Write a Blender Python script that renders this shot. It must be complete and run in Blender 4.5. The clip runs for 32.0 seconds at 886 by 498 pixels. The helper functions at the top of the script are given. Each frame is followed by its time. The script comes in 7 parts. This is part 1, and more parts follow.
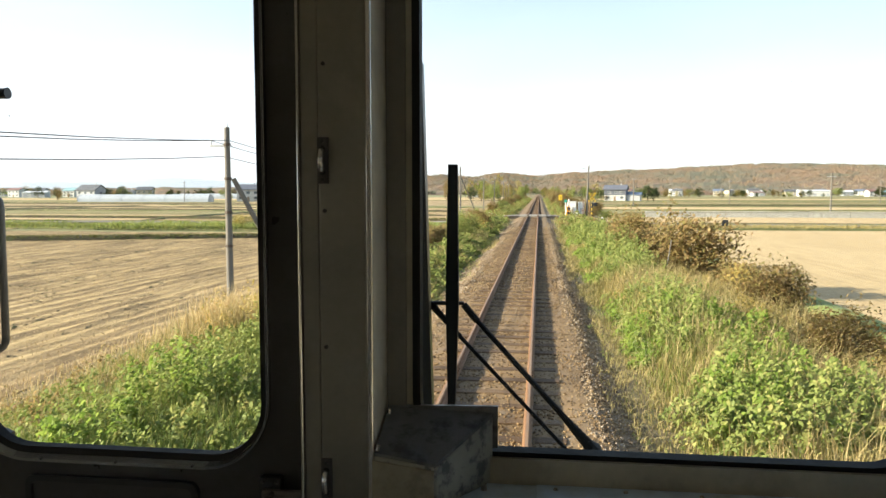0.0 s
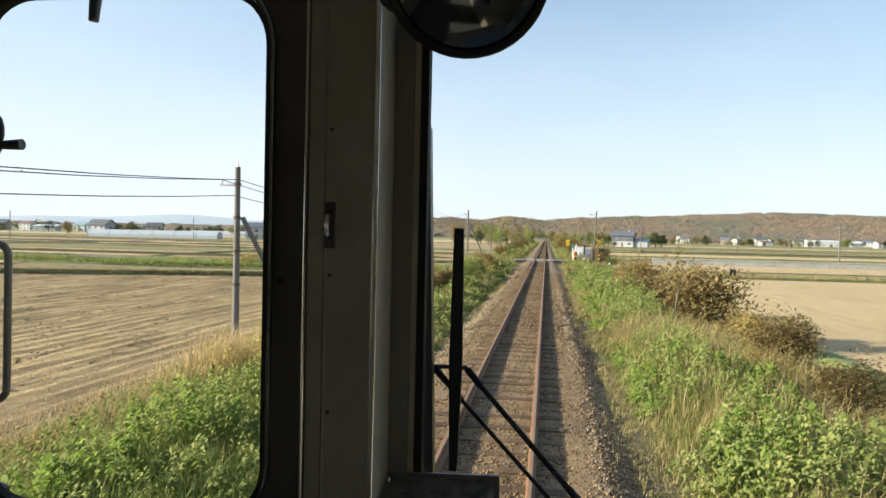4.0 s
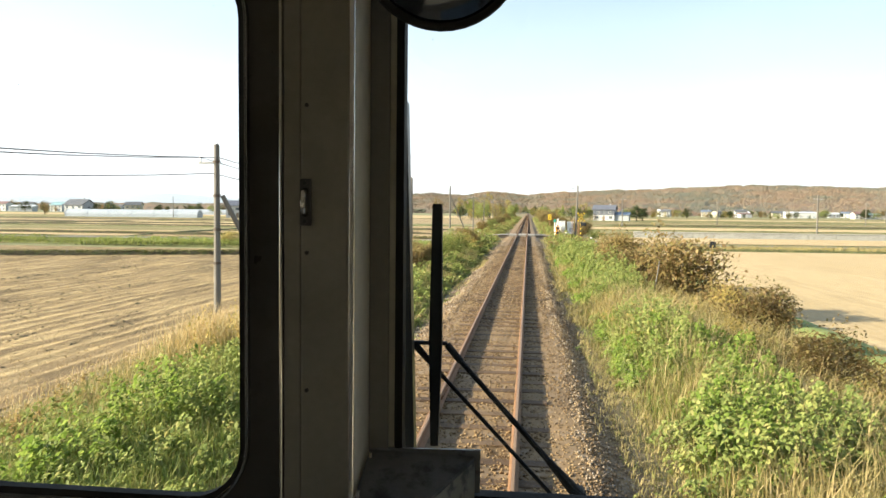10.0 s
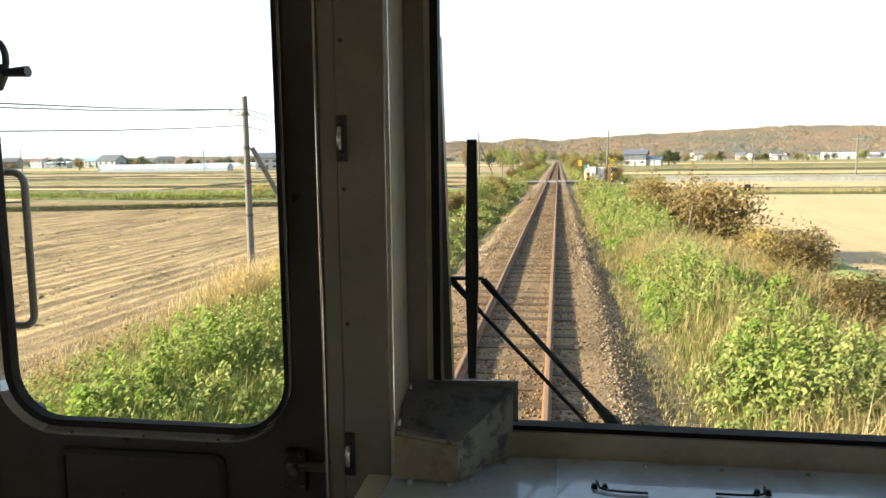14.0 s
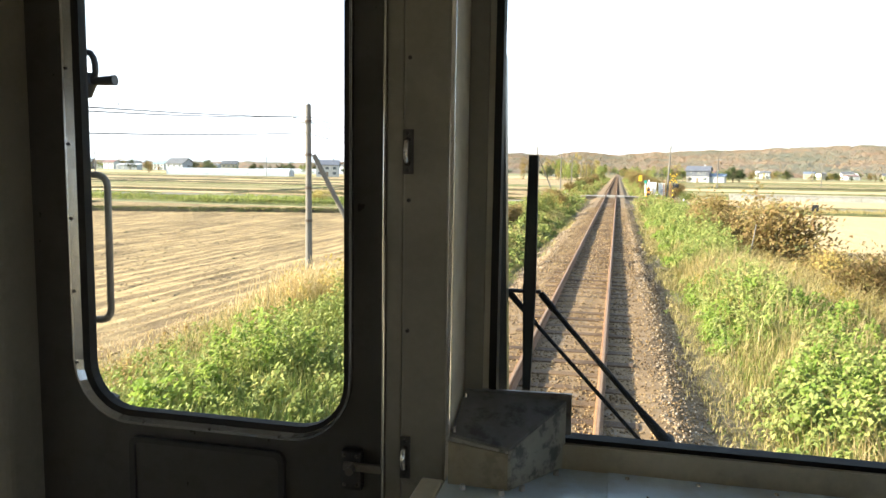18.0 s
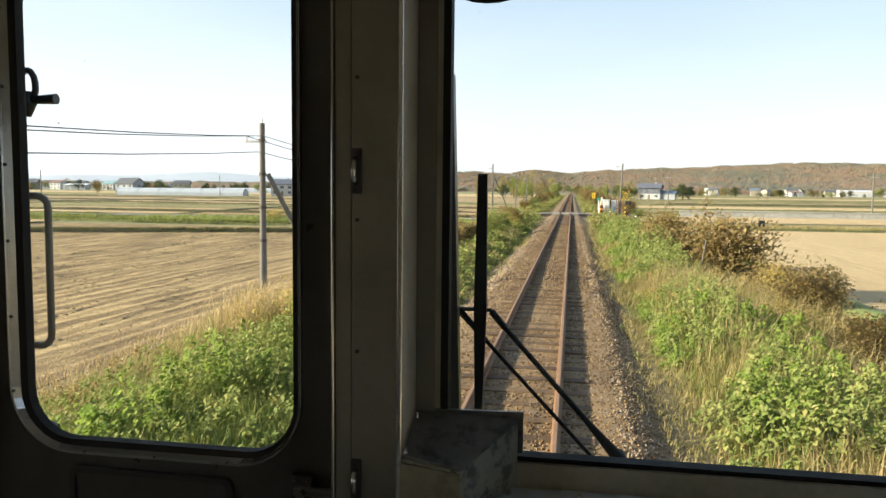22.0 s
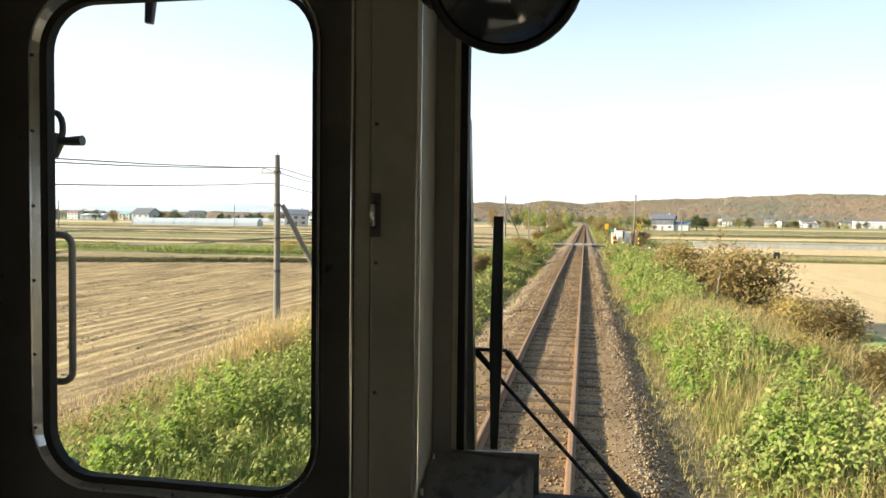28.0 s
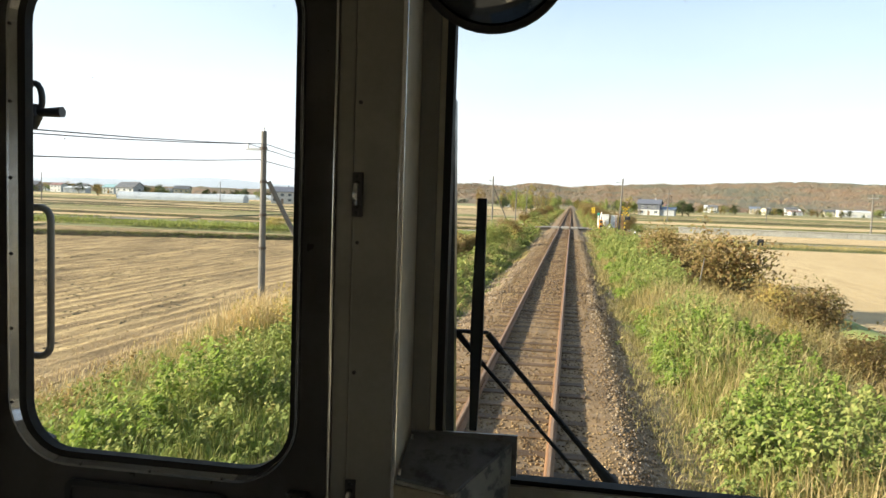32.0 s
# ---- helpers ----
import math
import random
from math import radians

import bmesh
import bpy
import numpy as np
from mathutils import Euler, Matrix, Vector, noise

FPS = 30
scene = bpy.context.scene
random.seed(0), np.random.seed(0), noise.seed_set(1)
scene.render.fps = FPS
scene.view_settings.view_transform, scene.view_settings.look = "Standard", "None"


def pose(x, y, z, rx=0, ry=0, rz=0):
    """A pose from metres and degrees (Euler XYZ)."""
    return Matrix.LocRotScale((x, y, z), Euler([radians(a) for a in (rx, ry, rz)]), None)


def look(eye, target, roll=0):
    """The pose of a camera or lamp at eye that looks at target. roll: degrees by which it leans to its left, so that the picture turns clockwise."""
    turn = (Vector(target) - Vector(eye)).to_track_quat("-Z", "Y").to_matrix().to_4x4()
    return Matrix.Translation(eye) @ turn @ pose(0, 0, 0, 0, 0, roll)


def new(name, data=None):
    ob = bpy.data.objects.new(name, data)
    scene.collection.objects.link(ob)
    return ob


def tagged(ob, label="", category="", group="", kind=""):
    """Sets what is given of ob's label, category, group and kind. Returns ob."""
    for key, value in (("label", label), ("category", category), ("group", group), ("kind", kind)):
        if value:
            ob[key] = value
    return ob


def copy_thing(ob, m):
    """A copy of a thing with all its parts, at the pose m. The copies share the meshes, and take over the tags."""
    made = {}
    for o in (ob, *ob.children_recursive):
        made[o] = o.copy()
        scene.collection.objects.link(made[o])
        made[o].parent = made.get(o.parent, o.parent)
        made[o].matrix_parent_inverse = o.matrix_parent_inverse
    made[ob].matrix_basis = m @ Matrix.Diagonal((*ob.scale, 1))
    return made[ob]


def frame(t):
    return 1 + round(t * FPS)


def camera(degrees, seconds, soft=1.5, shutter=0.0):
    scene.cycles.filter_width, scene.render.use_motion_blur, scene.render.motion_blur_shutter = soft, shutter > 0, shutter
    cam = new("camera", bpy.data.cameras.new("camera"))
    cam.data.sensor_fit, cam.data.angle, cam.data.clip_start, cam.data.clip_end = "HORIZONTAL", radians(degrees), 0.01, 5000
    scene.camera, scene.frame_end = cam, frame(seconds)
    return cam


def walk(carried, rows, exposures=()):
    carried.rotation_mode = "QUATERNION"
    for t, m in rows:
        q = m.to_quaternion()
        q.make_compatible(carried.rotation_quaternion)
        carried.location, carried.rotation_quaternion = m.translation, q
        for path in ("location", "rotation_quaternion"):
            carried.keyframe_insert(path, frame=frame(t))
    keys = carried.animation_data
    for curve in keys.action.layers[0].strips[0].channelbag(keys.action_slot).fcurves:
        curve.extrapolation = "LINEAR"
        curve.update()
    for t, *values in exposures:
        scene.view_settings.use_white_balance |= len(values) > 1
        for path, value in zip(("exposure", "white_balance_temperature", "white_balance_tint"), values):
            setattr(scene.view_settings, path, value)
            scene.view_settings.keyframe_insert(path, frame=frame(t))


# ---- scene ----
cam = camera(62.0, 32.0)
PATH = [
    (0, (0.672, 0.009, 2.646), (0.415, 1.986, 2.492), 0.0),
    (0.5, (0.648, -0.001, 2.658), (0.31, 1.958, 2.443), 0.0),
    (1, (0.648, 0.004, 2.658), (0.252, 1.95, 2.42), 0.3),
    (1.5, (0.659, 0.005, 2.655), (0.283, 1.955, 2.422), -0.1),
    (2, (0.656, 0.007, 2.665), (0.278, 1.963, 2.491), 0.1),
    (2.5, (0.668, 0.005, 2.68), (0.335, 1.976, 2.599), 0.2),
    (4.5, (0.678, 0.015, 2.68), (0.412, 1.997, 2.641), 1.1),
    (5, (0.685, 0.015, 2.674), (0.448, 2.0, 2.613), 0.4),
    (5.5, (0.68, 0.016, 2.677), (0.473, 2.003, 2.6), 0.7),
    (6, (0.674, 0.03, 2.676), (0.448, 2.015, 2.59), -0.2),
    (6.5, (0.686, 0.013, 2.671), (0.453, 1.997, 2.571), 0.9),
    (7, (0.678, 0.018, 2.674), (0.42, 1.998, 2.558), 1.2),
    (7.5, (0.685, 0.013, 2.686), (0.453, 1.997, 2.593), 0.9),
    (8, (0.683, 0.016, 2.683), (0.453, 2.0, 2.593), 0.8),
    (8.5, (0.69, 0.009, 2.678), (0.465, 1.994, 2.572), 1.0),
    (9, (0.694, 0.011, 2.68), (0.476, 1.995, 2.542), 1.2),
    (9.5, (0.675, 0.024, 2.693), (0.456, 2.009, 2.579), 1.0),
    (10, (0.679, 0.02, 2.68), (0.45, 2.005, 2.575), 0.6),
    (10.5, (0.681, 0.026, 2.669), (0.437, 2.005, 2.522), 0.5),
    (11, (0.688, 0.017, 2.663), (0.453, 1.995, 2.482), 0.3),
    (11.5, (0.674, 0.022, 2.67), (0.438, 1.999, 2.48), 0.6),
    (12, (0.674, 0.023, 2.669), (0.425, 1.997, 2.472), 0.6),
    (12.5, (0.671, 0.021, 2.665), (0.419, 1.994, 2.459), 0.5),
    (13, (0.67, 0.017, 2.659), (0.412, 1.989, 2.443), 0.6),
    (13.5, (0.651, 0.022, 2.661), (0.353, 1.986, 2.426), 0.5),
    (14, (0.671, 0.01, 2.66), (0.364, 1.971, 2.417), -0.6),
    (14.5, (0.666, 0.018, 2.66), (0.357, 1.977, 2.4), -0.9),
    (16.5, (0.66, -0.009, 2.646), (0.342, 1.952, 2.416), -5.7),
    (17, (0.626, -0.019, 2.648), (0.188, 1.916, 2.394), -2.7),
    (17.5, (0.642, -0.008, 2.66), (0.139, 1.903, 2.347), -0.6),
    (18, (0.669, -0.02, 2.665), (0.215, 1.916, 2.45), 0.9),
    (18.5, (0.676, -0.015, 2.685), (0.261, 1.933, 2.509), 1.0),
    (19, (0.677, -0.015, 2.675), (0.317, 1.947, 2.536), 1.6),
    (19.5, (0.677, -0.021, 2.687), (0.32, 1.945, 2.599), -0.1),
    (20, (0.676, -0.024, 2.678), (0.317, 1.943, 2.607), -1.3),
    (20.5, (0.679, -0.027, 2.678), (0.313, 1.937, 2.584), -0.6),
    (21, (0.678, -0.025, 2.679), (0.313, 1.938, 2.55), 0.3),
    (21.5, (0.68, -0.021, 2.673), (0.329, 1.943, 2.533), 0.4),
    (22, (0.679, -0.015, 2.666), (0.338, 1.949, 2.502), 0.6),
    (22.5, (0.682, -0.017, 2.67), (0.344, 1.946, 2.484), 0.7),
    (23, (0.681, -0.022, 2.676), (0.338, 1.944, 2.532), 0.1),
    (23.5, (0.683, -0.018, 2.675), (0.344, 1.949, 2.537), 0.4),
    (24, (0.682, -0.018, 2.677), (0.348, 1.95, 2.555), -0.4),
    (24.5, (0.681, -0.025, 2.677), (0.353, 1.944, 2.564), -0.2),
    (25, (0.678, -0.033, 2.677), (0.324, 1.932, 2.558), 0.3),
    (25.5, (0.68, -0.028, 2.678), (0.321, 1.935, 2.542), 0.6),
    (27.5, (0.674, -0.031, 2.679), (0.306, 1.933, 2.595), 0.4),
    (28, (0.676, -0.033, 2.685), (0.299, 1.93, 2.603), 0.7),
    (28.5, (0.682, -0.026, 2.679), (0.337, 1.942, 2.589), 0.4),
    (29, (0.681, -0.022, 2.679), (0.362, 1.95, 2.586), 0.5),
    (29.5, (0.681, -0.027, 2.68), (0.359, 1.943, 2.561), 1.0),
    (30, (0.682, -0.024, 2.681), (0.348, 1.943, 2.551), 0.8),
    (30.5, (0.68, -0.023, 2.679), (0.352, 1.946, 2.549), 1.4),
    (31, (0.677, -0.019, 2.671), (0.372, 1.954, 2.543), 1.4),
    (31.5, (0.686, -0.031, 2.691), (0.375, 1.94, 2.563), 2.1),
    (32, (0.681, -0.027, 2.686), (0.342, 1.94, 2.552), 1.9),
]
EXPOSURES = [(0, 1.72, 6600, 12), (1, 2.1, 6600, 12), (2.5, 2.15, 6600, 12), (4.5, 1.15, 6200, 12), (6, 1.22, 6450, 12), (7, 1.40, 6600, 12), (8, 1.42, 6550, 12), (9, 1.75, 6650, 12), (12, 1.78, 6700, 12), (13, 1.95, 6700, 12), (14.5, 1.95, 6650, 12), (17, 2.25, 6500, 12), (18, 2.3, 6450, 12), (19, 1.9, 6500, 12), (20, 1.5, 6500, 12), (22, 1.5, 6650, 12), (23, 1.88, 6700, 12), (24, 1.85, 6650, 12), (25, 1.76, 6600, 12), (28, 1.74, 6700, 12), (32, 1.6, 6650, 12)]
walk(cam, [(t, look(eye, target, roll)) for t, eye, target, roll in PATH], EXPOSURES)

# ---- sky, sun ----
SUN_AZIMUTH, SUN_HEIGHT = 106.0, 22.0  # degrees to the left of the line's heading, degrees above the horizon
world = bpy.data.worlds.new("sky")
world.use_nodes = True
scene.world = world
sky = world.node_tree.nodes.new("ShaderNodeTexSky")
sky.sky_type, sky.sun_disc = "NISHITA", False
sky.sun_elevation, sky.sun_rotation = radians(SUN_HEIGHT), radians(-SUN_AZIMUTH)
sky.air_density, sky.dust_density, sky.ozone_density, sky.altitude = 1.0, 1.2, 1.2, 50
back = world.node_tree.nodes["Background"]
back.inputs["Strength"].default_value = 0.08
wt = world.node_tree
# thin autumn haze: whitens the sky towards the horizon, with faint wisps higher up
ray = wt.nodes.new("ShaderNodeTexCoord")
xyz = wt.nodes.new("ShaderNodeSeparateXYZ")
wt.links.new(ray.outputs["Generated"], xyz.inputs[0])
haze = wt.nodes.new("ShaderNodeValToRGB")
for stop, (place, value) in zip((0, 1), ((0.0, 0.95), (0.8, 0.0))):
    haze.color_ramp.elements[stop].position, haze.color_ramp.elements[stop].color = place, (value, value, value, 1)
for place, value in ((0.08, 0.85), (0.18, 0.58), (0.30, 0.36), (0.44, 0.25)):
    haze.color_ramp.elements.new(place).color = (value, value, value, 1)
wt.links.new(xyz.outputs["Z"], haze.inputs["Fac"])
wisps = wt.nodes.new("ShaderNodeTexNoise")
wisps.inputs["Scale"].default_value, wisps.inputs["Detail"].default_value = 2.2, 6.0
squash = wt.nodes.new("ShaderNodeMapping")
squash.inputs["Scale"].default_value = (1.0, 1.0, 3.5)
wt.links.new(ray.outputs["Generated"], squash.inputs["Vector"])
wt.links.new(squash.outputs["Vector"], wisps.inputs["Vector"])
amount = wt.nodes.new("ShaderNodeMath")
amount.operation = "MULTIPLY_ADD"
amount.inputs[1].default_value = 0.5
wt.links.new(wisps.outputs["Fac"], amount.inputs[0])
lower = wt.nodes.new("ShaderNodeMath")
lower.operation, lower.use_clamp = "SUBTRACT", True
lower.inputs[1].default_value = 0.25
# the haze thickens towards the sun
aim = wt.nodes.new("ShaderNodeVectorMath")
aim.operation = "DOT_PRODUCT"
aim.inputs[1].default_value = (-math.sin(radians(SUN_AZIMUTH)) * math.cos(radians(SUN_HEIGHT)), math.cos(radians(SUN_AZIMUTH)) * math.cos(radians(SUN_HEIGHT)), math.sin(radians(SUN_HEIGHT)))
wt.links.new(ray.outputs["Generated"], aim.inputs[0])
glare = wt.nodes.new("ShaderNodeMapRange")
glare.inputs["From Min"].default_value, glare.inputs["From Max"].default_value = -0.15, 1.0
glare.inputs["To Min"].default_value, glare.inputs["To Max"].default_value = 0.0, 0.6
wt.links.new(aim.outputs["Value"], glare.inputs["Value"])
thick = wt.nodes.new("ShaderNodeMath")
thick.operation = "ADD"
wt.links.new(haze.outputs["Color"], thick.inputs[0])
wt.links.new(glare.outputs["Result"], thick.inputs[1])
wt.links.new(thick.outputs[0], amount.inputs[2])
wt.links.new(amount.outputs[0], lower.inputs[0])
blend = wt.nodes.new("ShaderNodeMix")
blend.data_type = "RGBA"
# the haze itself is white at the horizon and bluer above
tint = wt.nodes.new("ShaderNodeValToRGB")
for stop, (place, value) in zip((0, 1), ((0.02, (0.94, 0.965, 1.0, 1)), (0.3, (0.70, 0.83, 1.0, 1)))):
    tint.color_ramp.elements[stop].position, tint.color_ramp.elements[stop].color = place, value
wt.links.new(xyz.outputs["Z"], tint.inputs["Fac"])
bright = wt.nodes.new("ShaderNodeVectorMath")
bright.operation = "SCALE"
bright.inputs["Scale"].default_value = 6.1
wt.links.new(tint.outputs["Color"], bright.inputs[0])
wt.links.new(bright.outputs["Vector"], blend.inputs[7])
wt.links.new(lower.outputs[0], blend.inputs[0])
wt.links.new(sky.outputs["Color"], blend.inputs[6])
wt.links.new(blend.outputs[2], back.inputs["Color"])
sun_data = bpy.data.lights.new("sun", "SUN")
sun_data.energy, sun_data.angle, sun_data.color = 5.0, radians(0.55), (1.0, 0.86, 0.66)
sun = new("sun", sun_data)
_a, _e = radians(SUN_AZIMUTH), radians(SUN_HEIGHT)
TO_SUN = Vector((-math.sin(_a) * math.cos(_e), math.cos(_a) * math.cos(_e), math.sin(_e)))
sun.rotation_euler = TO_SUN.to_track_quat("Z", "Y").to_euler()
sun.location = (-40, 40, 60)


# ---- materials ----
def nodes_of(name):
    m = bpy.data.materials.new(name)
    m.use_nodes = True
    t = m.node_tree
    return m, t, t.nodes["Principled BSDF"]


def ramp(t, source, stops):
    r = t.nodes.new("ShaderNodeValToRGB")
    e = r.color_ramp.elements
    e[0].position, e[0].color = stops[0][0], (*stops[0][1], 1)
    e[1].position, e[1].color = stops[-1][0], (*stops[-1][1], 1)
    for p, c in stops[1:-1]:
        s = e.new(p)
        s.color = (*c, 1)
    t.links.new(source, r.inputs["Fac"])
    return r.outputs["Color"]


def noise_of(t, scale, detail=4.0, rough=0.55, vector=None, stretch=None, coords="Object"):
    n = t.nodes.new("ShaderNodeTexNoise")
    n.inputs["Scale"].default_value, n.inputs["Detail"].default_value, n.inputs["Roughness"].default_value = scale, detail, rough
    if vector is None:
        vector = t.nodes.new("ShaderNodeTexCoord").outputs[coords]
    if stretch:
        mp = t.nodes.new("ShaderNodeMapping")
        mp.inputs["Scale"].default_value = stretch
        t.links.new(vector, mp.inputs["Vector"])
        vector = mp.outputs["Vector"]
    t.links.new(vector, n.inputs["Vector"])
    return n.outputs["Fac"]


def mixed(t, a, b, factor, mode="MIX"):
    x = t.nodes.new("ShaderNodeMix")
    x.data_type, x.blend_type = "RGBA", mode
    for socket, value in ((x.inputs[6], a), (x.inputs[7], b), (x.inputs[0], factor)):
        if hasattr(value, "links"):
            t.links.new(value, socket)
        elif isinstance(value, tuple):
            socket.default_value = (*value, 1)
        else:
            socket.default_value = value
    return x.outputs[2]


def bump(t, bsdf, height, strength, distance):
    b = t.nodes.new("ShaderNodeBump")
    b.inputs["Strength"].default_value, b.inputs["Distance"].default_value = strength, distance
    t.links.new(height, b.inputs["Height"])
    t.links.new(b.outputs["Normal"], bsdf.inputs["Normal"])


def paint(name, color, rough=0.5, metal=0.0, scale=6.0, spread=0.18, grain=90.0, relief=0.15, specular=0.5, dirt=None, dirt_amount=0.5):
    """A worn surface: the colour varies at two scales, with a fine relief and optional patches of a second colour."""
    m, t, b = nodes_of(name)
    lo, hi = tuple(c * (1 - spread) for c in color), tuple(min(1, c * (1 + spread)) for c in color)
    col = ramp(t, noise_of(t, scale, 5), [(0.3, lo), (0.7, hi)])
    fine = noise_of(t, grain, 3)
    col = mixed(t, col, ramp(t, fine, [(0.25, tuple(c * 0.85 for c in color)), (0.75, hi)]), 0.35)
    if dirt:
        patches = ramp(t, noise_of(t, scale * 2.3, 7, 0.65), [(0.5, (0, 0, 0)), (0.62, (dirt_amount,) * 3)])
        col = mixed(t, col, dirt, patches)
    t.links.new(col, b.inputs["Base Color"])
    rr = t.nodes.new("ShaderNodeMapRange")
    rr.inputs["To Min"].default_value, rr.inputs["To Max"].default_value = max(0.03, rough - 0.12), min(1, rough + 0.12)
    t.links.new(noise_of(t, scale * 4, 4), rr.inputs["Value"])
    t.links.new(rr.outputs["Result"], b.inputs["Roughness"])
    b.inputs["Metallic"].default_value, b.inputs["Specular IOR Level"].default_value = metal, specular
    if relief:
        bump(t, b, fine, relief, 0.002)
    return m


def leafy(name, stops, rough=0.6, through_light=0.35, spots=1.6, each=0.6, spec=0.3):
    """Leaves or blades: each piece takes a colour of its own, in drifts some metres wide."""
    m, t, b = nodes_of(name)
    geo = t.nodes.new("ShaderNodeNewGeometry")
    drift = noise_of(t, spots, 3, vector=geo.outputs["Position"])
    add = t.nodes.new("ShaderNodeMath")
    add.operation = "MULTIPLY_ADD"
    add.inputs[1].default_value = each
    t.links.new(geo.outputs["Random Per Island"], add.inputs[0])
    t.links.new(drift, add.inputs[2])
    sub = t.nodes.new("ShaderNodeMath")
    sub.operation = "SUBTRACT"
    sub.inputs[1].default_value = each / 2
    t.links.new(add.outputs[0], sub.inputs[0])
    col = ramp(t, sub.outputs[0], stops)
    t.links.new(col, b.inputs["Base Color"])
    b.inputs["Roughness"].default_value = rough
    b.inputs["Specular IOR Level"].default_value = spec
    tr = t.nodes.new("ShaderNodeBsdfTranslucent")
    t.links.new(col, tr.inputs["Color"])
    mx = t.nodes.new("ShaderNodeMixShader")
    mx.inputs[0].default_value = through_light
    t.links.new(b.outputs[0], mx.inputs[1])
    t.links.new(tr.outputs[0], mx.inputs[2])
    t.links.new(mx.outputs[0], t.nodes["Material Output"].inputs["Surface"])
    return m


def field_paint(name, light, dark, row_gap, row_angle, soil=None, soil_amount=0.4, row_strength=0.5, patch=0.06, streaks=0.5):
    """Stubble in drilled rows, with soil between and broad drifts of colour."""
    m, t, b = nodes_of(name)
    geo = t.nodes.new("ShaderNodeNewGeometry")
    mp = t.nodes.new("ShaderNodeMapping")
    mp.inputs["Rotation"].default_value = (0, 0, radians(row_angle))
    t.links.new(geo.outputs["Position"], mp.inputs["Vector"])
    wave = t.nodes.new("ShaderNodeTexWave")
    wave.bands_direction = "X"
    wave.inputs["Scale"].default_value = 1.0 / row_gap / 3.18
    wave.inputs["Distortion"].default_value = 4.5
    wave.inputs["Detail"].default_value = 3.0
    wave.inputs["Detail Scale"].default_value = 1.4
    t.links.new(mp.outputs["Vector"], wave.inputs["Vector"])
    base = ramp(t, noise_of(t, patch, 6, 0.6, vector=mp.outputs["Vector"], stretch=(1.6, 0.5, 1)), [(0.3, dark), (0.66, light)])
    grit = noise_of(t, 5.0, 6, 0.7, vector=mp.outputs["Vector"], stretch=(2.2, 0.6, 1))
    col = mixed(t, base, tuple(c * 0.55 for c in dark), ramp(t, grit, [(0.42, (0.55,) * 3), (0.62, (0.0,) * 3)]))
    streak = noise_of(t, 2.4, 4, 0.6, vector=mp.outputs["Vector"], stretch=(1.0, 0.07, 1))
    col = mixed(t, col, soil or tuple(c * 0.6 for c in dark), ramp(t, streak, [(0.5, (0, 0, 0)), (0.58, (streaks,) * 3)]))
    fine = noise_of(t, 7.0, 3, 0.6, vector=mp.outputs["Vector"], stretch=(1.0, 0.05, 1))
    col = mixed(t, col, light, ramp(t, fine, [(0.5, (0, 0, 0)), (0.66, (streaks * 0.9,) * 3)]))
    rows = t.nodes.new("ShaderNodeMath")
    rows.operation = "MULTIPLY"
    worn = ramp(t, noise_of(t, 0.22, 5, 0.65, vector=mp.outputs["Vector"], stretch=(2.0, 0.35, 1)), [(0.32, (row_strength * 0.15,) * 3), (0.62, (row_strength,) * 3)])
    t.links.new(worn, rows.inputs[1])
    t.links.new(wave.outputs["Fac"], rows.inputs[0])
    col = mixed(t, col, soil or tuple(c * 0.5 for c in dark), rows.outputs[0])
    if soil:
        col = mixed(t, col, soil, ramp(t, noise_of(t, 0.35, 7, 0.7, vector=mp.outputs["Vector"], stretch=(2.5, 0.6, 1)), [(0.47, (0, 0, 0)), (0.6, (soil_amount,) * 3)]))
    t.links.new(col, b.inputs["Base Color"])
    b.inputs["Roughness"].default_value = 0.9
    b.inputs["Specular IOR Level"].default_value = 0.15
    bump(t, b, grit, 0.6, 0.06)
    return m


def per_object(name, stops, rough=0.7, grain=12.0, metal=0.0, relief=0.4, stretch=(1, 1, 1)):
    """Pieces that differ from one to the next."""
    m, t, b = nodes_of(name)
    info = t.nodes.new("ShaderNodeObjectInfo")
    geo = t.nodes.new("ShaderNodeNewGeometry")
    n = noise_of(t, grain, 6, 0.65, vector=geo.outputs["Position"], stretch=stretch)
    mean = t.nodes.new("ShaderNodeMath")
    mean.operation = "MULTIPLY_ADD"
    mean.inputs[1].default_value = 0.45
    t.links.new(info.outputs["Random"], mean.inputs[0])
    half = t.nodes.new("ShaderNodeMath")
    half.operation = "MULTIPLY"
    half.inputs[1].default_value = 0.55
    t.links.new(n, half.inputs[0])
    t.links.new(half.outputs[0], mean.inputs[2])
    t.links.new(ramp(t, mean.outputs[0], stops), b.inputs["Base Color"])
    b.inputs["Roughness"].default_value, b.inputs["Metallic"].default_value = rough, metal
    bump(t, b, n, relief, 0.01)
    return m


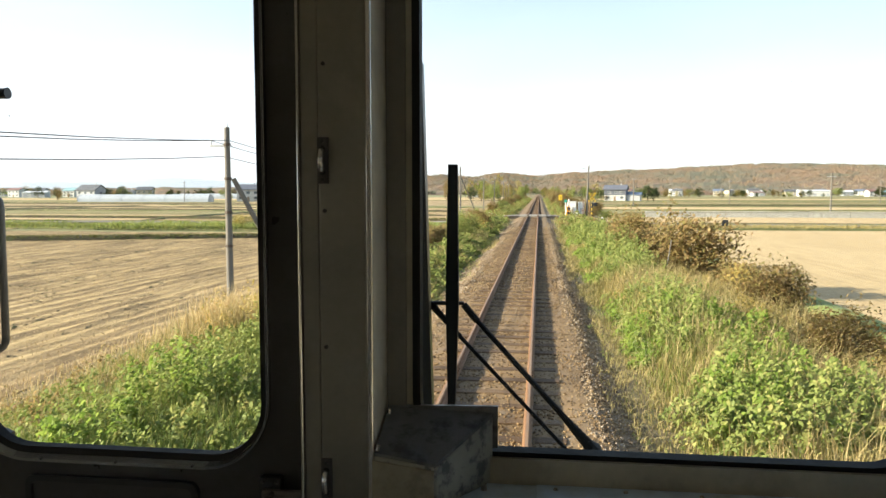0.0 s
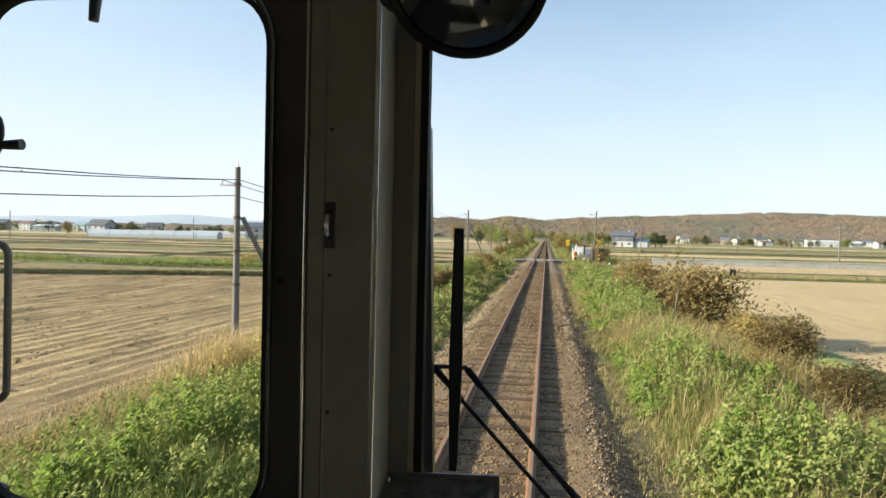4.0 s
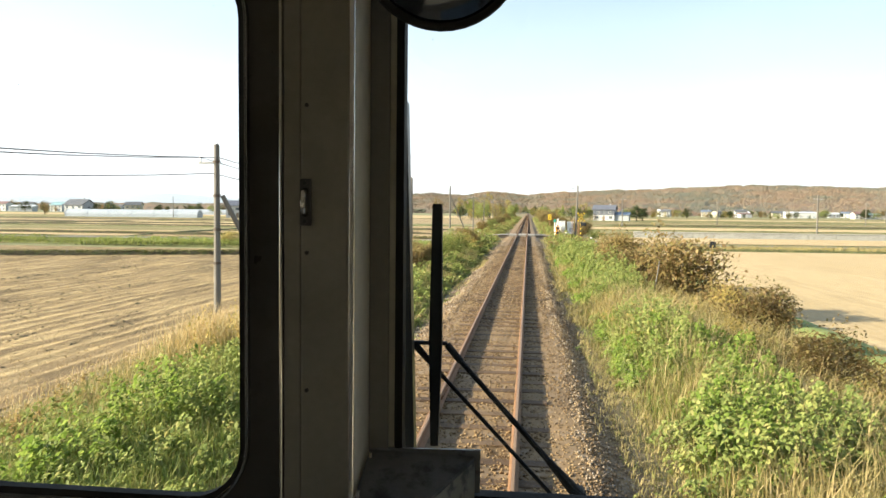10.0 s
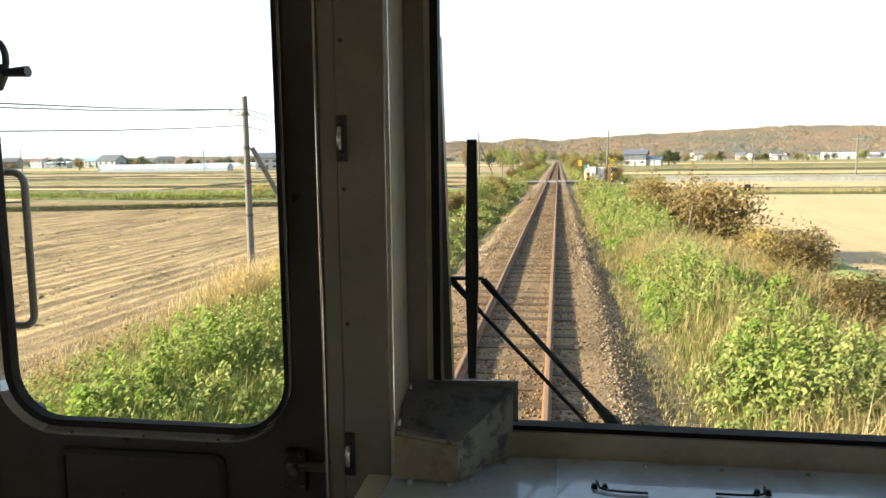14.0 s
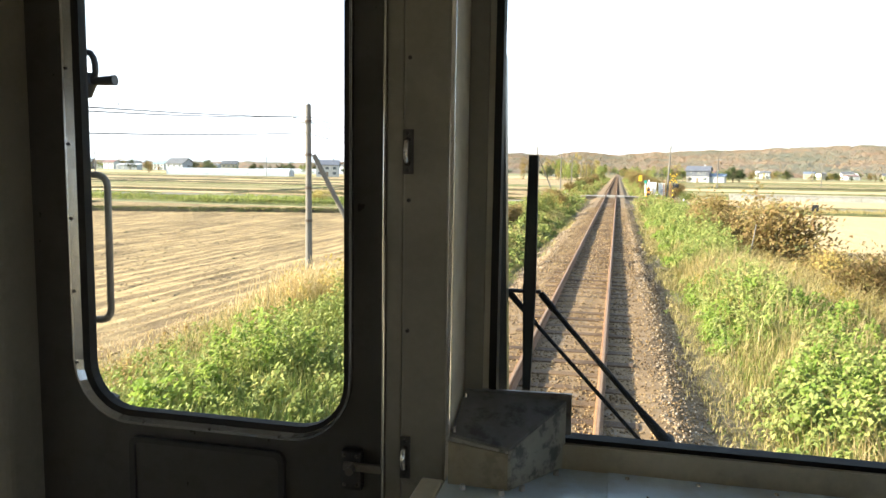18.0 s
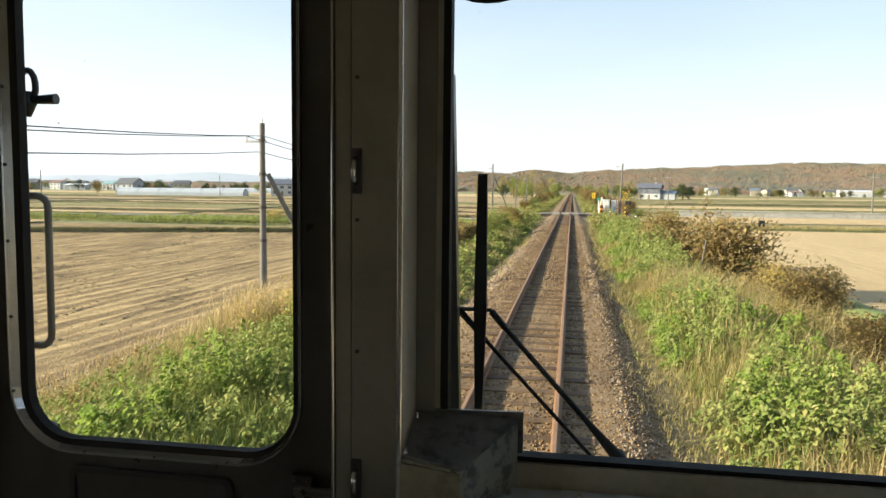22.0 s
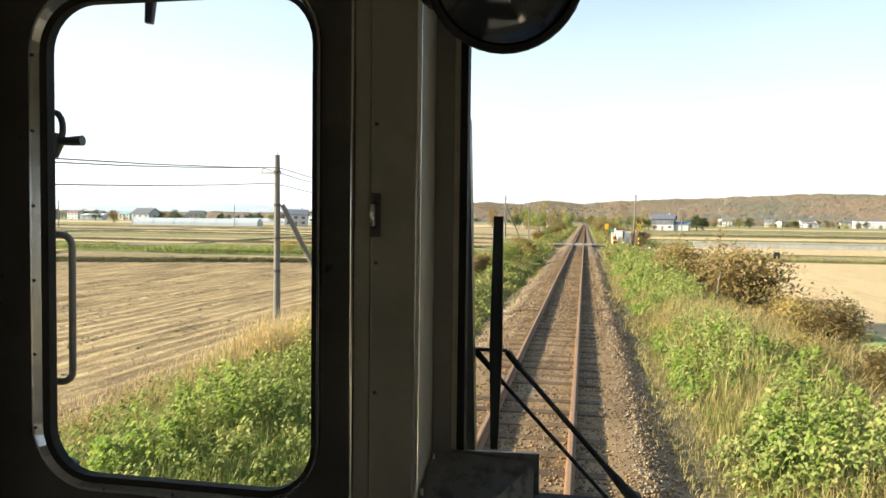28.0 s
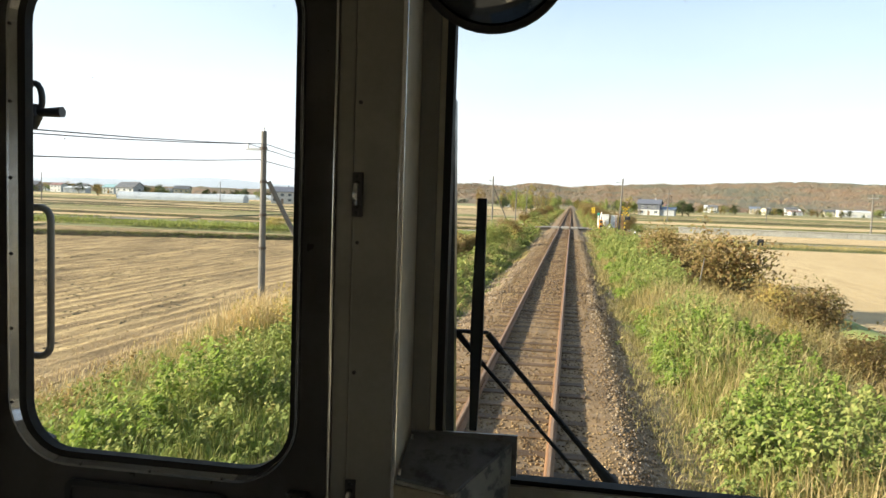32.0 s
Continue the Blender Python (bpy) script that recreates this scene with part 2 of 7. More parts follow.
def per_island(name, stops, rough=0.85, grain=20.0, relief=0.3):
    m, t, b = nodes_of(name)
    geo = t.nodes.new("ShaderNodeNewGeometry")
    col = ramp(t, geo.outputs["Random Per Island"], stops)
    n = noise_of(t, grain, 4, vector=geo.outputs["Position"])
    col = mixed(t, col, tuple(c * 0.5 for c in stops[0][1]), ramp(t, n, [(0.35, (0.5,) * 3), (0.6, (0, 0, 0))]))
    dust = noise_of(t, 0.9, 5, 0.65, vector=geo.outputs["Position"], stretch=(1.6, 0.5, 1))
    col = mixed(t, col, (0.27, 0.195, 0.10), ramp(t, dust, [(0.5, (0, 0, 0)), (0.64, (0.55,) * 3)]))
    col = mixed(t, col, (0.055, 0.036, 0.022), ramp(t, dust, [(0.34, (0.6,) * 3), (0.46, (0, 0, 0))]))
    t.links.new(col, b.inputs["Base Color"])
    b.inputs["Roughness"].default_value = rough
    bump(t, b, n, relief, 0.01)
    return m


def window_glass(name, tint=(0.93, 0.96, 0.95), gloss=0.035, specks=True):
    m = bpy.data.materials.new(name)
    m.use_nodes = True
    t = m.node_tree
    t.nodes.remove(t.nodes["Principled BSDF"])
    clear = t.nodes.new("ShaderNodeBsdfTransparent")
    clear.inputs["Color"].default_value = (*tint, 1)
    shine = t.nodes.new("ShaderNodeBsdfGlossy")
    shine.inputs["Roughness"].default_value = 0.02
    fres = t.nodes.new("ShaderNodeFresnel")
    fres.inputs["IOR"].default_value = 1.25
    mx = t.nodes.new("ShaderNodeMixShader")
    t.links.new(fres.outputs[0], mx.inputs[0])
    t.links.new(clear.outputs[0], mx.inputs[1])
    t.links.new(shine.outputs[0], mx.inputs[2])
    t.links.new(mx.outputs[0], t.nodes["Material Output"].inputs["Surface"])
    return m


def woods_paint(name):
    """A wooded slope far off: drifts of olive, russet and grey-brown crowns, each crown a little different, greyed for
    haze.
    """
    m, t, b = nodes_of(name)
    geo = t.nodes.new("ShaderNodeNewGeometry")
    drift = noise_of(t, 0.0055, 5, 0.55, vector=geo.outputs["Position"])
    # stops are paled and greyed to carry the haze of distance
    col = ramp(t, drift, [(0.32, (0.135, 0.145, 0.118)), (0.42, (0.165, 0.16, 0.13)), (0.5, (0.20, 0.165, 0.132)), (0.58, (0.25, 0.168, 0.122)), (0.66, (0.155, 0.155, 0.122))])
    crowns = noise_of(t, 0.16, 4, 0.6, vector=geo.outputs["Position"])
    col = mixed(t, col, (0.11, 0.105, 0.085), ramp(t, crowns, [(0.36, (0.35,) * 3), (0.52, (0, 0, 0))]))
    col = mixed(t, col, (0.30, 0.22, 0.17), ramp(t, crowns, [(0.55, (0, 0, 0)), (0.7, (0.3,) * 3)]))
    t.links.new(col, b.inputs["Base Color"])
    b.inputs["Roughness"].default_value, b.inputs["Specular IOR Level"].default_value = 1.0, 0.0
    return m


M = dict(
    cab_cream=paint("cab_cream_paint", (0.44, 0.42, 0.34), 0.5, scale=5, dirt=(0.2, 0.18, 0.14), dirt_amount=0.35),
    # pillar paint with light in it: fronts darkened for shade, side cover lightened
    cab_shade_green=paint("cab_grey_green_shade_paint", (0.178, 0.172, 0.148), 0.45, scale=4, dirt=(0.125, 0.12, 0.10), dirt_amount=0.4),
    cab_lit_cream=paint("cab_cream_lit_paint", (0.70, 0.65, 0.53), 0.65, scale=6, spread=0.08, specular=0.15, dirt=(0.55, 0.5, 0.4), dirt_amount=0.3),
    door_paint=paint("door_dark_paint", (0.044, 0.043, 0.042), 0.32, scale=7, dirt=(0.03, 0.028, 0.025), dirt_amount=0.6),
    aluminium=paint("worn_aluminium", (0.44, 0.465, 0.51), 0.2, metal=0.82, scale=14, spread=0.12, grain=160, relief=0.1, dirt=(0.25, 0.25, 0.26), dirt_amount=0.2),
    chrome=paint("dull_chrome", (0.7, 0.7, 0.72), 0.2, metal=1.0, scale=20, spread=0.1),
    dull_steel=paint("dull_steel_strip", (0.52, 0.52, 0.52), 0.18, metal=1.0, scale=20, spread=0.15),
    rail_grey=paint("dark_handrail_paint", (0.11, 0.10, 0.09), 0.4, scale=12, spread=0.25),
    rubber=paint("black_rubber", (0.014, 0.014, 0.014), 0.7, scale=10, relief=0.3, specular=0.25),
    black=paint("black_enamel", (0.02, 0.02, 0.022), 0.4, scale=10),
    desk=paint("desk_blue_white_paint", (0.62, 0.78, 0.94), 0.18, scale=5, spread=0.08, specular=0.6, relief=0.05, dirt=(0.46, 0.5, 0.54), dirt_amount=0.4),
    desk_edge=paint("desk_edge_and_light_patch", (0.74, 0.73, 0.64), 0.5, scale=8),
    worn_box=paint("chipped_grey_paint", (0.36, 0.36, 0.31), 0.42, scale=16, spread=0.25, dirt=(0.075, 0.085, 0.09), dirt_amount=0.8),
    box_front=paint("olive_box_paint", (0.27, 0.245, 0.18), 0.5, scale=14, spread=0.2, dirt=(0.15, 0.135, 0.10), dirt_amount=0.6),
    worn_box_top=paint("scuffed_dark_grey_paint", (0.16, 0.165, 0.17), 0.35, scale=11, spread=0.3, dirt=(0.03, 0.03, 0.035), dirt_amount=0.7),
    white_panel=paint("grey_white_panel", (0.62, 0.65, 0.68), 0.45, scale=5, spread=0.06),
    mirror=paint("mirror_glass", (0.13, 0.133, 0.138), 0.03, metal=1.0, scale=3, spread=0.03, relief=0),
    floor=paint("cab_floor_sheet", (0.16, 0.17, 0.16), 0.6, scale=5),
    ceiling=paint("ceiling_paint", (0.6, 0.59, 0.54), 0.6, scale=3),
    speck=paint("dried_dirt_speck", (0.4, 0.38, 0.34), 0.9, scale=40, spread=0.2),
    glass=window_glass("window_glass"),
    rail_side=paint("rusty_rail_steel", (0.17, 0.086, 0.038), 0.75, metal=0.1, scale=9, spread=0.35, grain=60, relief=0.4),
    rail_top=paint("polished_rail_steel", (0.26, 0.155, 0.085), 0.5, metal=0.3, scale=4, spread=0.25),
    sleeper=per_object("weathered_sleeper_timber", [(0.15, (0.05, 0.028, 0.014)), (0.5, (0.098, 0.057, 0.027)), (0.85, (0.155, 0.098, 0.05))], 0.85, 14, stretch=(0.25, 1.6, 1)),
    ballast_bed=paint("brown_ballast_bed", (0.18, 0.115, 0.055), 0.95, scale=1.2, spread=0.3, grain=26, relief=1.0, dirt=(0.22, 0.175, 0.13), dirt_amount=0.5),
    stone_brown=per_island("brown_ballast_stone", [(0.0, (0.07, 0.04, 0.016)), (0.4, (0.18, 0.108, 0.044)), (0.75, (0.27, 0.175, 0.08)), (1.0, (0.38, 0.275, 0.15))]),
    stone_grey=per_island("grey_ballast_stone", [(0.0, (0.105, 0.073, 0.045)), (0.45, (0.235, 0.168, 0.105)), (0.8, (0.33, 0.26, 0.185)), (1.0, (0.46, 0.395, 0.315))]),
    earth=paint("verge_earth", (0.15, 0.115, 0.058), 0.95, scale=0.9, spread=0.4, grain=9, relief=0.8, dirt=(0.13, 0.13, 0.045), dirt_amount=0.6),
    plain=paint("farmland_ground", (0.16, 0.17, 0.07), 0.95, scale=0.03, spread=0.35, grain=0.6, relief=0.3, dirt=(0.3, 0.25, 0.12), dirt_amount=0.6),
    stubble_tan=field_paint("tan_rice_stubble", (0.54, 0.41, 0.215), (0.41, 0.3, 0.152), 0.75, 3, soil=(0.175, 0.124, 0.07), soil_amount=0.55, row_strength=0.85, streaks=0.9),
    stubble_pale=field_paint("pale_straw_stubble", (0.60, 0.46, 0.265), (0.5, 0.375, 0.205), 1.1, -5, row_strength=0.2, streaks=0.4),
    stubble_dull=field_paint("dull_stubble", (0.46, 0.35, 0.195), (0.37, 0.28, 0.155), 1.2, 2, soil=(0.2, 0.155, 0.1), row_strength=0.3),
    meadow=field_paint("cut_meadow", (0.36, 0.31, 0.16), (0.23, 0.215, 0.10), 1.6, 1, row_strength=0.25, patch=0.03),
    verge_green=paint("short_green_grass", (0.15, 0.20, 0.05), 0.95, scale=0.8, spread=0.3, grain=14, relief=0.8, dirt=(0.28, 0.25, 0.09), dirt_amount=0.5),
    terrace=paint("dark_field_soil", (0.055, 0.045, 0.024), 0.95, scale=0.9, spread=0.35, grain=9, relief=0.8, dirt=(0.07, 0.088, 0.024), dirt_amount=0.9),
    bund=paint("bund_grass", (0.085, 0.095, 0.032), 0.95, scale=0.35, spread=0.4, grain=9, relief=0.8, dirt=(0.19, 0.16, 0.07), dirt_amount=0.6),
    asphalt=paint("worn_asphalt", (0.17, 0.155, 0.135), 0.85, scale=1.1, spread=0.15, grain=70, relief=0.4),
    concrete=paint("weathered_concrete", (0.24, 0.22, 0.19), 0.85, scale=2.2, spread=0.18, grain=30, relief=0.4, dirt=(0.22, 0.21, 0.19), dirt_amount=0.4),
    concrete_pale=paint("pale_canal_concrete", (0.40, 0.385, 0.35), 0.85, scale=0.9, spread=0.18, grain=12, relief=0.4, dirt=(0.25, 0.235, 0.2), dirt_amount=0.6),
    pole=paint("concrete_pole", (0.15, 0.138, 0.122), 0.8, scale=2, spread=0.2),
    wood_pole=paint("tarred_timber", (0.09, 0.07, 0.055), 0.85, scale=5, spread=0.3),
    wire=paint("cable_sheath", (0.03, 0.03, 0.035), 0.5, scale=3),
    rust=paint("rusty_post", (0.22, 0.11, 0.06), 0.85, scale=9, spread=0.35),
    white_paint=paint("white_enamel", (0.74, 0.74, 0.72), 0.45, scale=4, spread=0.08, dirt=(0.5, 0.48, 0.43), dirt_amount=0.4),
    yellow_paint=paint("yellow_enamel", (0.75, 0.50, 0.03), 0.45, scale=6, spread=0.12),
    orange_paint=paint("orange_enamel", (0.80, 0.30, 0.02), 0.45, scale=6, spread=0.12),
    green_paint=paint("green_enamel", (0.03, 0.30, 0.22), 0.45, scale=6, spread=0.12),
    lamp_red=paint("unlit_red_lens", (0.15, 0.01, 0.01), 0.15, scale=6),
    steel=paint("galvanised_steel", (0.42, 0.43, 0.44), 0.5, metal=0.7, scale=7),
    bark=paint("bark", (0.10, 0.075, 0.055), 0.95, scale=8, spread=0.3, grain=40, relief=0.8),
    vinyl=paint("greenhouse_vinyl", (0.38, 0.42, 0.46), 0.4, scale=0.6, spread=0.1),
    leaf_green=leafy("verge_leaf", [(0.05, (0.09, 0.13, 0.035)), (0.3, (0.165, 0.212, 0.058)), (0.55, (0.23, 0.275, 0.08)), (0.78, (0.31, 0.325, 0.105)), (0.97, (0.41, 0.365, 0.14))], rough=0.58, spec=0.16),
    leaf_bright=leafy("bright_leaf", [(0.05, (0.10, 0.165, 0.03)), (0.5, (0.205, 0.295, 0.055)), (0.95, (0.35, 0.41, 0.10))], through_light=0.5, rough=0.56, spec=0.16),
    grass_green=leafy("grass_blade", [(0.05, (0.08, 0.13, 0.022)), (0.4, (0.165, 0.23, 0.045)), (0.7, (0.31, 0.31, 0.085)), (1.0, (0.46, 0.38, 0.16))]),
    grass_dry=leafy("dry_grass_blade", [(0.05, (0.36, 0.25, 0.12)), (0.45, (0.56, 0.42, 0.21)), (0.75, (0.64, 0.52, 0.28)), (1.0, (0.42, 0.40, 0.14))]),
    leaf_brown=leafy("autumn_shrub_leaf", [(0.05, (0.115, 0.088, 0.04)), (0.3, (0.195, 0.148, 0.057)), (0.48, (0.285, 0.18, 0.081)), (0.62, (0.232, 0.215, 0.069)), (0.8, (0.36, 0.245, 0.106)), (1.0, (0.43, 0.335, 0.135))], through_light=0.45),
    leaf_tawny=leafy("tawny_leaf", [(0.05, (0.17, 0.15, 0.05)), (0.35, (0.30, 0.25, 0.075)), (0.65, (0.42, 0.30, 0.09)), (0.95, (0.50, 0.40, 0.13))], through_light=0.45),
    straw_cut=leafy("cut_straw", [(0.05, (0.26, 0.19, 0.1)), (0.5, (0.42, 0.315, 0.165)), (1.0, (0.52, 0.4, 0.22))]),
    grass_ridge=leafy("ridge_grass", [(0.05, (0.055, 0.06, 0.02)), (0.4, (0.1, 0.115, 0.032)), (0.75, (0.16, 0.16, 0.05)), (1.0, (0.28, 0.23, 0.1))]),
    grass_mixed=leafy("half_dry_grass", [(0.05, (0.20, 0.19, 0.06)), (0.4, (0.34, 0.28, 0.11)), (0.7, (0.46, 0.36, 0.17)), (1.0, (0.27, 0.28, 0.07))]),
    leaf_yellow=leafy("yellow_leaf", [(0.05, (0.2, 0.19, 0.06)), (0.5, (0.34, 0.28, 0.09)), (0.95, (0.44, 0.35, 0.12))]),
    leaf_dark=leafy("dark_tree_leaf", [(0.05, (0.02, 0.035, 0.012)), (0.5, (0.045, 0.07, 0.02)), (0.95, (0.1, 0.11, 0.03))], through_light=0.2),
    # autumn colours of the hill crowns with distance haze mixed in
    wood_hill=leafy("autumn_wood_hazed", [(0.3, (0.13, 0.142, 0.115)), (0.4, (0.158, 0.162, 0.126)), (0.46, (0.185, 0.168, 0.124)), (0.53, (0.255, 0.172, 0.108)), (0.59, (0.2, 0.172, 0.126)), (0.68, (0.148, 0.152, 0.118))], through_light=0.0, rough=0.95, spec=0.0, spots=0.014, each=0.04),
    wood_foot=leafy("hill_foot_wood", [(0.25, (0.085, 0.1, 0.085)), (0.45, (0.115, 0.125, 0.095)), (0.6, (0.165, 0.145, 0.1)), (0.75, (0.11, 0.125, 0.09))], through_light=0.0, rough=0.95, spec=0.0, spots=0.02, each=0.12),
    hill_ground=woods_paint("autumn_woods_cover_hazed"),
    # the pale blue is air haze put into the ridge's colour
    far_ridge=paint("far_ridge_haze_tint", (0.43, 0.49, 0.56), 1.0, scale=0.003, spread=0.08, grain=0.02, relief=0),
    wall_white=paint("white_house_wall", (0.5, 0.5, 0.49), 0.7, scale=0.8, spread=0.06),
    wall_cream=paint("cream_house_wall", (0.46, 0.41, 0.32), 0.75, scale=0.8, spread=0.08),
    wall_brown=paint("brown_house_wall", (0.2, 0.15, 0.11), 0.8, scale=0.8, spread=0.15),
    wall_grey=paint("grey_metal_wall", (0.36, 0.38, 0.4), 0.6, scale=0.8, spread=0.1),
    roof_slate=paint("slate_blue_metal", (0.115, 0.125, 0.155), 0.5, scale=0.9, spread=0.15),
    roof_dark=paint("dark_metal_roof", (0.10, 0.105, 0.115), 0.5, scale=0.9, spread=0.2),
    roof_blue=paint("blue_metal_roof", (0.13, 0.17, 0.24), 0.45, scale=0.9, spread=0.15),
    roof_teal=paint("teal_metal_roof", (0.20, 0.33, 0.36), 0.45, scale=0.9, spread=0.15),
    roof_red=paint("red_metal_roof", (0.20, 0.11, 0.09), 0.5, scale=0.9, spread=0.15),
    roof_white=paint("pale_metal_roof", (0.6, 0.63, 0.66), 0.5, scale=0.9, spread=0.08),
    pane_dark=paint("dark_window_pane", (0.10, 0.12, 0.14), 0.12, scale=2, relief=0),
)
M["desk"].node_tree.nodes["Principled BSDF"].inputs["Coat Weight"].default_value = 0.6


# ---- building blocks ----
def part(name, bm, material, parent=None, label="", smooth=False):
    me = bpy.data.meshes.new(name)
    bmesh.ops.recalc_face_normals(bm, faces=bm.faces)
    bm.to_mesh(me)
    bm.free()
    if smooth:
        me.polygons.foreach_set("use_smooth", [True] * len(me.polygons))
    me.materials.append(M[material])
    ob = new(name, me)
    ob.parent = parent
    if label:
        ob["label"] = label
    return ob


def thing(name, place=(0, 0, 0), label="", category="", group="", kind=""):
    ob = new(name)
    ob.location = place
    ob.empty_display_size = 0.2
    return tagged(ob, label, category, group, kind)


def box(bm, x0, x1, y0, y1, z0, z1, bevel=0.0):
    m = Matrix.LocRotScale(((x0 + x1) / 2, (y0 + y1) / 2, (z0 + z1) / 2), None, (x1 - x0, y1 - y0, z1 - z0))
    made = bmesh.ops.create_cube(bm, size=1.0, matrix=m)["verts"]
    if bevel:
        edges = list({e for v in made for e in v.link_edges})
        bmesh.ops.bevel(bm, geom=edges, offset=bevel, segments=2, profile=0.6, affect="EDGES")
    return bm


def boxed(*size, bevel=0.0):
    return box(bmesh.new(), *size, bevel=bevel)


def rod(bm, p, q, r0, r1=None, seg=10):
    p, q = Vector(p), Vector(q)
    axis = q - p
    m = Matrix.Translation((p + q) / 2) @ axis.to_track_quat("Z", "Y").to_matrix().to_4x4()
    bmesh.ops.create_cone(bm, cap_ends=True, segments=seg, radius1=r0, radius2=r0 if r1 is None else r1, depth=axis.length, matrix=m)
    return bm


def tube(bm, points, r, seg=8):
    """A bent round bar through the points."""
    pts = [Vector(p) for p in points]
    rings, side = [], None
    for i, p in enumerate(pts):
        along = (pts[min(i + 1, len(pts) - 1)] - pts[max(i - 1, 0)]).normalized()
        if side is None:
            side = along.orthogonal().normalized()
        side = (side - along * side.dot(along)).normalized()
        other = along.cross(side)
        rings.append([bm.verts.new(p + r * (math.cos(a) * side + math.sin(a) * other)) for a in (2 * math.pi * k / seg for k in range(seg))])
    for a, b in zip(rings, rings[1:]):
        for k in range(seg):
            bm.faces.new((a[k], a[(k + 1) % seg], b[(k + 1) % seg], b[k]))
    bm.faces.new(rings[0][::-1])
    bm.faces.new(rings[-1])
    return bm


def outline(x0, x1, z0, z1, r, n=8):
    """A rectangle with round corners, in the plane of x and z."""
    pts = []
    for cx, cz, start in ((x1 - r, z1 - r, 0), (x0 + r, z1 - r, 90), (x0 + r, z0 + r, 180), (x1 - r, z0 + r, 270)):
        for k in range(n + 1):
            a = radians(start + 90 * k / n)
            pts.append((cx + r * math.cos(a), cz + r * math.sin(a)))
    return pts


def ring(bm, inner, outer, y0, y1):
    """A plate between two outlines, from y0 to y1, with the hole right through."""
    n = len(inner)
    rows = [[bm.verts.new((x, y, z)) for x, z in line] for line, y in ((inner, y0), (outer, y0), (outer, y1), (inner, y1))]
    for k in range(n):
        j = (k + 1) % n
        for a in range(4):
            b = (a + 1) % 4
            bm.faces.new((rows[a][k], rows[a][j], rows[b][j], rows[b][k]))
    return bm


def slab(bm, line, y0, y1):
    a = [bm.verts.new((x, y0, z)) for x, z in line]
    b = [bm.verts.new((x, y1, z)) for x, z in line]
    bm.faces.new(a)
    bm.faces.new(b[::-1])
    for k in range(len(line)):
        j = (k + 1) % len(line)
        bm.faces.new((a[k], a[j], b[j], b[k]))
    return bm


def prism(bm, base, z0, tops):
    """A solid on a flat polygon, with a height of its own at each corner."""
    a = [bm.verts.new((x, y, z0)) for x, y in base]
    b = [bm.verts.new((x, y, z)) for (x, y), z in zip(base, tops)]
    bm.faces.new(a)
    bm.faces.new(b[::-1])
    for k in range(len(base)):
        j = (k + 1) % len(base)
        bm.faces.new((a[k], a[j], b[j], b[k]))
    return bm


def sheet(name, verts, faces, material, parent=None, smooth=False):
    """A mesh from arrays: faces all have as many corners."""
    verts, faces = np.asarray(verts, np.float32).reshape(-1, 3), np.asarray(faces, np.int32)
    me = bpy.data.meshes.new(name)
    me.vertices.add(len(verts))
    me.vertices.foreach_set("co", verts.ravel())
    n, k = faces.shape
    me.loops.add(n * k)
    me.loops.foreach_set("vertex_index", faces.ravel())
    me.polygons.add(n)
    me.polygons.foreach_set("loop_start", np.arange(0, n * k, k, dtype=np.int32))
    me.polygons.foreach_set("loop_total", np.full(n, k, np.int32))
    if smooth:
        me.polygons.foreach_set("use_smooth", np.ones(n, bool))
    me.update(calc_edges=True)
    me.materials.append(M[material])
    ob = new(name, me)
    ob.parent = parent
    return ob


rng = np.random.default_rng(7)


def unit(v):
    return v / np.maximum(np.linalg.norm(v, axis=-1, keepdims=True), 1e-9)


def leaves_at(points, size, droop=0.3, width=0.55, sunward=0.8):
    """Folded leaves at the points, turned somewhat towards the sun: vertices and faces."""
    n = len(points)
    a = rng.uniform(0, 2 * np.pi, n)
    tilt = rng.normal(droop, 0.45, n)
    ahead = np.stack([np.cos(a) * np.cos(tilt), np.sin(a) * np.cos(tilt), -np.sin(tilt)], -1)
    up = unit(np.cross(unit(np.cross(ahead, [0, 0, 1.0])), ahead) + rng.normal(0, 0.35, (n, 3)) + sunward * np.array(TO_SUN))
    side = unit(np.cross(ahead, up))
    ahead = np.cross(up, side)
    s = (np.asarray(size) * rng.uniform(0.65, 1.35, n))[:, None]
    base, tip = points - ahead * s * 0.5, points + ahead * s * 0.5 - up * s * 0.1
    mid = points - ahead * s * 0.05
    verts = np.stack([base, mid + side * s * width * 0.5 + up * s * 0.12, tip, mid - side * s * width * 0.5 + up * s * 0.12], 1)
    return verts.reshape(-1, 3), np.arange(4 * n).reshape(n, 4)


def blades_at(points, height, lean=0.35, width=0.012):
    """Bent grass blades that stand on the points."""
    n = len(points)
    a = rng.uniform(0, 2 * np.pi, n)
    out = np.stack([np.cos(a), np.sin(a), 0 * a], -1)
    side = np.stack([-np.sin(a), np.cos(a), 0 * a], -1)
    h = (np.asarray(height) * rng.uniform(0.6, 1.3, n))[:, None]
    w = np.broadcast_to(np.asarray(width, float), (n,))[:, None]
    b = np.abs(rng.normal(lean, 0.2, n))[:, None]
    up = np.array([0, 0, 1.0])
    mid = points + up * h * 0.6 + out * h * b * 0.3
    tip = points + up * h * (1 - 0.35 * b) + out * h * b
    verts = np.stack([points - side * w, points + side * w, mid + side * w * 0.8, mid - side * w * 0.8, tip + side * w * 0.15, tip - side * w * 0.15], 1)
    k = np.arange(n)[:, None] * 6
    faces = np.concatenate([k + [0, 1, 2, 3], k + [3, 2, 4, 5]])
    return verts.reshape(-1, 3), faces


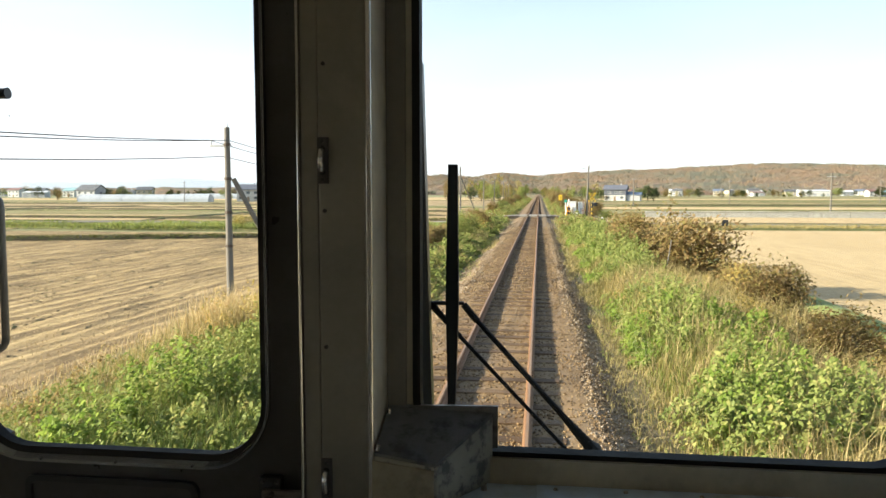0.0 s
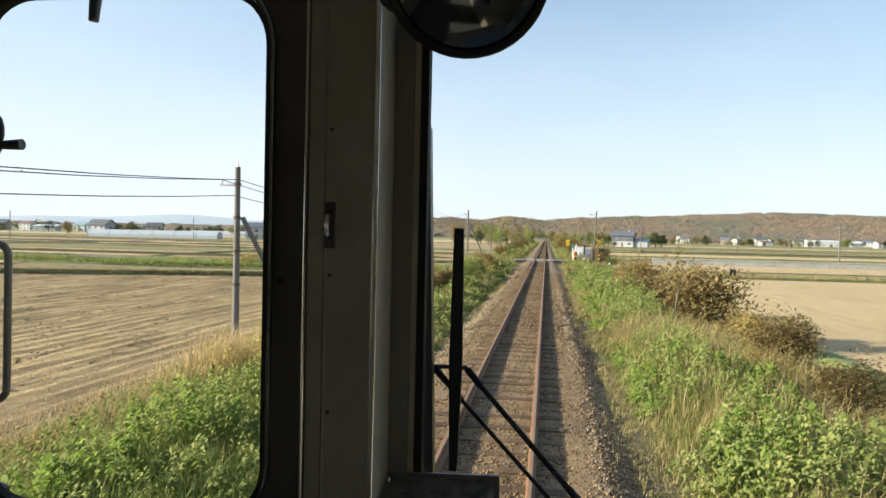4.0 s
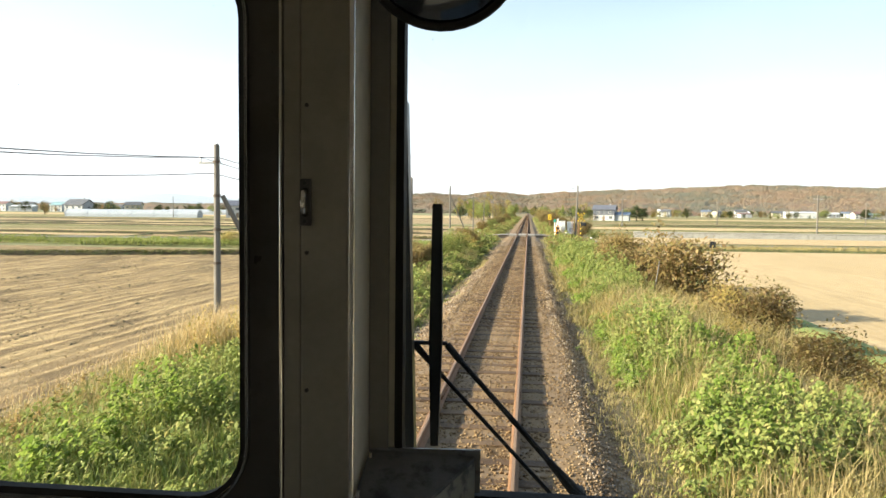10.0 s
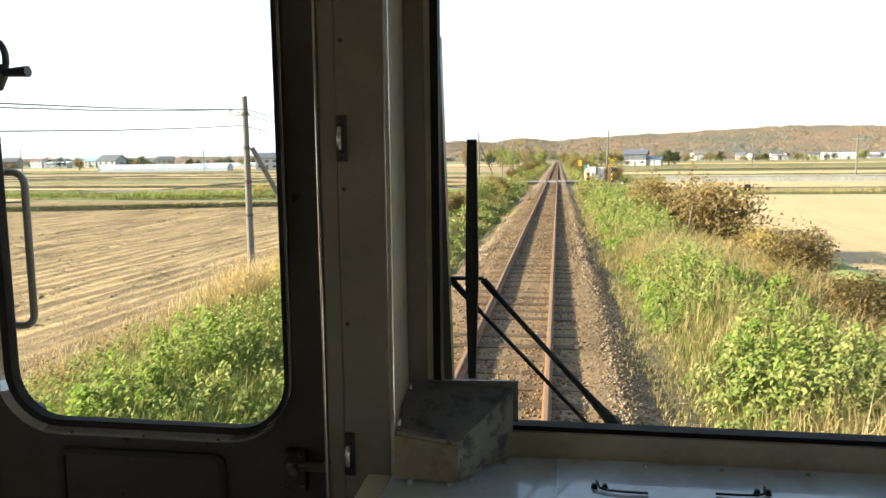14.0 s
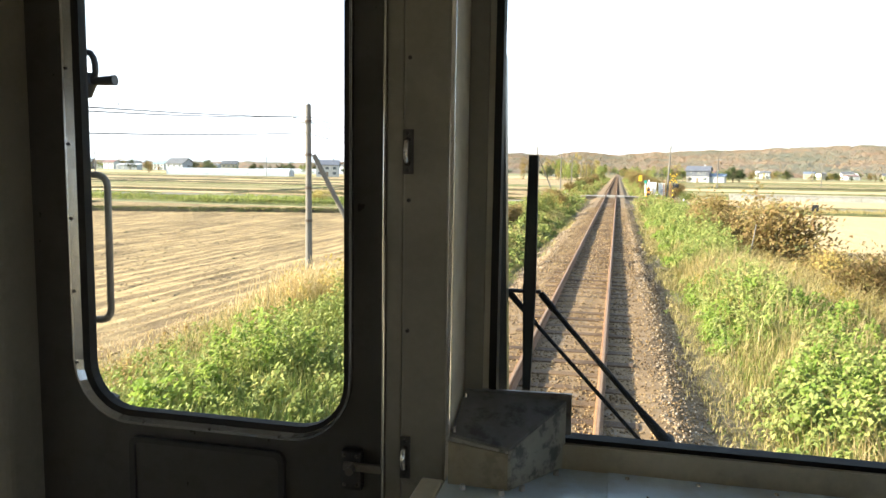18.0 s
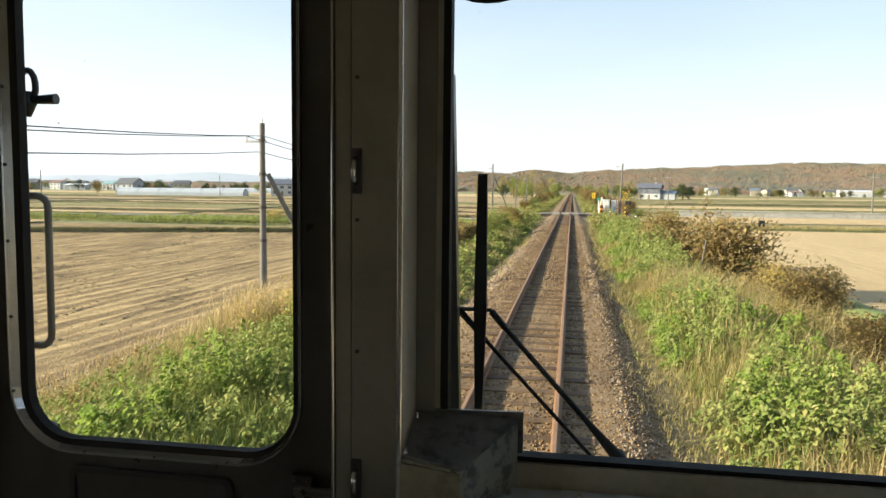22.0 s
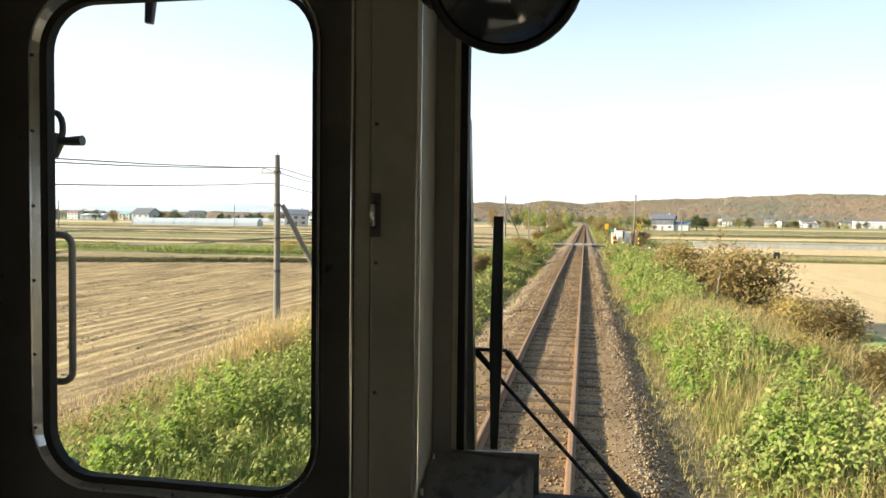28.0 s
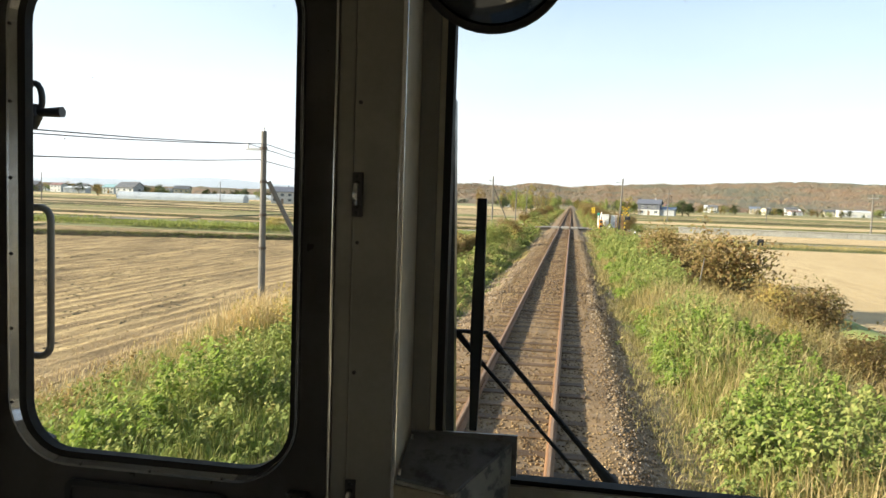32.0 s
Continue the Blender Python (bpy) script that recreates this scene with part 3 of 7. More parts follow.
def wavy(x, y, seed=0.0):
    """A smooth uneven field between about -1 and 1."""
    return (np.sin(x * 0.9 + seed + 1.3 * np.sin(y * 0.31 + seed)) + np.sin(y * 0.53 - seed * 2 + 1.1 * np.sin(x * 0.7)) + np.sin(0.17 * y + 0.4 * x + seed * 3)) / 3


# ---- the driving cab of the railcar ----
FLOOR, ROOF, BULK = 1.22, 3.42, 1.10  # floor, ceiling, inner face of the end wall
SILL, DESK = 2.240, 2.210


def end_wall():
    """The end wall with two rounded windscreen openings and the doorway between them."""
    wall = thing("wall_front", (0, BULK, FLOOR), "dull cream painted end wall of the railcar cab", "wall", kind="structure")
    inv = Matrix.Translation((0, -BULK, -FLOOR))
    for side in (1, -1):
        hole = outline(0.4850, 1.228, SILL + 0.006, 3.16, 0.085)
        edge = outline(0.36, 1.46, FLOOR, ROOF, 0.002)
        bm = ring(bmesh.new(), [(side * x, z) for x, z in hole], [(side * x, z) for x, z in edge], BULK, BULK + 0.016)
        bmesh.ops.transform(bm, matrix=inv, verts=bm.verts)
        part("wall_panel", bm, "cab_cream", wall)
    bm = boxed(-0.359, 0.359, BULK, BULK + 0.016, 3.17, ROOF)
    bmesh.ops.transform(bm, matrix=inv, verts=bm.verts)
    part("door_lintel", bm, "cab_cream", wall)
    return wall


def windscreen(side, name):
    """A fixed pane in a black rubber gasket, with a dark post outside along its inner edge."""
    w = thing(name, (side * 0.85, BULK + 0.05, SILL), "large fixed windscreen in a black rubber gasket", "window", kind="structure")
    inv = Matrix.Translation((-side * 0.85, -BULK - 0.05, -SILL))

    def put(pname, bm, mat, label=""):
        bmesh.ops.transform(bm, matrix=inv, verts=bm.verts)
        return part(pname, bm, mat, w, label)

    def mirrored(line):
        return [(side * x, z) for x, z in line]

    inner, outer = outline(0.4962, 1.217, SILL + 0.0165, 3.149, 0.075), outline(0.4845, 1.2285, SILL + 0.0055, 3.1605, 0.0855)
    put("gasket", ring(bmesh.new(), mirrored(inner), mirrored(outer), BULK - 0.006, BULK + 0.020), "rubber")
    pane = put("pane", slab(bmesh.new(), mirrored(outline(0.490, 1.222, SILL + 0.010, 3.154, 0.08)), BULK + 0.010, BULK + 0.015), "glass", "clear windscreen glass with a few specks")
    pane.visible_shadow = False
    if side > 0:
        for x, z, r in ((0.535, 2.93, 0.0013), (0.62, 2.86, 0.0011), (0.83, 2.985, 0.0012), (1.165, 2.96, 0.0010), (0.72, 3.04, 0.0009), (1.02, 2.80, 0.0010), (0.575, 2.78, 0.0012), (0.94, 3.08, 0.0011), (1.10, 3.05, 0.0013), (0.68, 2.70, 0.0008)):
            bm = rod(bmesh.new(), (x, BULK + 0.0088, z), (x, BULK + 0.0099, z), r * 0.65, r * 0.4, 7)
            bmesh.ops.transform(bm, matrix=inv, verts=bm.verts)
            part("speck", bm, "speck", pane)
    bm = bmesh.new()
    line = mirrored([(0.465, 2.2), (0.506, 2.2), (0.487, 2.85), (0.465, 2.85)])
    slab(bm, line, BULK + 0.070, BULK + 0.095)
    put("outer_post", bm, "black", "dark tapered post outside the glass")
    bm = bmesh.new()
    slab(bm, mirrored([(0.465, 2.83), (0.4845, 2.83), (0.4835, 3.2), (0.465, 3.2)]), BULK + 0.068, BULK + 0.09)
    put("upper_post", bm, "steel")
    return w


def gangway_door():
    """The dark end door: leaf, window in a screwed aluminium ring, document pocket, bolt and lever."""
    d = thing("gangway_door", (0, BULK, FLOOR), "dark painted gangway door with a round-cornered window in an aluminium ring", "door")
    inv = Matrix.Translation((0, -BULK, -FLOOR))

    def put(pname, bm, mat, label="", parent=None, smooth=False):
        bmesh.ops.transform(bm, matrix=inv, verts=bm.verts)
        return part(pname, bm, mat, parent or d, label, smooth)

    glass = outline(-0.240, 0.243, 2.230, 3.045, 0.082)
    hole = outline(-0.2555, 0.2525, 2.2185, 3.058, 0.096)
    leaf = outline(-0.356, 0.356, FLOOR + 0.01, 3.166, 0.002)
    put("leaf", ring(bmesh.new(), hole, leaf, BULK + 0.004, BULK + 0.016), "door_paint")
    inner, outer = outline(-0.255, 0.252, 2.219, 3.0575, 0.0955), outline(-0.272, 0.2575, 2.206, 3.075, 0.113)
    crest = outline(-0.265, 0.2552, 2.2122, 3.0675, 0.105)
    bm = bmesh.new()
    rows = [[bm.verts.new((x, y, z)) for x, z in line] for line, y in ((inner, BULK - 0.003), (crest, BULK - 0.012), (outer, BULK - 0.012), (outer, BULK + 0.003), (inner, BULK + 0.003))]
    for k in range(len(inner)):
        j = (k + 1) % len(inner)
        for a in range(5):
            b = (a + 1) % 5
            bm.faces.new((rows[a][k], rows[a][j], rows[b][j], rows[b][k]))
    bm.edges.ensure_lookup_table()
    rounded = [e for e in bm.edges if all(v in rows[2] for v in e.verts)]
    bmesh.ops.bevel(bm, geom=rounded, offset=0.003, segments=3, affect="EDGES")
    put("window_ring", bm, "aluminium", "worn aluminium clamping ring")
    put("window_gasket", ring(bmesh.new(), glass, outline(-0.2545, 0.2515, 2.2195, 3.057, 0.095), BULK - 0.004, BULK + 0.015), "rubber", "black rubber seal")
    pane = put("window_pane", slab(bmesh.new(), outline(-0.2402, 0.2432, 2.2298, 3.0452, 0.082), BULK + 0.006, BULK + 0.011), "glass")
    pane.visible_shadow = False
    for x, z, r in ((-0.172, 2.768, 0.0021), (-0.16, 2.97, 0.0011), (-0.12, 2.87, 0.0012), (0.20, 2.985, 0.0013), (0.215, 2.94, 0.0011), (0.05, 2.93, 0.0008), (-0.19, 3.0, 0.0010), (0.10, 3.01, 0.0009)):
        put("speck", rod(bmesh.new(), (x, BULK + 0.0048, z), (x, BULK + 0.0059, z), r * 0.65, r * 0.4, 7), "speck", parent=pane)
    spots = [(-0.2635, 2.31 + 0.1295 * k) for k in range(6)]
    spots += [(-0.13 + 0.13 * k, 2.212) for k in range(3)] + [(-0.13 + 0.13 * k, 3.0678) for k in range(3)]
    for x, z in spots:
        put("screw", rod(bmesh.new(), (x, BULK - 0.0128, z), (x, BULK - 0.010, z), 0.0024, 0.0034, 8), "black", parent=None)
    # folded pocket below the window
    bm = bmesh.new()
    ring(bm, outline(-0.155, 0.125, 1.75, 2.172, 0.012, 3), outline(-0.165, 0.135, 1.74, 2.182, 0.016, 3), BULK - 0.006, BULK + 0.003)
    put("pocket_frame", bm, "black")
    put("pocket_plate", boxed(-0.154, 0.124, BULK - 0.001, BULK + 0.003, 1.751, 2.171), "door_paint")
    # sliding bolt
    bolt = put("bolt", boxed(0.242, 0.278, BULK - 0.018, BULK + 0.003, 2.135, 2.202, bevel=0.004), "black", "black sliding door bolt")
    put("bolt_bar", rod(bmesh.new(), (0.25, BULK - 0.02, 2.178), (0.338, BULK - 0.02, 2.178), 0.0075), "rail_grey", parent=bolt)
    put("bolt_knob", rod(bmesh.new(), (0.266, BULK - 0.042, 2.178), (0.266, BULK - 0.018, 2.178), 0.007, 0.006), "rail_grey", parent=bolt)
    put("bolt_keep", boxed(0.312, 0.33, BULK - 0.026, BULK + 0.003, 2.162, 2.194, bevel=0.004), "black", parent=bolt)
    for x, z in ((0.249, 2.145), (0.249, 2.195), (0.271, 2.145), (0.271, 2.195), (0.316, 2.206)):
        put("bolt_screw", rod(bmesh.new(), (x, BULK - 0.0215, z), (x, BULK - 0.017, z), 0.0022, 0.0036, 8), "rail_grey", parent=bolt)
    lock = put("lock_plate", boxed(0.19, 0.30, BULK - 0.012, BULK + 0.003, 1.98, 2.10, bevel=0.004), "black", "black lock plate")
    bm = tube(bmesh.new(), [(0.275, BULK - 0.012, 2.055), (0.27, BULK - 0.05, 2.052), (0.25, BULK - 0.06, 2.05), (0.16, BULK - 0.055, 2.052)], 0.009)
    put("lever", bm, "aluminium", "worn metal lever", parent=lock, smooth=True)
    # dog clips outside on the pane's rim
    put("top_clip", rod(bmesh.new(), (-0.079, BULK + 0.05, 3.02), (-0.074, BULK + 0.05, 3.075), 0.008, 0.011), "black")
    put("bottom_clip", prism(bmesh.new(), [(-0.243, BULK + 0.03), (-0.215, BULK + 0.03), (-0.215, BULK + 0.04), (-0.243, BULK + 0.04)], 2.225, [2.247, 2.238, 2.238, 2.247]), "black")
    return d


def corner_casing(side, name):
    """The boxed-in pillar between the door and the windscreen."""
    c = thing(name, (side * 0.39, 1.05, 2.17), "cream painted sheet-metal pillar casing with a metal edge strip", "pillar")
    inv = Matrix.Translation((-side * 0.39, -1.05, -2.17))

    def put(pname, x0, x1, y0, y1, z0, z1, mat, bevel=0.0, label="", parent=None):
        bm = boxed(min(side * x0, side * x1), max(side * x0, side * x1), y0, y1, z0, z1, bevel=bevel)
        bmesh.ops.transform(bm, matrix=inv, verts=bm.verts)
        return part(pname, bm, mat, parent or c, label)

    if side < 0:
        turn = [radians(90 * k / 8) for k in range(9)]
        line = [(-0.352 - 0.05 * (1 - math.sin(a)), 0.985 + 0.05 * (1 - math.cos(a))) for a in turn]
        line = [(-0.475, BULK), (-0.475, 0.985)] + line + [(-0.352, BULK)]
        bm = prism(bmesh.new(), line, FLOOR, [ROOF] * len(line))
        bmesh.ops.transform(bm, matrix=inv, verts=bm.verts)
        part("casing", bm, "cab_shade_green", c)
        return c
    # front parts take the shaded tone, the side cover the skylit one
    put("casing", 0.3695, 0.438, 0.998, BULK, 2.198, ROOF, "cab_shade_green", 0.004)
    put("side_cover", 0.4385, 0.4445, 1.000, BULK - 0.001, 2.20, ROOF, "cab_lit_cream", 0.001, "cream side cover with its lit tone put into the paint")
    # added strip that stands for the highlight on the cover's front edge
    put("cover_edge", 0.4378, 0.4452, 0.9955, 0.9995, 2.20, ROOF, "chrome", 0.0012, "thin chrome strip added as the cover's edge highlight")
    put("flange", 0.344, 0.3685, 1.003, BULK, FLOOR, ROOF, "cab_shade_green", 0.002)
    put("edge_strip", 0.3392, 0.3437, 0.998, 1.03, FLOOR, ROOF, "dull_steel", 0.0018, "dull metal edge strip")
    put("lower_post", 0.3695, 0.4035, 1.003, BULK, FLOOR, 2.1975, "cab_shade_green", 0.003)
    put("reveal", 0.4455, 0.475, BULK - 0.007, BULK - 0.001, SILL + 0.02, ROOF, "cab_shade_green", 0.001)
    if side > 0:
        for z in (2.689, 2.239):
            lp = put("catch_plate", 0.370, 0.386, 0.9935, 0.9975, z - 0.032, z + 0.032, "door_paint", 0.0015, "small dark metal catch")
            bm = tube(bmesh.new(), [(0.378, 0.993, z - 0.016), (0.378, 0.984, z - 0.012), (0.378, 0.982, z), (0.378, 0.984, z + 0.012), (0.378, 0.993, z + 0.016)], 0.0045)
            bmesh.ops.transform(bm, matrix=inv, verts=bm.verts)
            part("catch_loop", bm, "chrome", lp, smooth=True)
            for dz in (-0.026, 0.026):
                bm = rod(bmesh.new(), (0.378, 0.9915, z + dz), (0.378, 0.994, z + dz), 0.003, seg=8)
                bmesh.ops.transform(bm, matrix=inv, verts=bm.verts)
                part("catch_screw", bm, "black", lp)
        for z in (2.62, 2.43, 2.82):
            bm = rod(bmesh.new(), (0.379, 0.996, z), (0.379, 0.9985, z), 0.003, seg=8)
            bmesh.ops.transform(bm, matrix=inv, verts=bm.verts)
            part("rivet", bm, "black", c)
    return c


def junction_box():
    """The chipped grey steel box in the desk's corner, its front and slanting side worn bare."""
    j = thing("junction_box", (0.50, 1.05, DESK), "chipped grey steel junction box in the corner of the desk", "box")
    inv = Matrix.Translation((-0.50, -1.05, -DESK))

    def put(pname, bm, mat, label="", parent=None):
        bmesh.ops.transform(bm, matrix=inv, verts=bm.verts)
        return part(pname, bm, mat, parent or j, label)

    body = [(0.4465, 0.987), (0.535, 0.981), (0.608, 1.092), (0.4465, 1.092)]
    bm = prism(bmesh.new(), body, DESK, [2.283, 2.271, 2.3145, 2.3185])
    bmesh.ops.bevel(bm, geom=list(bm.edges), offset=0.003, segments=2, affect="EDGES")
    put("body", bm, "worn_box")
    put("front_plate", slab(bmesh.new(), [(0.4475, DESK + 0.004), (0.5335, DESK + 0.004), (0.5335, 2.266), (0.4475, 2.277)], 0.9775, 0.9805), "box_front", "chipped olive front plate")
    lid = [(0.4485, 0.9885), (0.5345, 0.9835), (0.606, 1.0895), (0.4485, 1.0895)]
    put("lid", prism(bmesh.new(), lid, 2.262, [2.2845, 2.2735, 2.3165, 2.3205]), "worn_box_top", "scuffed dark lid")
    put("rear_rim", prism(bmesh.new(), [(0.4465, 1.0925), (0.614, 1.0925), (0.614, 1.0985), (0.4465, 1.0985)], DESK + 0.052, [2.322, 2.326, 2.326, 2.322]), "worn_box_top")
    for x, y, z in ((0.452, 0.996, 2.30), (0.452, 1.075, 2.328)):
        put("screw", rod(bmesh.new(), (x, y, z - 0.018), (x, y, z - 0.007), 0.004, 0.003, 8), "chrome")
    for x, y in ((0.47, 0.974), (0.527, 0.970), (0.553, 0.992), (0.596, 1.06)):
        put("bolt", rod(bmesh.new(), (x, y, DESK), (x, y, DESK + 0.007), 0.005, 0.004, 6), "steel")
    return j


def control_desk():
    """The blue-white painted desk under the windscreen, with a screwed cover plate and two wire hooks."""
    d = thing("control_desk", (0.9, 0.95, FLOOR), "blue-white painted control desk under the windscreen", "desk")
    inv = Matrix.Translation((-0.9, -0.95, -FLOOR))

    def put(pname, bm, mat, label="", parent=None, smooth=False):
        bmesh.ops.transform(bm, matrix=inv, verts=bm.verts)
        return part(pname, bm, mat, parent or d, label, smooth)

    put("body", boxed(0.41, 1.44, 0.77, BULK - 0.004, FLOOR, DESK - 0.031), "cab_shade_green")
    put("top", boxed(0.4385, 1.445, 0.8765, BULK - 0.004, DESK - 0.03, DESK, bevel=0.002), "desk")
    put("front_board", boxed(0.667, 1.445, 0.745, 0.876, DESK - 0.03, DESK, bevel=0.002), "desk")
    # cream colour here stands for a soft patch of warm light on the desk
    put("cream_board", boxed(0.4385, 0.666, 0.745, 0.876, DESK - 0.03, DESK + 0.001, bevel=0.002), "desk_edge", "desk board coloured cream for a soft patch of warm light")
    put("front_strip", prism(bmesh.new(), [(0.4385, 0.60), (1.445, 0.60), (1.445, 0.7445), (0.4385, 0.7445)], FLOOR + 0.5, [DESK - 0.06, DESK - 0.06, DESK - 0.002, DESK - 0.002]), "desk_edge", "cream front slope of the desk")
    put("edge_trim", boxed(0.404, 0.4375, 0.745, 0.997, DESK - 0.05, DESK + 0.001, bevel=0.003), "desk_edge", "cream edge trim")
    put("sill_board", boxed(0.4465, 1.445, BULK - 0.003 - 0.012, BULK - 0.003, DESK + 0.0005, SILL + 0.009), "cab_cream", "dull cream board below the glass")
    plate = put("cover_plate", boxed(0.672, 1.40, 0.883, 1.080, DESK + 0.0005, DESK + 0.0045, bevel=0.001), "desk", "painted cover plate held by screws")
    for x, y in ((0.70, 1.062), (0.80, 1.064), (0.905, 1.062), (1.02, 1.062), (0.712, 0.90), (0.85, 0.935), (0.94, 0.90), (1.08, 0.90)):
        put("screw", rod(bmesh.new(), (x, y, DESK + 0.004), (x, y, DESK + 0.0065), 0.0038, 0.003, 8), "chrome", parent=plate)
    for x, y, flip in ((0.730, 0.975, 1), (0.942, 0.985, -1)):
        h = put("wire_hook", tube(bmesh.new(), [(x - flip * 0.004, y + 0.014, DESK + 0.012), (x, y, DESK + 0.009), (x + flip * 0.01, y - 0.004, DESK + 0.008), (x + flip * 0.035, y - 0.006, DESK + 0.008), (x + flip * 0.062, y - 0.004, DESK + 0.007)], 0.0016, 6), "black", "thin bent wire hook")
        for k in (-1, 1):
            put("hook_stud", rod(bmesh.new(), (x + k * 0.007, y + 0.008, DESK + 0.004), (x + k * 0.007, y + 0.008, DESK + 0.011), 0.005, 0.003, 8), "black", parent=h)
    return d


def wiper():
    """The parked windscreen wiper outside the glass: upright blade on two arms."""
    w = thing("windscreen_wiper", (0.76, 1.21, 2.23), "black windscreen wiper parked upright outside the glass", "wiper")
    inv = Matrix.Translation((-0.76, -1.21, -2.23))

    def put(pname, bm, mat, parent=None, label=""):
        bmesh.ops.transform(bm, matrix=inv, verts=bm.verts)
        return part(pname, bm, mat, parent or w, label)

    y = 1.182
    bm = slab(bmesh.new(), [(0.5275, 2.30), (0.5395, 2.30), (0.5445, 2.47), (0.5425, 2.69), (0.5275, 2.69), (0.5235, 2.47)], y, y + 0.012)
    blade = put("blade", bm, "rubber", label="long rubber blade")
    put("blade_spine", slab(bmesh.new(), [(0.531, 2.31), (0.536, 2.31), (0.538, 2.47), (0.537, 2.68), (0.532, 2.68), (0.529, 2.47)], y + 0.0125, y + 0.02), "black", parent=blade)
    bm = bmesh.new()
    rod(bm, (0.551, y + 0.02, 2.462), (0.574, y + 0.02, 2.435), 0.0058)
    rod(bm, (0.574, y + 0.02, 2.435), (0.715, y + 0.02, 2.281), 0.0042, 0.0050)
    rod(bm, (0.715, y + 0.02, 2.281), (0.768, y + 0.02, 2.222), 0.0052, 0.0110)
    put("drive_arm", bm, "rubber")
    bm = rod(bmesh.new(), (0.497, y + 0.02, 2.462), (0.546, y + 0.02, 2.408), 0.0062, 0.004)
    rod(bm, (0.546, y + 0.02, 2.408), (0.724, y + 0.02, 2.222), 0.0034)
    put("parallel_arm", bm, "rubber")
    put("link", rod(bmesh.new(), (0.496, y + 0.02, 2.464), (0.552, y + 0.02, 2.464), 0.0035), "black")
    put("pivot", rod(bmesh.new(), (0.768, 1.202, 2.220), (0.768, 1.232, 2.220), 0.012, 0.011), "rubber")
    return w


def cab_mirror():
    """A round convex mirror on a short arm in front of the pillar."""
    c = Vector((0.567, 0.945, 3.012))
    m = thing("convex_mirror", c, "round black-rimmed convex mirror on a short arm", "mirror")
    turn = Euler((radians(90 + 12), 0, radians(12))).to_matrix().to_4x4()
    bm = bmesh.new()
    rows = []
    for k in range(9):
        a = radians(38 * k / 8)
        r, h = 0.097 * math.sin(a) / math.sin(radians(38)), 0.16 * (math.cos(a) - math.cos(radians(38)))
        rows.append([bm.verts.new((r * math.cos(b), r * math.sin(b), h)) for b in (2 * math.pi * j / 40 for j in range(40))])
    for a, b in zip(rows[1:], rows[2:]):
        for j in range(40):
            bm.faces.new((a[j], a[(j + 1) % 40], b[(j + 1) % 40], b[j]))
    bm.faces.new(rows[1])
    bmesh.ops.remove_doubles(bm, verts=bm.verts, dist=1e-5)
    bmesh.ops.transform(bm, matrix=turn, verts=bm.verts)
    part("mirror_glass", bm, "mirror", m, "dark convex mirror glass", True)
    bm = bmesh.new()
    prof = [(0.096, 0.004), (0.102, 0.006), (0.107, 0.0), (0.105, -0.012), (0.08, -0.024), (0.0, -0.03)]
    rows = [[bm.verts.new((r * math.cos(b), r * math.sin(b), h)) for b in (2 * math.pi * j / 40 for j in range(40))] for r, h in prof[:-1]]
    for a, b in zip(rows, rows[1:]):
        for j in range(40):
            bm.faces.new((a[j], a[(j + 1) % 40], b[(j + 1) % 40], b[j]))
    bm.faces.new(rows[-1])
    bmesh.ops.transform(bm, matrix=turn, verts=bm.verts)
    part("rim", bm, "rubber", m, "black rim and back shell", True)
    bm = rod(bmesh.new(), (0.0, 0.02, 0.0), (-0.10, 0.05, -0.018), 0.007)
    rod(bm, (-0.108, 0.025, -0.022), (-0.108, 0.055, -0.022), 0.012, 0.010, 12)
    part("arm", bm, "black", m)
    return m


def hinged_cabinet():
    """The pale equipment cover beside the windscreen, on chrome hinges."""
    c = thing("equipment_cabinet", (1.265, 1.0, DESK), "grey-white equipment cover on chrome hinges beside the windscreen", "cabinet")
    inv = Matrix.Translation((-1.28, -1.0, -DESK))

    def put(pname, bm, mat, parent=None):
        bmesh.ops.transform(bm, matrix=inv, verts=bm.verts)
        return part(pname, bm, mat, parent or c)

    put("body", boxed(1.137, 1.44, 0.90, 0.955, DESK + 0.19, 3.35, bevel=0.005), "white_panel")
    put("foot", boxed(1.26, 1.43, 0.905, 0.95, DESK, DESK + 0.189), "cab_shade_green")
    lid = put("cover", boxed(1.134, 1.43, 0.880, 0.8995, DESK + 0.195, 3.34, bevel=0.004), "white_panel")
    for z in (2.441, 2.622, 2.815):
        bm = rod(bmesh.new(), (1.129, 0.902, z - 0.02), (1.129, 0.902, z + 0.02), 0.0075, seg=16)
        rod(bm, (1.129, 0.902, z - 0.025), (1.129, 0.902, z - 0.02), 0.005, 0.008, 12)
        rod(bm, (1.129, 0.902, z + 0.02), (1.129, 0.902, z + 0.025), 0.008, 0.005, 12)
        box(bm, 1.128, 1.1335, 0.905, 0.945, z - 0.016, z + 0.016)
        put("hinge", bm, "chrome", lid)
    return c


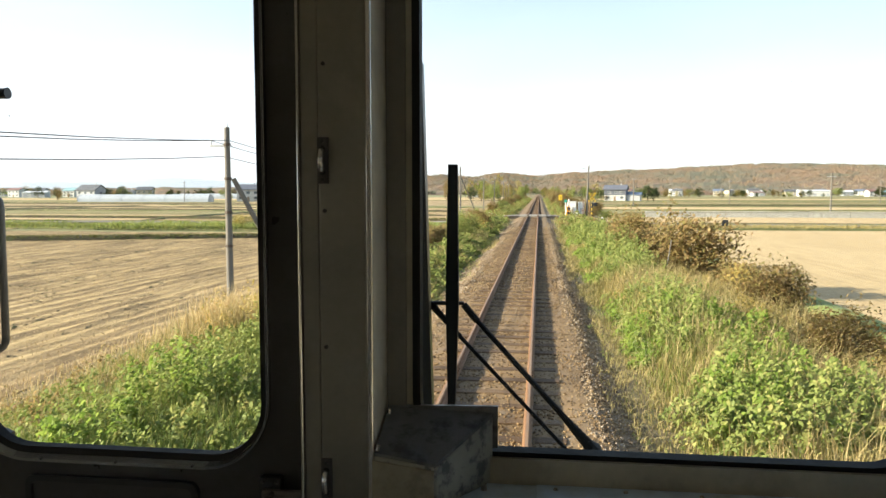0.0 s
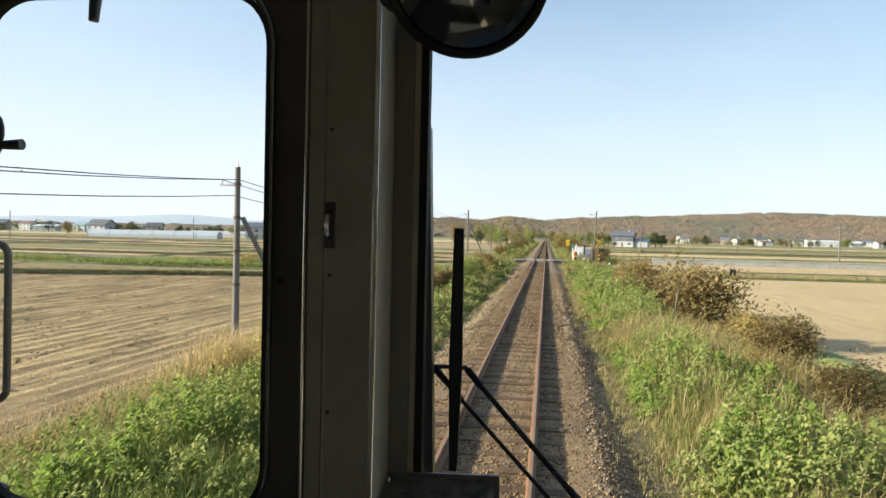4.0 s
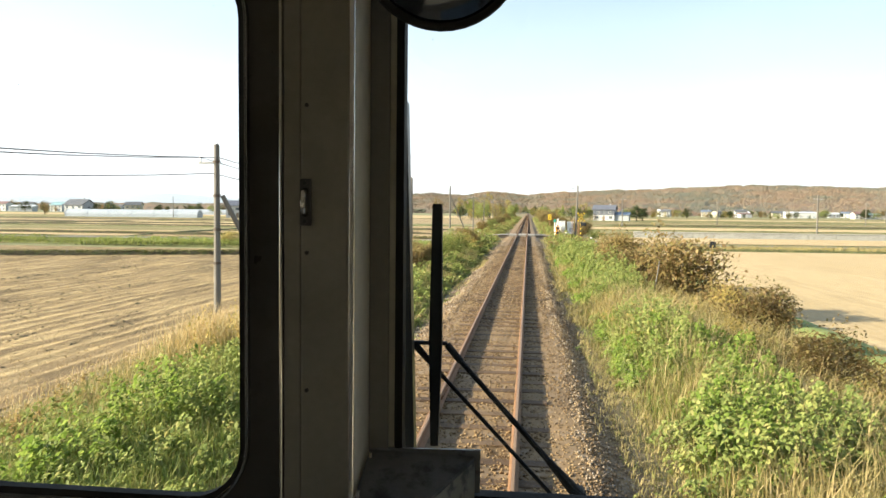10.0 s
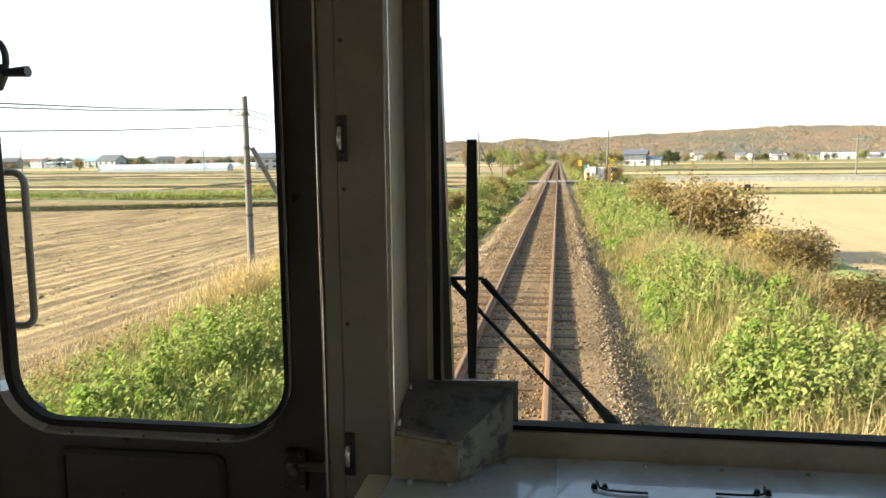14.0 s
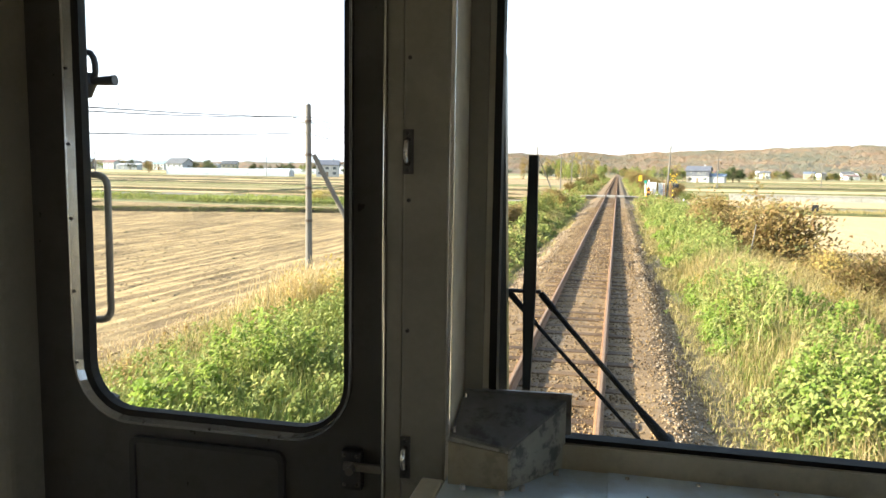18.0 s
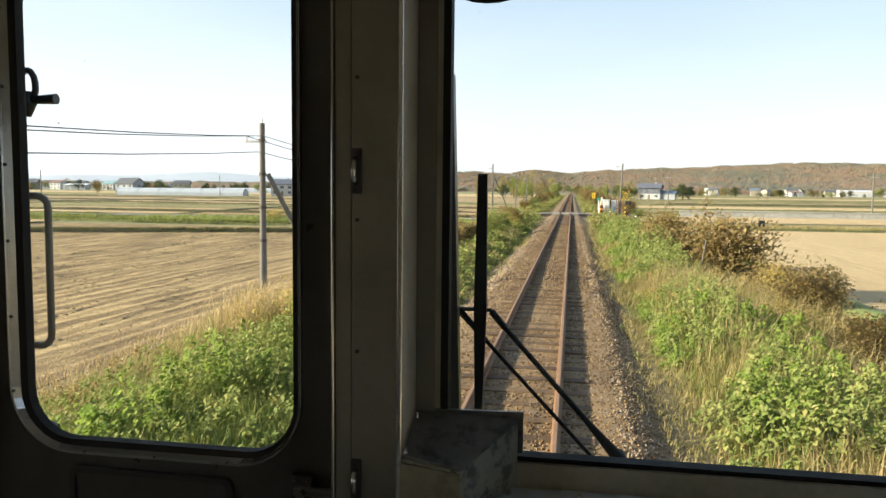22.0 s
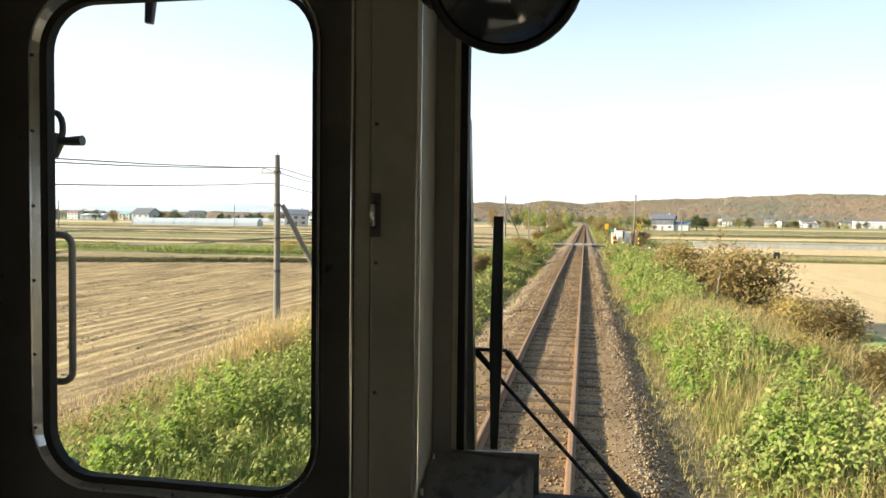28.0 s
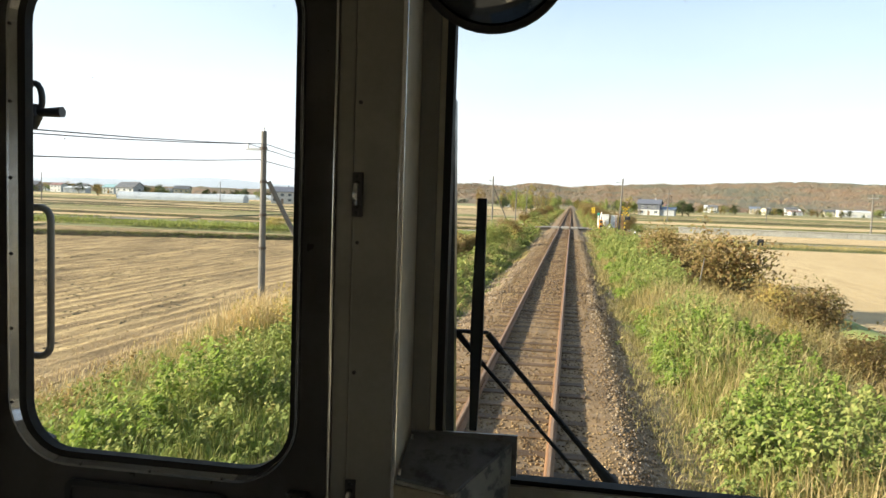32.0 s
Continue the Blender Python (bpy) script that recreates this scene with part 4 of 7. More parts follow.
def outside_rail():
    """Grab rail and lock lever on the gangway's outer post."""
    g = thing("grab_rail", (-0.38, 1.34, 2.34), "grey steel grab rail on the gangway post outside the door", "handrail")
    inv = Matrix.Translation((0.38, -1.34, -2.34))
    pts = [(-0.50, 1.34, 2.642), (-0.406, 1.34, 2.642)]
    pts += [(-0.406 + 0.025 * math.sin(radians(a)), 1.34, 2.617 + 0.025 * math.cos(radians(a))) for a in (22, 45, 68, 90)]
    pts += [(-0.407 + 0.025 * math.cos(radians(a)), 1.34, 2.355 - 0.025 * math.sin(radians(a))) for a in (0, 22, 45, 68, 90)] + [(-0.50, 1.34, 2.330)]
    bm = tube(bmesh.new(), pts, 0.0075, 10)
    bmesh.ops.transform(bm, matrix=inv, verts=bm.verts)
    part("bar", bm, "rail_grey", g, smooth=True)
    for z in (2.642, 2.330):
        bm = rod(bmesh.new(), (-0.506, 1.34, z), (-0.49, 1.34, z), 0.018)
        bmesh.ops.transform(bm, matrix=inv, verts=bm.verts)
        part("foot", bm, "black", g)
    bm = boxed(-0.56, -0.507, 1.205, 1.40, FLOOR - 0.2, 3.25, bevel=0.004)
    bmesh.ops.transform(bm, matrix=inv, verts=bm.verts)
    part("gangway_post", bm, "black", g, "dark gangway post")
    k = thing("lock_lever", (-0.40, 1.37, 2.84), "black locking lever with a ring outside the door window", "handle")
    inv = Matrix.Translation((0.40, -1.37, -2.84))
    ang = [(-0.443 + 0.019 * math.sin(a), 1.37, 2.868 + 0.034 * math.cos(a)) for a in (2 * math.pi * j / 14 for j in range(15))]
    bm = tube(bmesh.new(), ang, 0.0068, 8)
    bmesh.ops.transform(bm, matrix=inv, verts=bm.verts)
    part("ring", bm, "black", k, smooth=True)
    bm = rod(bmesh.new(), (-0.446, 1.37, 2.806), (-0.446, 1.37, 2.832), 0.008, 0.019, 14)
    rod(bm, (-0.446, 1.37, 2.832), (-0.446, 1.37, 2.858), 0.019, 0.012, 14)
    rod(bm, (-0.52, 1.37, 2.838), (-0.44, 1.37, 2.838), 0.011)
    bmesh.ops.transform(bm, matrix=inv, verts=bm.verts)
    part("hub", bm, "black", k)
    bm = rod(bmesh.new(), (-0.44, 1.37, 2.840), (-0.377, 1.37, 2.842), 0.0078, 0.0112, 14)
    bmesh.ops.transform(bm, matrix=inv, verts=bm.verts)
    part("lever", bm, "black", k)


def car_shell():
    """Floor, ceiling, sides with window bands and the far partition of the railcar body."""
    y0 = -7.0
    part("floor", boxed(-1.46, 1.46, y0, BULK, FLOOR - 0.1, FLOOR), "floor")
    tagged(bpy.data.objects["floor"], "grey sheet floor of the railcar", "floor", kind="structure")
    part("ceiling", boxed(-1.46, 1.46, y0, BULK + 0.02, ROOF, ROOF + 0.1), "ceiling")
    tagged(bpy.data.objects["ceiling"], "cream painted railcar ceiling", "ceiling", kind="structure")
    bm = boxed(-1.46, 1.46, y0 - 0.06, y0, FLOOR, ROOF)
    tagged(part("wall_back", bm, "cab_cream"), "cream painted partition wall", "wall", kind="structure")
    spans = [(-6.5, -5.3), (-4.8, -3.6), (-3.1, -1.9), (-0.8, 0.05)]
    for side, nm in ((-1, "wall_west"), (1, "wall_east")):
        w = thing(nm, (side * 1.49, -3, FLOOR), "cream painted railcar side wall with a band of windows", "wall", kind="structure")
        inv = w.matrix_basis.copy()
        inv.translation = (-side * 1.49, 3, -FLOOR)
        pieces = [(y0, BULK + 0.02, FLOOR, 2.0), (y0, BULK + 0.02, 2.85, ROOF)]
        edges = [y0] + [v for s in spans for v in s] + [BULK + 0.02]
        pieces += [(a, b, 2.0, 2.85) for a, b in zip(edges[::2], edges[1::2])]
        for a, b, z0, z1 in pieces:
            bm = boxed(*sorted((side * 1.461, side * 1.52)), a, b, z0, z1)
            bmesh.ops.transform(bm, matrix=inv, verts=bm.verts)
            part("side_panel", bm, "cab_cream", w)
        for a, b in spans:
            bm = boxed(*sorted((side * 1.485, side * 1.49)), a, b, 2.0, 2.85)
            bmesh.ops.transform(bm, matrix=inv, verts=bm.verts)
            pane = part("pane", bm, "glass", w)
            pane.visible_shadow = False


end_wall()
windscreen(1, "window_1")
windscreen(-1, "window_2")
gangway_door()
corner_casing(1, "pillar_casing")
corner_casing(-1, "pillar_casing")
junction_box()
control_desk()
wiper()
cab_mirror()
hinged_cabinet()
outside_rail()
car_shell()


# ---- the line and its ground ----
FIELD = -1.2  # the farmland's level below the rails
CROSS = 86.0  # where the road crosses


def bank(x):
    """The line's cross-section: bed, shoulder and bank down to the fields."""
    a = np.abs(x)
    return np.interp(a, [0, 1.45, 2.05, 2.6, 4.2, 8.3, 9.5], [-0.198, -0.205, -0.46, -0.50, -0.62, -1.12, -1.24])


def ground_z(x, y):
    return bank(x) + np.where(np.abs(x) > 2.2, 0.07 * wavy(x, y, 0.4) * np.clip((12 - np.abs(x)) / 4, 0, 1), 0)


def grid(xs, ys, height):
    gx, gy = np.meshgrid(xs, ys)
    verts = np.stack([gx, gy, height(gx, gy)], -1).reshape(-1, 3)
    w = len(xs)
    i = (np.arange(len(ys) - 1)[:, None] * w + np.arange(w - 1)).ravel()
    return verts, np.stack([i, i + 1, i + w + 1, i + w], -1)


near = np.concatenate([np.linspace(-12, -2.6, 36), np.linspace(-2.2, 2.2, 20), np.linspace(2.6, 12, 36)])
xs = np.concatenate([-np.geomspace(4600, 14, 26), near, np.geomspace(14, 4600, 26)])
ys = np.concatenate([-np.geomspace(400, 14, 10), np.arange(-10, 60, 0.5), np.arange(60, 160, 2.0), np.geomspace(162, 4600, 40)])
tagged(sheet("ground", *grid(xs, ys, ground_z), "plain", smooth=True), "flat autumn farmland ground", "ground", kind="structure")

# the earth of the banks and the ballast bed lie over it
xs_bank = np.concatenate([np.linspace(2.0, 9.6, 24)])
for side in (-1, 1):
    ob = sheet("verge", *grid(side * xs_bank, np.concatenate([np.arange(-12, 70, 0.6), np.arange(70, 900, 8.0)]), lambda x, y: ground_z(x, y) + 0.03), "earth", smooth=True)
    tagged(ob, "weedy earth bank beside the railway line", "verge", kind="structure")
ob = sheet("ballast_bed", *grid(np.linspace(-2.15, 2.15, 24), np.concatenate([np.arange(-12, 60, 0.3), np.arange(60, 1500, 6.0)]), lambda x, y: bank(x) + 0.024 + 0.012 * wavy(x * 6, y * 7, 2.0)), "ballast_bed", smooth=True)
tagged(ob, "brown stone ballast bed of the single track", "ballast", kind="structure")


def stones(n, x0, x1, y0, y1, size, material, name, label):
    """Loose ballast stones, each an uneven eight-sided lump."""
    u = rng.uniform(0, 1, n)
    y = y0 * (y1 / y0) ** u
    x = rng.uniform(x0, x1, n) * np.where(rng.uniform(0, 1, n) < 0.5, 1, 1)
    s = size * rng.uniform(0.6, 1.5, n) * np.clip(y / 14, 1, 1.7)
    p = np.stack([x, y, bank(x) + 0.026 + s * 0.12], -1)
    axes = np.array([[1, 0, 0], [0, 1, 0], [-1, 0, 0], [0, -1, 0], [0, 0, 0.8], [0, 0, -0.8]])
    a = rng.uniform(0, 6.28, n)
    rot = np.zeros((n, 3, 3))
    rot[:, 0, 0], rot[:, 0, 1], rot[:, 1, 0], rot[:, 1, 1], rot[:, 2, 2] = np.cos(a), -np.sin(a), np.sin(a), np.cos(a), 1
    v = axes[None] * rng.uniform(0.45, 1.0, (n, 6, 1)) + rng.normal(0, 0.12, (n, 6, 3))
    v = np.einsum("nij,nkj->nki", rot, v) * s[:, None, None] * 0.6 + p[:, None]
    f = np.array([[0, 1, 4], [1, 2, 4], [2, 3, 4], [3, 0, 4], [1, 0, 5], [2, 1, 5], [3, 2, 5], [0, 3, 5]])
    ob = sheet(name, v.reshape(-1, 3), (np.arange(n)[:, None, None] * 6 + f).reshape(-1, 3), material)
    return tagged(ob, label, "ballast", kind="stuff")


stones(24000, -1.6, 1.75, 5.5, 60, 0.036, "stone_brown", "ballast_stones", "brown rust-stained ballast stones between the rails")
stones(6500, 1.3, 2.15, 5.5, 70, 0.042, "stone_grey", "shoulder_stones", "grey ballast stones along the shoulder")
stones(6500, -2.2, -1.3, 5.5, 70, 0.042, "stone_grey", "shoulder_stones", "grey ballast stones along the shoulder")

# the track
track = thing("railway_track", (0, 0, 0), "single narrow-gauge railway track on timber sleepers", "track", kind="structure")
GAUGE = 1.067
profile = [(-0.055, -0.153), (0.055, -0.153), (0.055, -0.143), (0.012, -0.128), (0.0075, -0.115), (0.0075, -0.05), (0.030, -0.040), (0.0325, -0.012), (0.029, -0.003), (-0.029, -0.003), (-0.0325, -0.012), (-0.030, -0.040), (-0.0075, -0.05), (-0.0075, -0.115), (-0.012, -0.128), (-0.055, -0.143)]
runs = np.concatenate([np.arange(-14, 100, 12.5), np.arange(125, 1500, 60.0)])
for side in (-1, 1):
    cx = side * (GAUGE / 2 + 0.0325)
    n = len(profile)
    v = np.array([[(cx + x, y, z) for x, z in profile] for y in runs]).reshape(-1, 3)
    f = [[r * n + k, r * n + (k + 1) % n, (r + 1) * n + (k + 1) % n, (r + 1) * n + k] for r in range(len(runs) - 1) for k in range(n)]
    rail = sheet("rail", v, f, "rail_side", track)
    bm = bmesh.new()
    for y0, y1 in zip(runs, runs[1:]):
        box(bm, cx - 0.016, cx + 0.016, y0 + 0.004, y1 - 0.004, -0.0035, 0.0)
    part("running_surface", bm, "rail_top", rail, "polished running surface")
    for y in np.arange(11, 100, 25.0):
        for s in (-1, 1):
            bm = boxed(*sorted((cx + s * 0.009, cx + s * 0.028)), y - 0.28, y + 0.28, -0.12, -0.05, bevel=0.004)
            for k in (-0.2, -0.07, 0.07, 0.2):
                rod(bm, (cx + s * 0.026, y + k, -0.085), (cx + s * 0.046, y + k, -0.085), 0.013, seg=6)
            part("fish_plate", bm, "rail_side", track)


def sleeper_mesh():
    bm = boxed(-1.0, 1.0, -0.1, 0.1, -0.29, -0.155, bevel=0.015)
    return bm


first = part("sleeper", sleeper_mesh(), "sleeper", track)
first.location = (0, 3.0, 0)
for k in range(1, 300):
    if abs(3.0 + 0.66 * k - CROSS) < 2.7:
        continue
    ob = new("sleeper", first.data)
    ob.parent = track
    ob.location = (rng.normal(0, 0.02), 3.0 + 0.66 * k + rng.normal(0, 0.015), rng.normal(-0.004, 0.006))
    ob.rotation_euler = (0, rng.normal(0, 0.004), rng.normal(0, 0.012))
bm = bmesh.new()
for k in range(400):
    y = 3.0 + 0.66 * (300 + k)
    box(bm, -1.0, 1.0, y - 0.1, y + 0.1, -0.29, -0.152)
tagged(part("far_sleepers", bm, "sleeper", track), kind="stuff")


# ---- fields ----
def plot(x0, x1, y0, y1, material, label, skew=0.0, lift=0.03):
    """One flat field, slightly uneven at its rim."""
    gx, gy = np.meshgrid(np.linspace(x0, x1, 14), np.linspace(y0, y1, 14))
    gz = FIELD + lift + 0.02 * wavy(gx * 0.3, gy * 0.3, x0)
    verts = np.stack([gx + skew * (gy - y0), gy, gz], -1).reshape(-1, 3)
    i = (np.arange(13)[:, None] * 14 + np.arange(13)).ravel()
    ob = sheet("field", verts, np.stack([i, i + 1, i + 15, i + 14], -1), material, smooth=True)
    return tagged(ob, label, "field", kind="structure")


def bund(points, width, height, name="bund", material="bund", label="grassy bund between stubble fields"):
    """A grassy ridge between fields along a line, uneven in height and width."""
    pts = [Vector(p) for p in points]
    prof = [(-1, 0.0), (-0.55, 0.75), (0.0, 1.0), (0.55, 0.8), (1, 0.0)]
    verts, rows = [], 0
    for a, b in zip(pts, pts[1:]):
        steps = max(2, int((b - a).length / 1.1))
        side = Vector((-(b - a).y, (b - a).x)).normalized()
        for k in range(steps + (b is pts[-1])):
            c = a.lerp(b, k / steps)
            wob = 1 + 0.08 * math.sin(c.x * 0.31 + c.y * 0.23) + rng.normal(0, 0.04)
            ends = min((c - pts[0]).length, (c - pts[-1]).length)
            wob *= min(1.0, 0.15 + ends / 7)
            for u, h in prof:
                verts.append((c.x + side.x * u * width * wob, c.y + side.y * u * width * wob, FIELD - 0.06 + (h * height * wob * rng.uniform(0.9, 1.1) if h else 0)))
            rows += 1
    i = (np.arange(rows - 1)[:, None] * 5 + np.arange(4)).ravel()
    ob = sheet(name, verts, np.stack([i, i + 1, i + 6, i + 5], -1), material, smooth=False)
    return tagged(ob, label, "bund", kind="structure")


LEFT_FIELDS = [
    (-52, -9.2, 94, 175, "stubble_tan", "tan rice stubble field in rows with dark soil"),
    (-110, -54, -40, 76, "stubble_pale", "pale straw stubble field"),
    (-110, -54, 94, 118, "stubble_pale", "pale straw stubble field"),
    (-110, -54, 120, 139, "meadow", "cut green meadow strip"),
    (-110, -54, 142, 200, "stubble_pale", "pale straw stubble field"),
    (-190, -112, -40, 22, "meadow", "cut green meadow strip"),
    (-190, -112, 24, 78, "stubble_dull", "dull brown stubble field"),
    (-190, -112, 94, 150, "stubble_pale", "pale straw stubble field"),
    (-190, -112, 152, 250, "stubble_dull", "dull brown stubble field"),
    (-330, -192, -40, 250, "stubble_pale", "pale straw stubble field"),
    (-110, -9.4, 205, 330, "stubble_dull", "dull brown stubble field"),
    (-330, -112, 255, 330, "meadow", "cut green meadow strip"),
    (-330, -112, 332, 420, "stubble_pale", "pale straw stubble field"),
    (-110, -9.4, 335, 520, "stubble_pale", "pale straw stubble field"),
]
RIGHT_FIELDS = [
    (9.6, 120, -40, 77, "stubble_pale", "pale straw stubble field"),
    (9.6, 140, 95, 116, "stubble_pale", "pale straw stubble field"),
    (9.6, 170, 131, 158, "meadow", "cut green meadow strip"),
    (9.6, 190, 161, 196, "stubble_pale", "pale straw stubble field"),
    (9.6, 230, 199, 232, "meadow", "cut green meadow strip"),
    (9.6, 260, 235, 285, "stubble_dull", "dull brown stubble field"),
    (9.6, 320, 288, 350, "meadow", "cut green meadow strip"),
    (9.6, 420, 354, 430, "stubble_pale", "pale straw stubble field"),
    (9.6, 520, 434, 640, "meadow", "cut green meadow strip"),
    (125, 330, -40, 120, "stubble_dull", "dull brown stubble field"),
    (-520, -332, -40, 420, "stubble_dull", "dull brown stubble field"),
]
for row in LEFT_FIELDS + RIGHT_FIELDS:
    plot(*row)


def furrowed(x, y):
    """The nearest field: low broken ridges left by the drill rows, over slow swells."""
    u = x - 0.052 * y + 0.12 * wavy(x * 0.4, y * 0.8, 3.0)
    ridge = np.clip(np.sin(u * 2 * np.pi / 0.75), 0, 1) ** 1.5 * (0.026 + 0.034 * wavy(x * 2.1, y * 1.7, 6.0))
    small = np.clip(np.sin(u * 2 * np.pi / 0.375 + 1.0), 0, 1) * 0.012
    rough = 0.018 * wavy(x * 5.3, y * 2.2, 1.0) + 0.012 * wavy(x * 9.1, y * 4.7, 8.0)
    return FIELD + 0.02 + ridge + small + rough + 0.02 * wavy(x * 0.3, y * 0.3, 2.0)


ob = sheet("field", *grid(np.concatenate([np.linspace(-52, -32, 150, endpoint=False), np.linspace(-32, -9.2, 270)]), np.concatenate([np.arange(-40, 2, 3.0), np.arange(2, 67, 0.4)]), furrowed), "stubble_tan", smooth=True)
tagged(ob, "tan rice stubble field in low broken rows with dark soil", "field", kind="structure")
for line in ([(-111, -40), (-111, 200)], [(-190, -40), (-191, 250)], [(-53, 94), (-53, 200)],
             [(-9, 68), (-110, 77), (-190, 80)], [(-10, 178), (-52, 190), (-110, 202)], [(-112, 252), (-330, 253)], [(-10, 332), (-110, 333)],
             [(9.6, 78.5), (120, 80)], [(9.6, 129.5), (140, 130)], [(9.6, 159.5), (190, 160)], [(9.6, 197.5), (230, 198)], [(9.6, 233.5), (260, 234)],
             [(9.6, 286.5), (320, 287)], [(10, 352), (420, 352)], [(-54, 20), (-110, 22)], [(-112, 40), (-190, 43)], [(-112, 130), (-190, 133)], [(-54, 140), (-110, 142)], [(-112, 180), (-190, 186)], [(-192, 60), (-330, 70)], [(-192, 150), (-330, 160)], [(14, 260), (260, 262)], [(14, 315), (320, 318)], [(60, 95), (61, 128)], [(122, -40), (122, 80)]):
    bund([(x, y, 0) for x, y in line], 0.5, 0.28)
for line in ([(-53, -40), (-53, 8), (-53, 58), (-50, 67)], [(-112, -40), (-112, 78)], [(-9.5, 97), (-60, 101), (-110, 103)], [(-12, 118), (-52, 120)], [(-54, 86), (-150, 92)], [(-10, 140), (-80, 150), (-190, 156)], [(-60, 170), (-180, 176)], [(-70, 215), (-240, 228)], [(16, 138), (90, 139)], [(20, 210), (150, 214)]):
    bund([(x, y, 0) for x, y in line], 0.5, 0.42, material="terrace", label="dark earth ridge between stubble fields")
bund([(-9.6, 63, 0), (-26, 58, 0), (-53, 49, 0)], 0.5, 0.42, material="terrace", label="dark earth ridge across the stubble")

bund([(10.0, y, 0) for y in (-10, 20, 50, 76)], 0.85, 0.22, material="verge_green", label="green grass strip along the field's edge")
bund([(15, 120.5, 0), (132, 122, 0)], 1.6, 0.5, material="verge_green", label="green grass bank behind the canal wall")


def canal_wall(x0, x1, y, h):
    """The concrete side wall of an irrigation canal: cast panels with open joints under a coping."""
    w = thing("canal_wall", (x0, y, FIELD), "pale weathered concrete side wall of an irrigation canal", "wall", kind="structure")
    n = int((x1 - x0) / 6)
    for k in range(n):
        a = 6.0 * k
        part("panel", boxed(a, a + 5.96, 0, 0.3, -0.4, h, bevel=0.02), "concrete_pale", w)
        part("coping", boxed(a, a + 5.97, -0.06, 0.38, h + 0.002, h + 0.14, bevel=0.02), "concrete_pale", w)
    return w


canal_wall(17, 125, 117.5, 0.75)


# ---- the level crossing ----
def road_z(x):
    return np.interp(np.abs(x), [0, 2.6, 9, 16], [-0.012, -0.02, -0.75, -1.02])


for side in (-1, 1):
    xs_r = side * np.concatenate([np.linspace(1.52, 12, 12), np.linspace(16, 420, 30)])
    gx, gy = np.meshgrid(xs_r, CROSS + np.linspace(-2.4, 2.4, 5))
    top = np.stack([gx, gy, road_z(gx) - 0.004 * np.abs(gy - CROSS) ** 2], -1)
    low = top.copy()
    low[..., 2] -= 0.5
    verts, w = np.concatenate([top.reshape(-1, 3), low.reshape(-1, 3)]), len(xs_r)
    i = (np.arange(4)[:, None] * w + np.arange(w - 1)).ravel()
    f = [np.stack([i, i + 1, i + w + 1, i + w], -1)]
    n = 5 * w
    for r in (0, 4):
        j = r * w + np.arange(w - 1)
        f.append(np.stack([j, j + 1, j + 1 + n, j + n], -1))
    tagged(sheet("road", verts, np.concatenate(f), "asphalt"), "narrow grey asphalt farm road over the crossing", "road", kind="structure")
deck = thing("crossing_deck", (0, CROSS, 0), "pale concrete slabs laid between and beside the rails", "crossing", kind="structure")
for x0, x1 in ((-1.5, -1.06), (-1.05, -0.655), (-0.48, -0.17), (-0.16, 0.16), (0.17, 0.48), (0.655, 1.05), (1.06, 1.5)):
    for y0, y1 in ((-2.5, -0.01), (0.01, 2.5)):
        part("slab", boxed(x0, x1, y0, y1, -0.18, -0.008, bevel=0.012), "concrete", deck)


def post(name, x, y, h, r, material, label, category, lean=(0, 0), base=None):
    p = thing(name, (x, y, float(ground_z(np.array(x), np.array(y))) if base is None else base), label, category)
    part("shaft", rod(bmesh.new(), (0, 0, -0.3), (lean[0], lean[1], h), r * 1.15, r * 0.85, 12), material, p)
    return p


# leaning white post with an orange two-lamp signal box
p = post("obstruction_signal", 3.3, CROSS - 6, 2.5, 0.07, "white_paint", "leaning white post with an orange signal box", "signal", (0.55, 0.1))
for z in (0.75, 1.25):
    b = part("lamp_box", boxed(0.28, 0.68, -0.22, 0.05, z, z + 0.44, bevel=0.03), "orange_paint", p, "orange lamp housing")
    bm = rod(bmesh.new(), (0.5, -0.36, z + 0.24), (0.5, -0.221, z + 0.22), 0.17, 0.14, 14)
    part("hood", bm, "black", b)
# lighting pole
p = post("lamp_pole", 6.6, CROSS + 9, 6.9, 0.11, "pole", "grey concrete pole with a small lamp on its top", "pole", (0.25, 0))
bm = rod(bmesh.new(), (0.25, 0, 6.45), (-0.35, -0.1, 6.5), 0.03)
box(bm, -0.62, -0.3, -0.2, 0.0, 6.44, 6.56, bevel=0.03)
part("lamp_head", bm, "steel", p)
part("pole_cap", rod(bmesh.new(), (0.25, 0, 6.85), (0.26, 0, 7.15), 0.06), "steel", p)
# crossing signal with crossbuck
p = post("crossing_signal", 6.9, CROSS + 3.2, 3.4, 0.055, "yellow_paint", "yellow and black level crossing signal with a crossbuck", "signal")
for k in range(6):
    part("black_band", rod(bmesh.new(), (0, 0, 0.15 + 0.5 * k), (0, 0, 0.4 + 0.5 * k), 0.068, seg=12), "black", p)
for s in (-1, 1):
    bm = boxed(-0.62, 0.62, -0.02, 0.02, -0.1, 0.1)
    bmesh.ops.transform(bm, matrix=pose(0, -0.08 - 0.02 * s, 2.95, 0, 52 * s, 0), verts=bm.verts)
    b = part("crossbuck_arm", bm, "yellow_paint", p, "yellow and black striped arm")
    for k in (-0.42, -0.14, 0.14, 0.42):
        bm = boxed(k - 0.07, k + 0.07, -0.024, 0.024, -0.101, 0.101)
        bmesh.ops.transform(bm, matrix=pose(0, -0.08 - 0.02 * s, 2.95, 0, 52 * s, 0), verts=bm.verts)
        part("stripe", bm, "black", b)
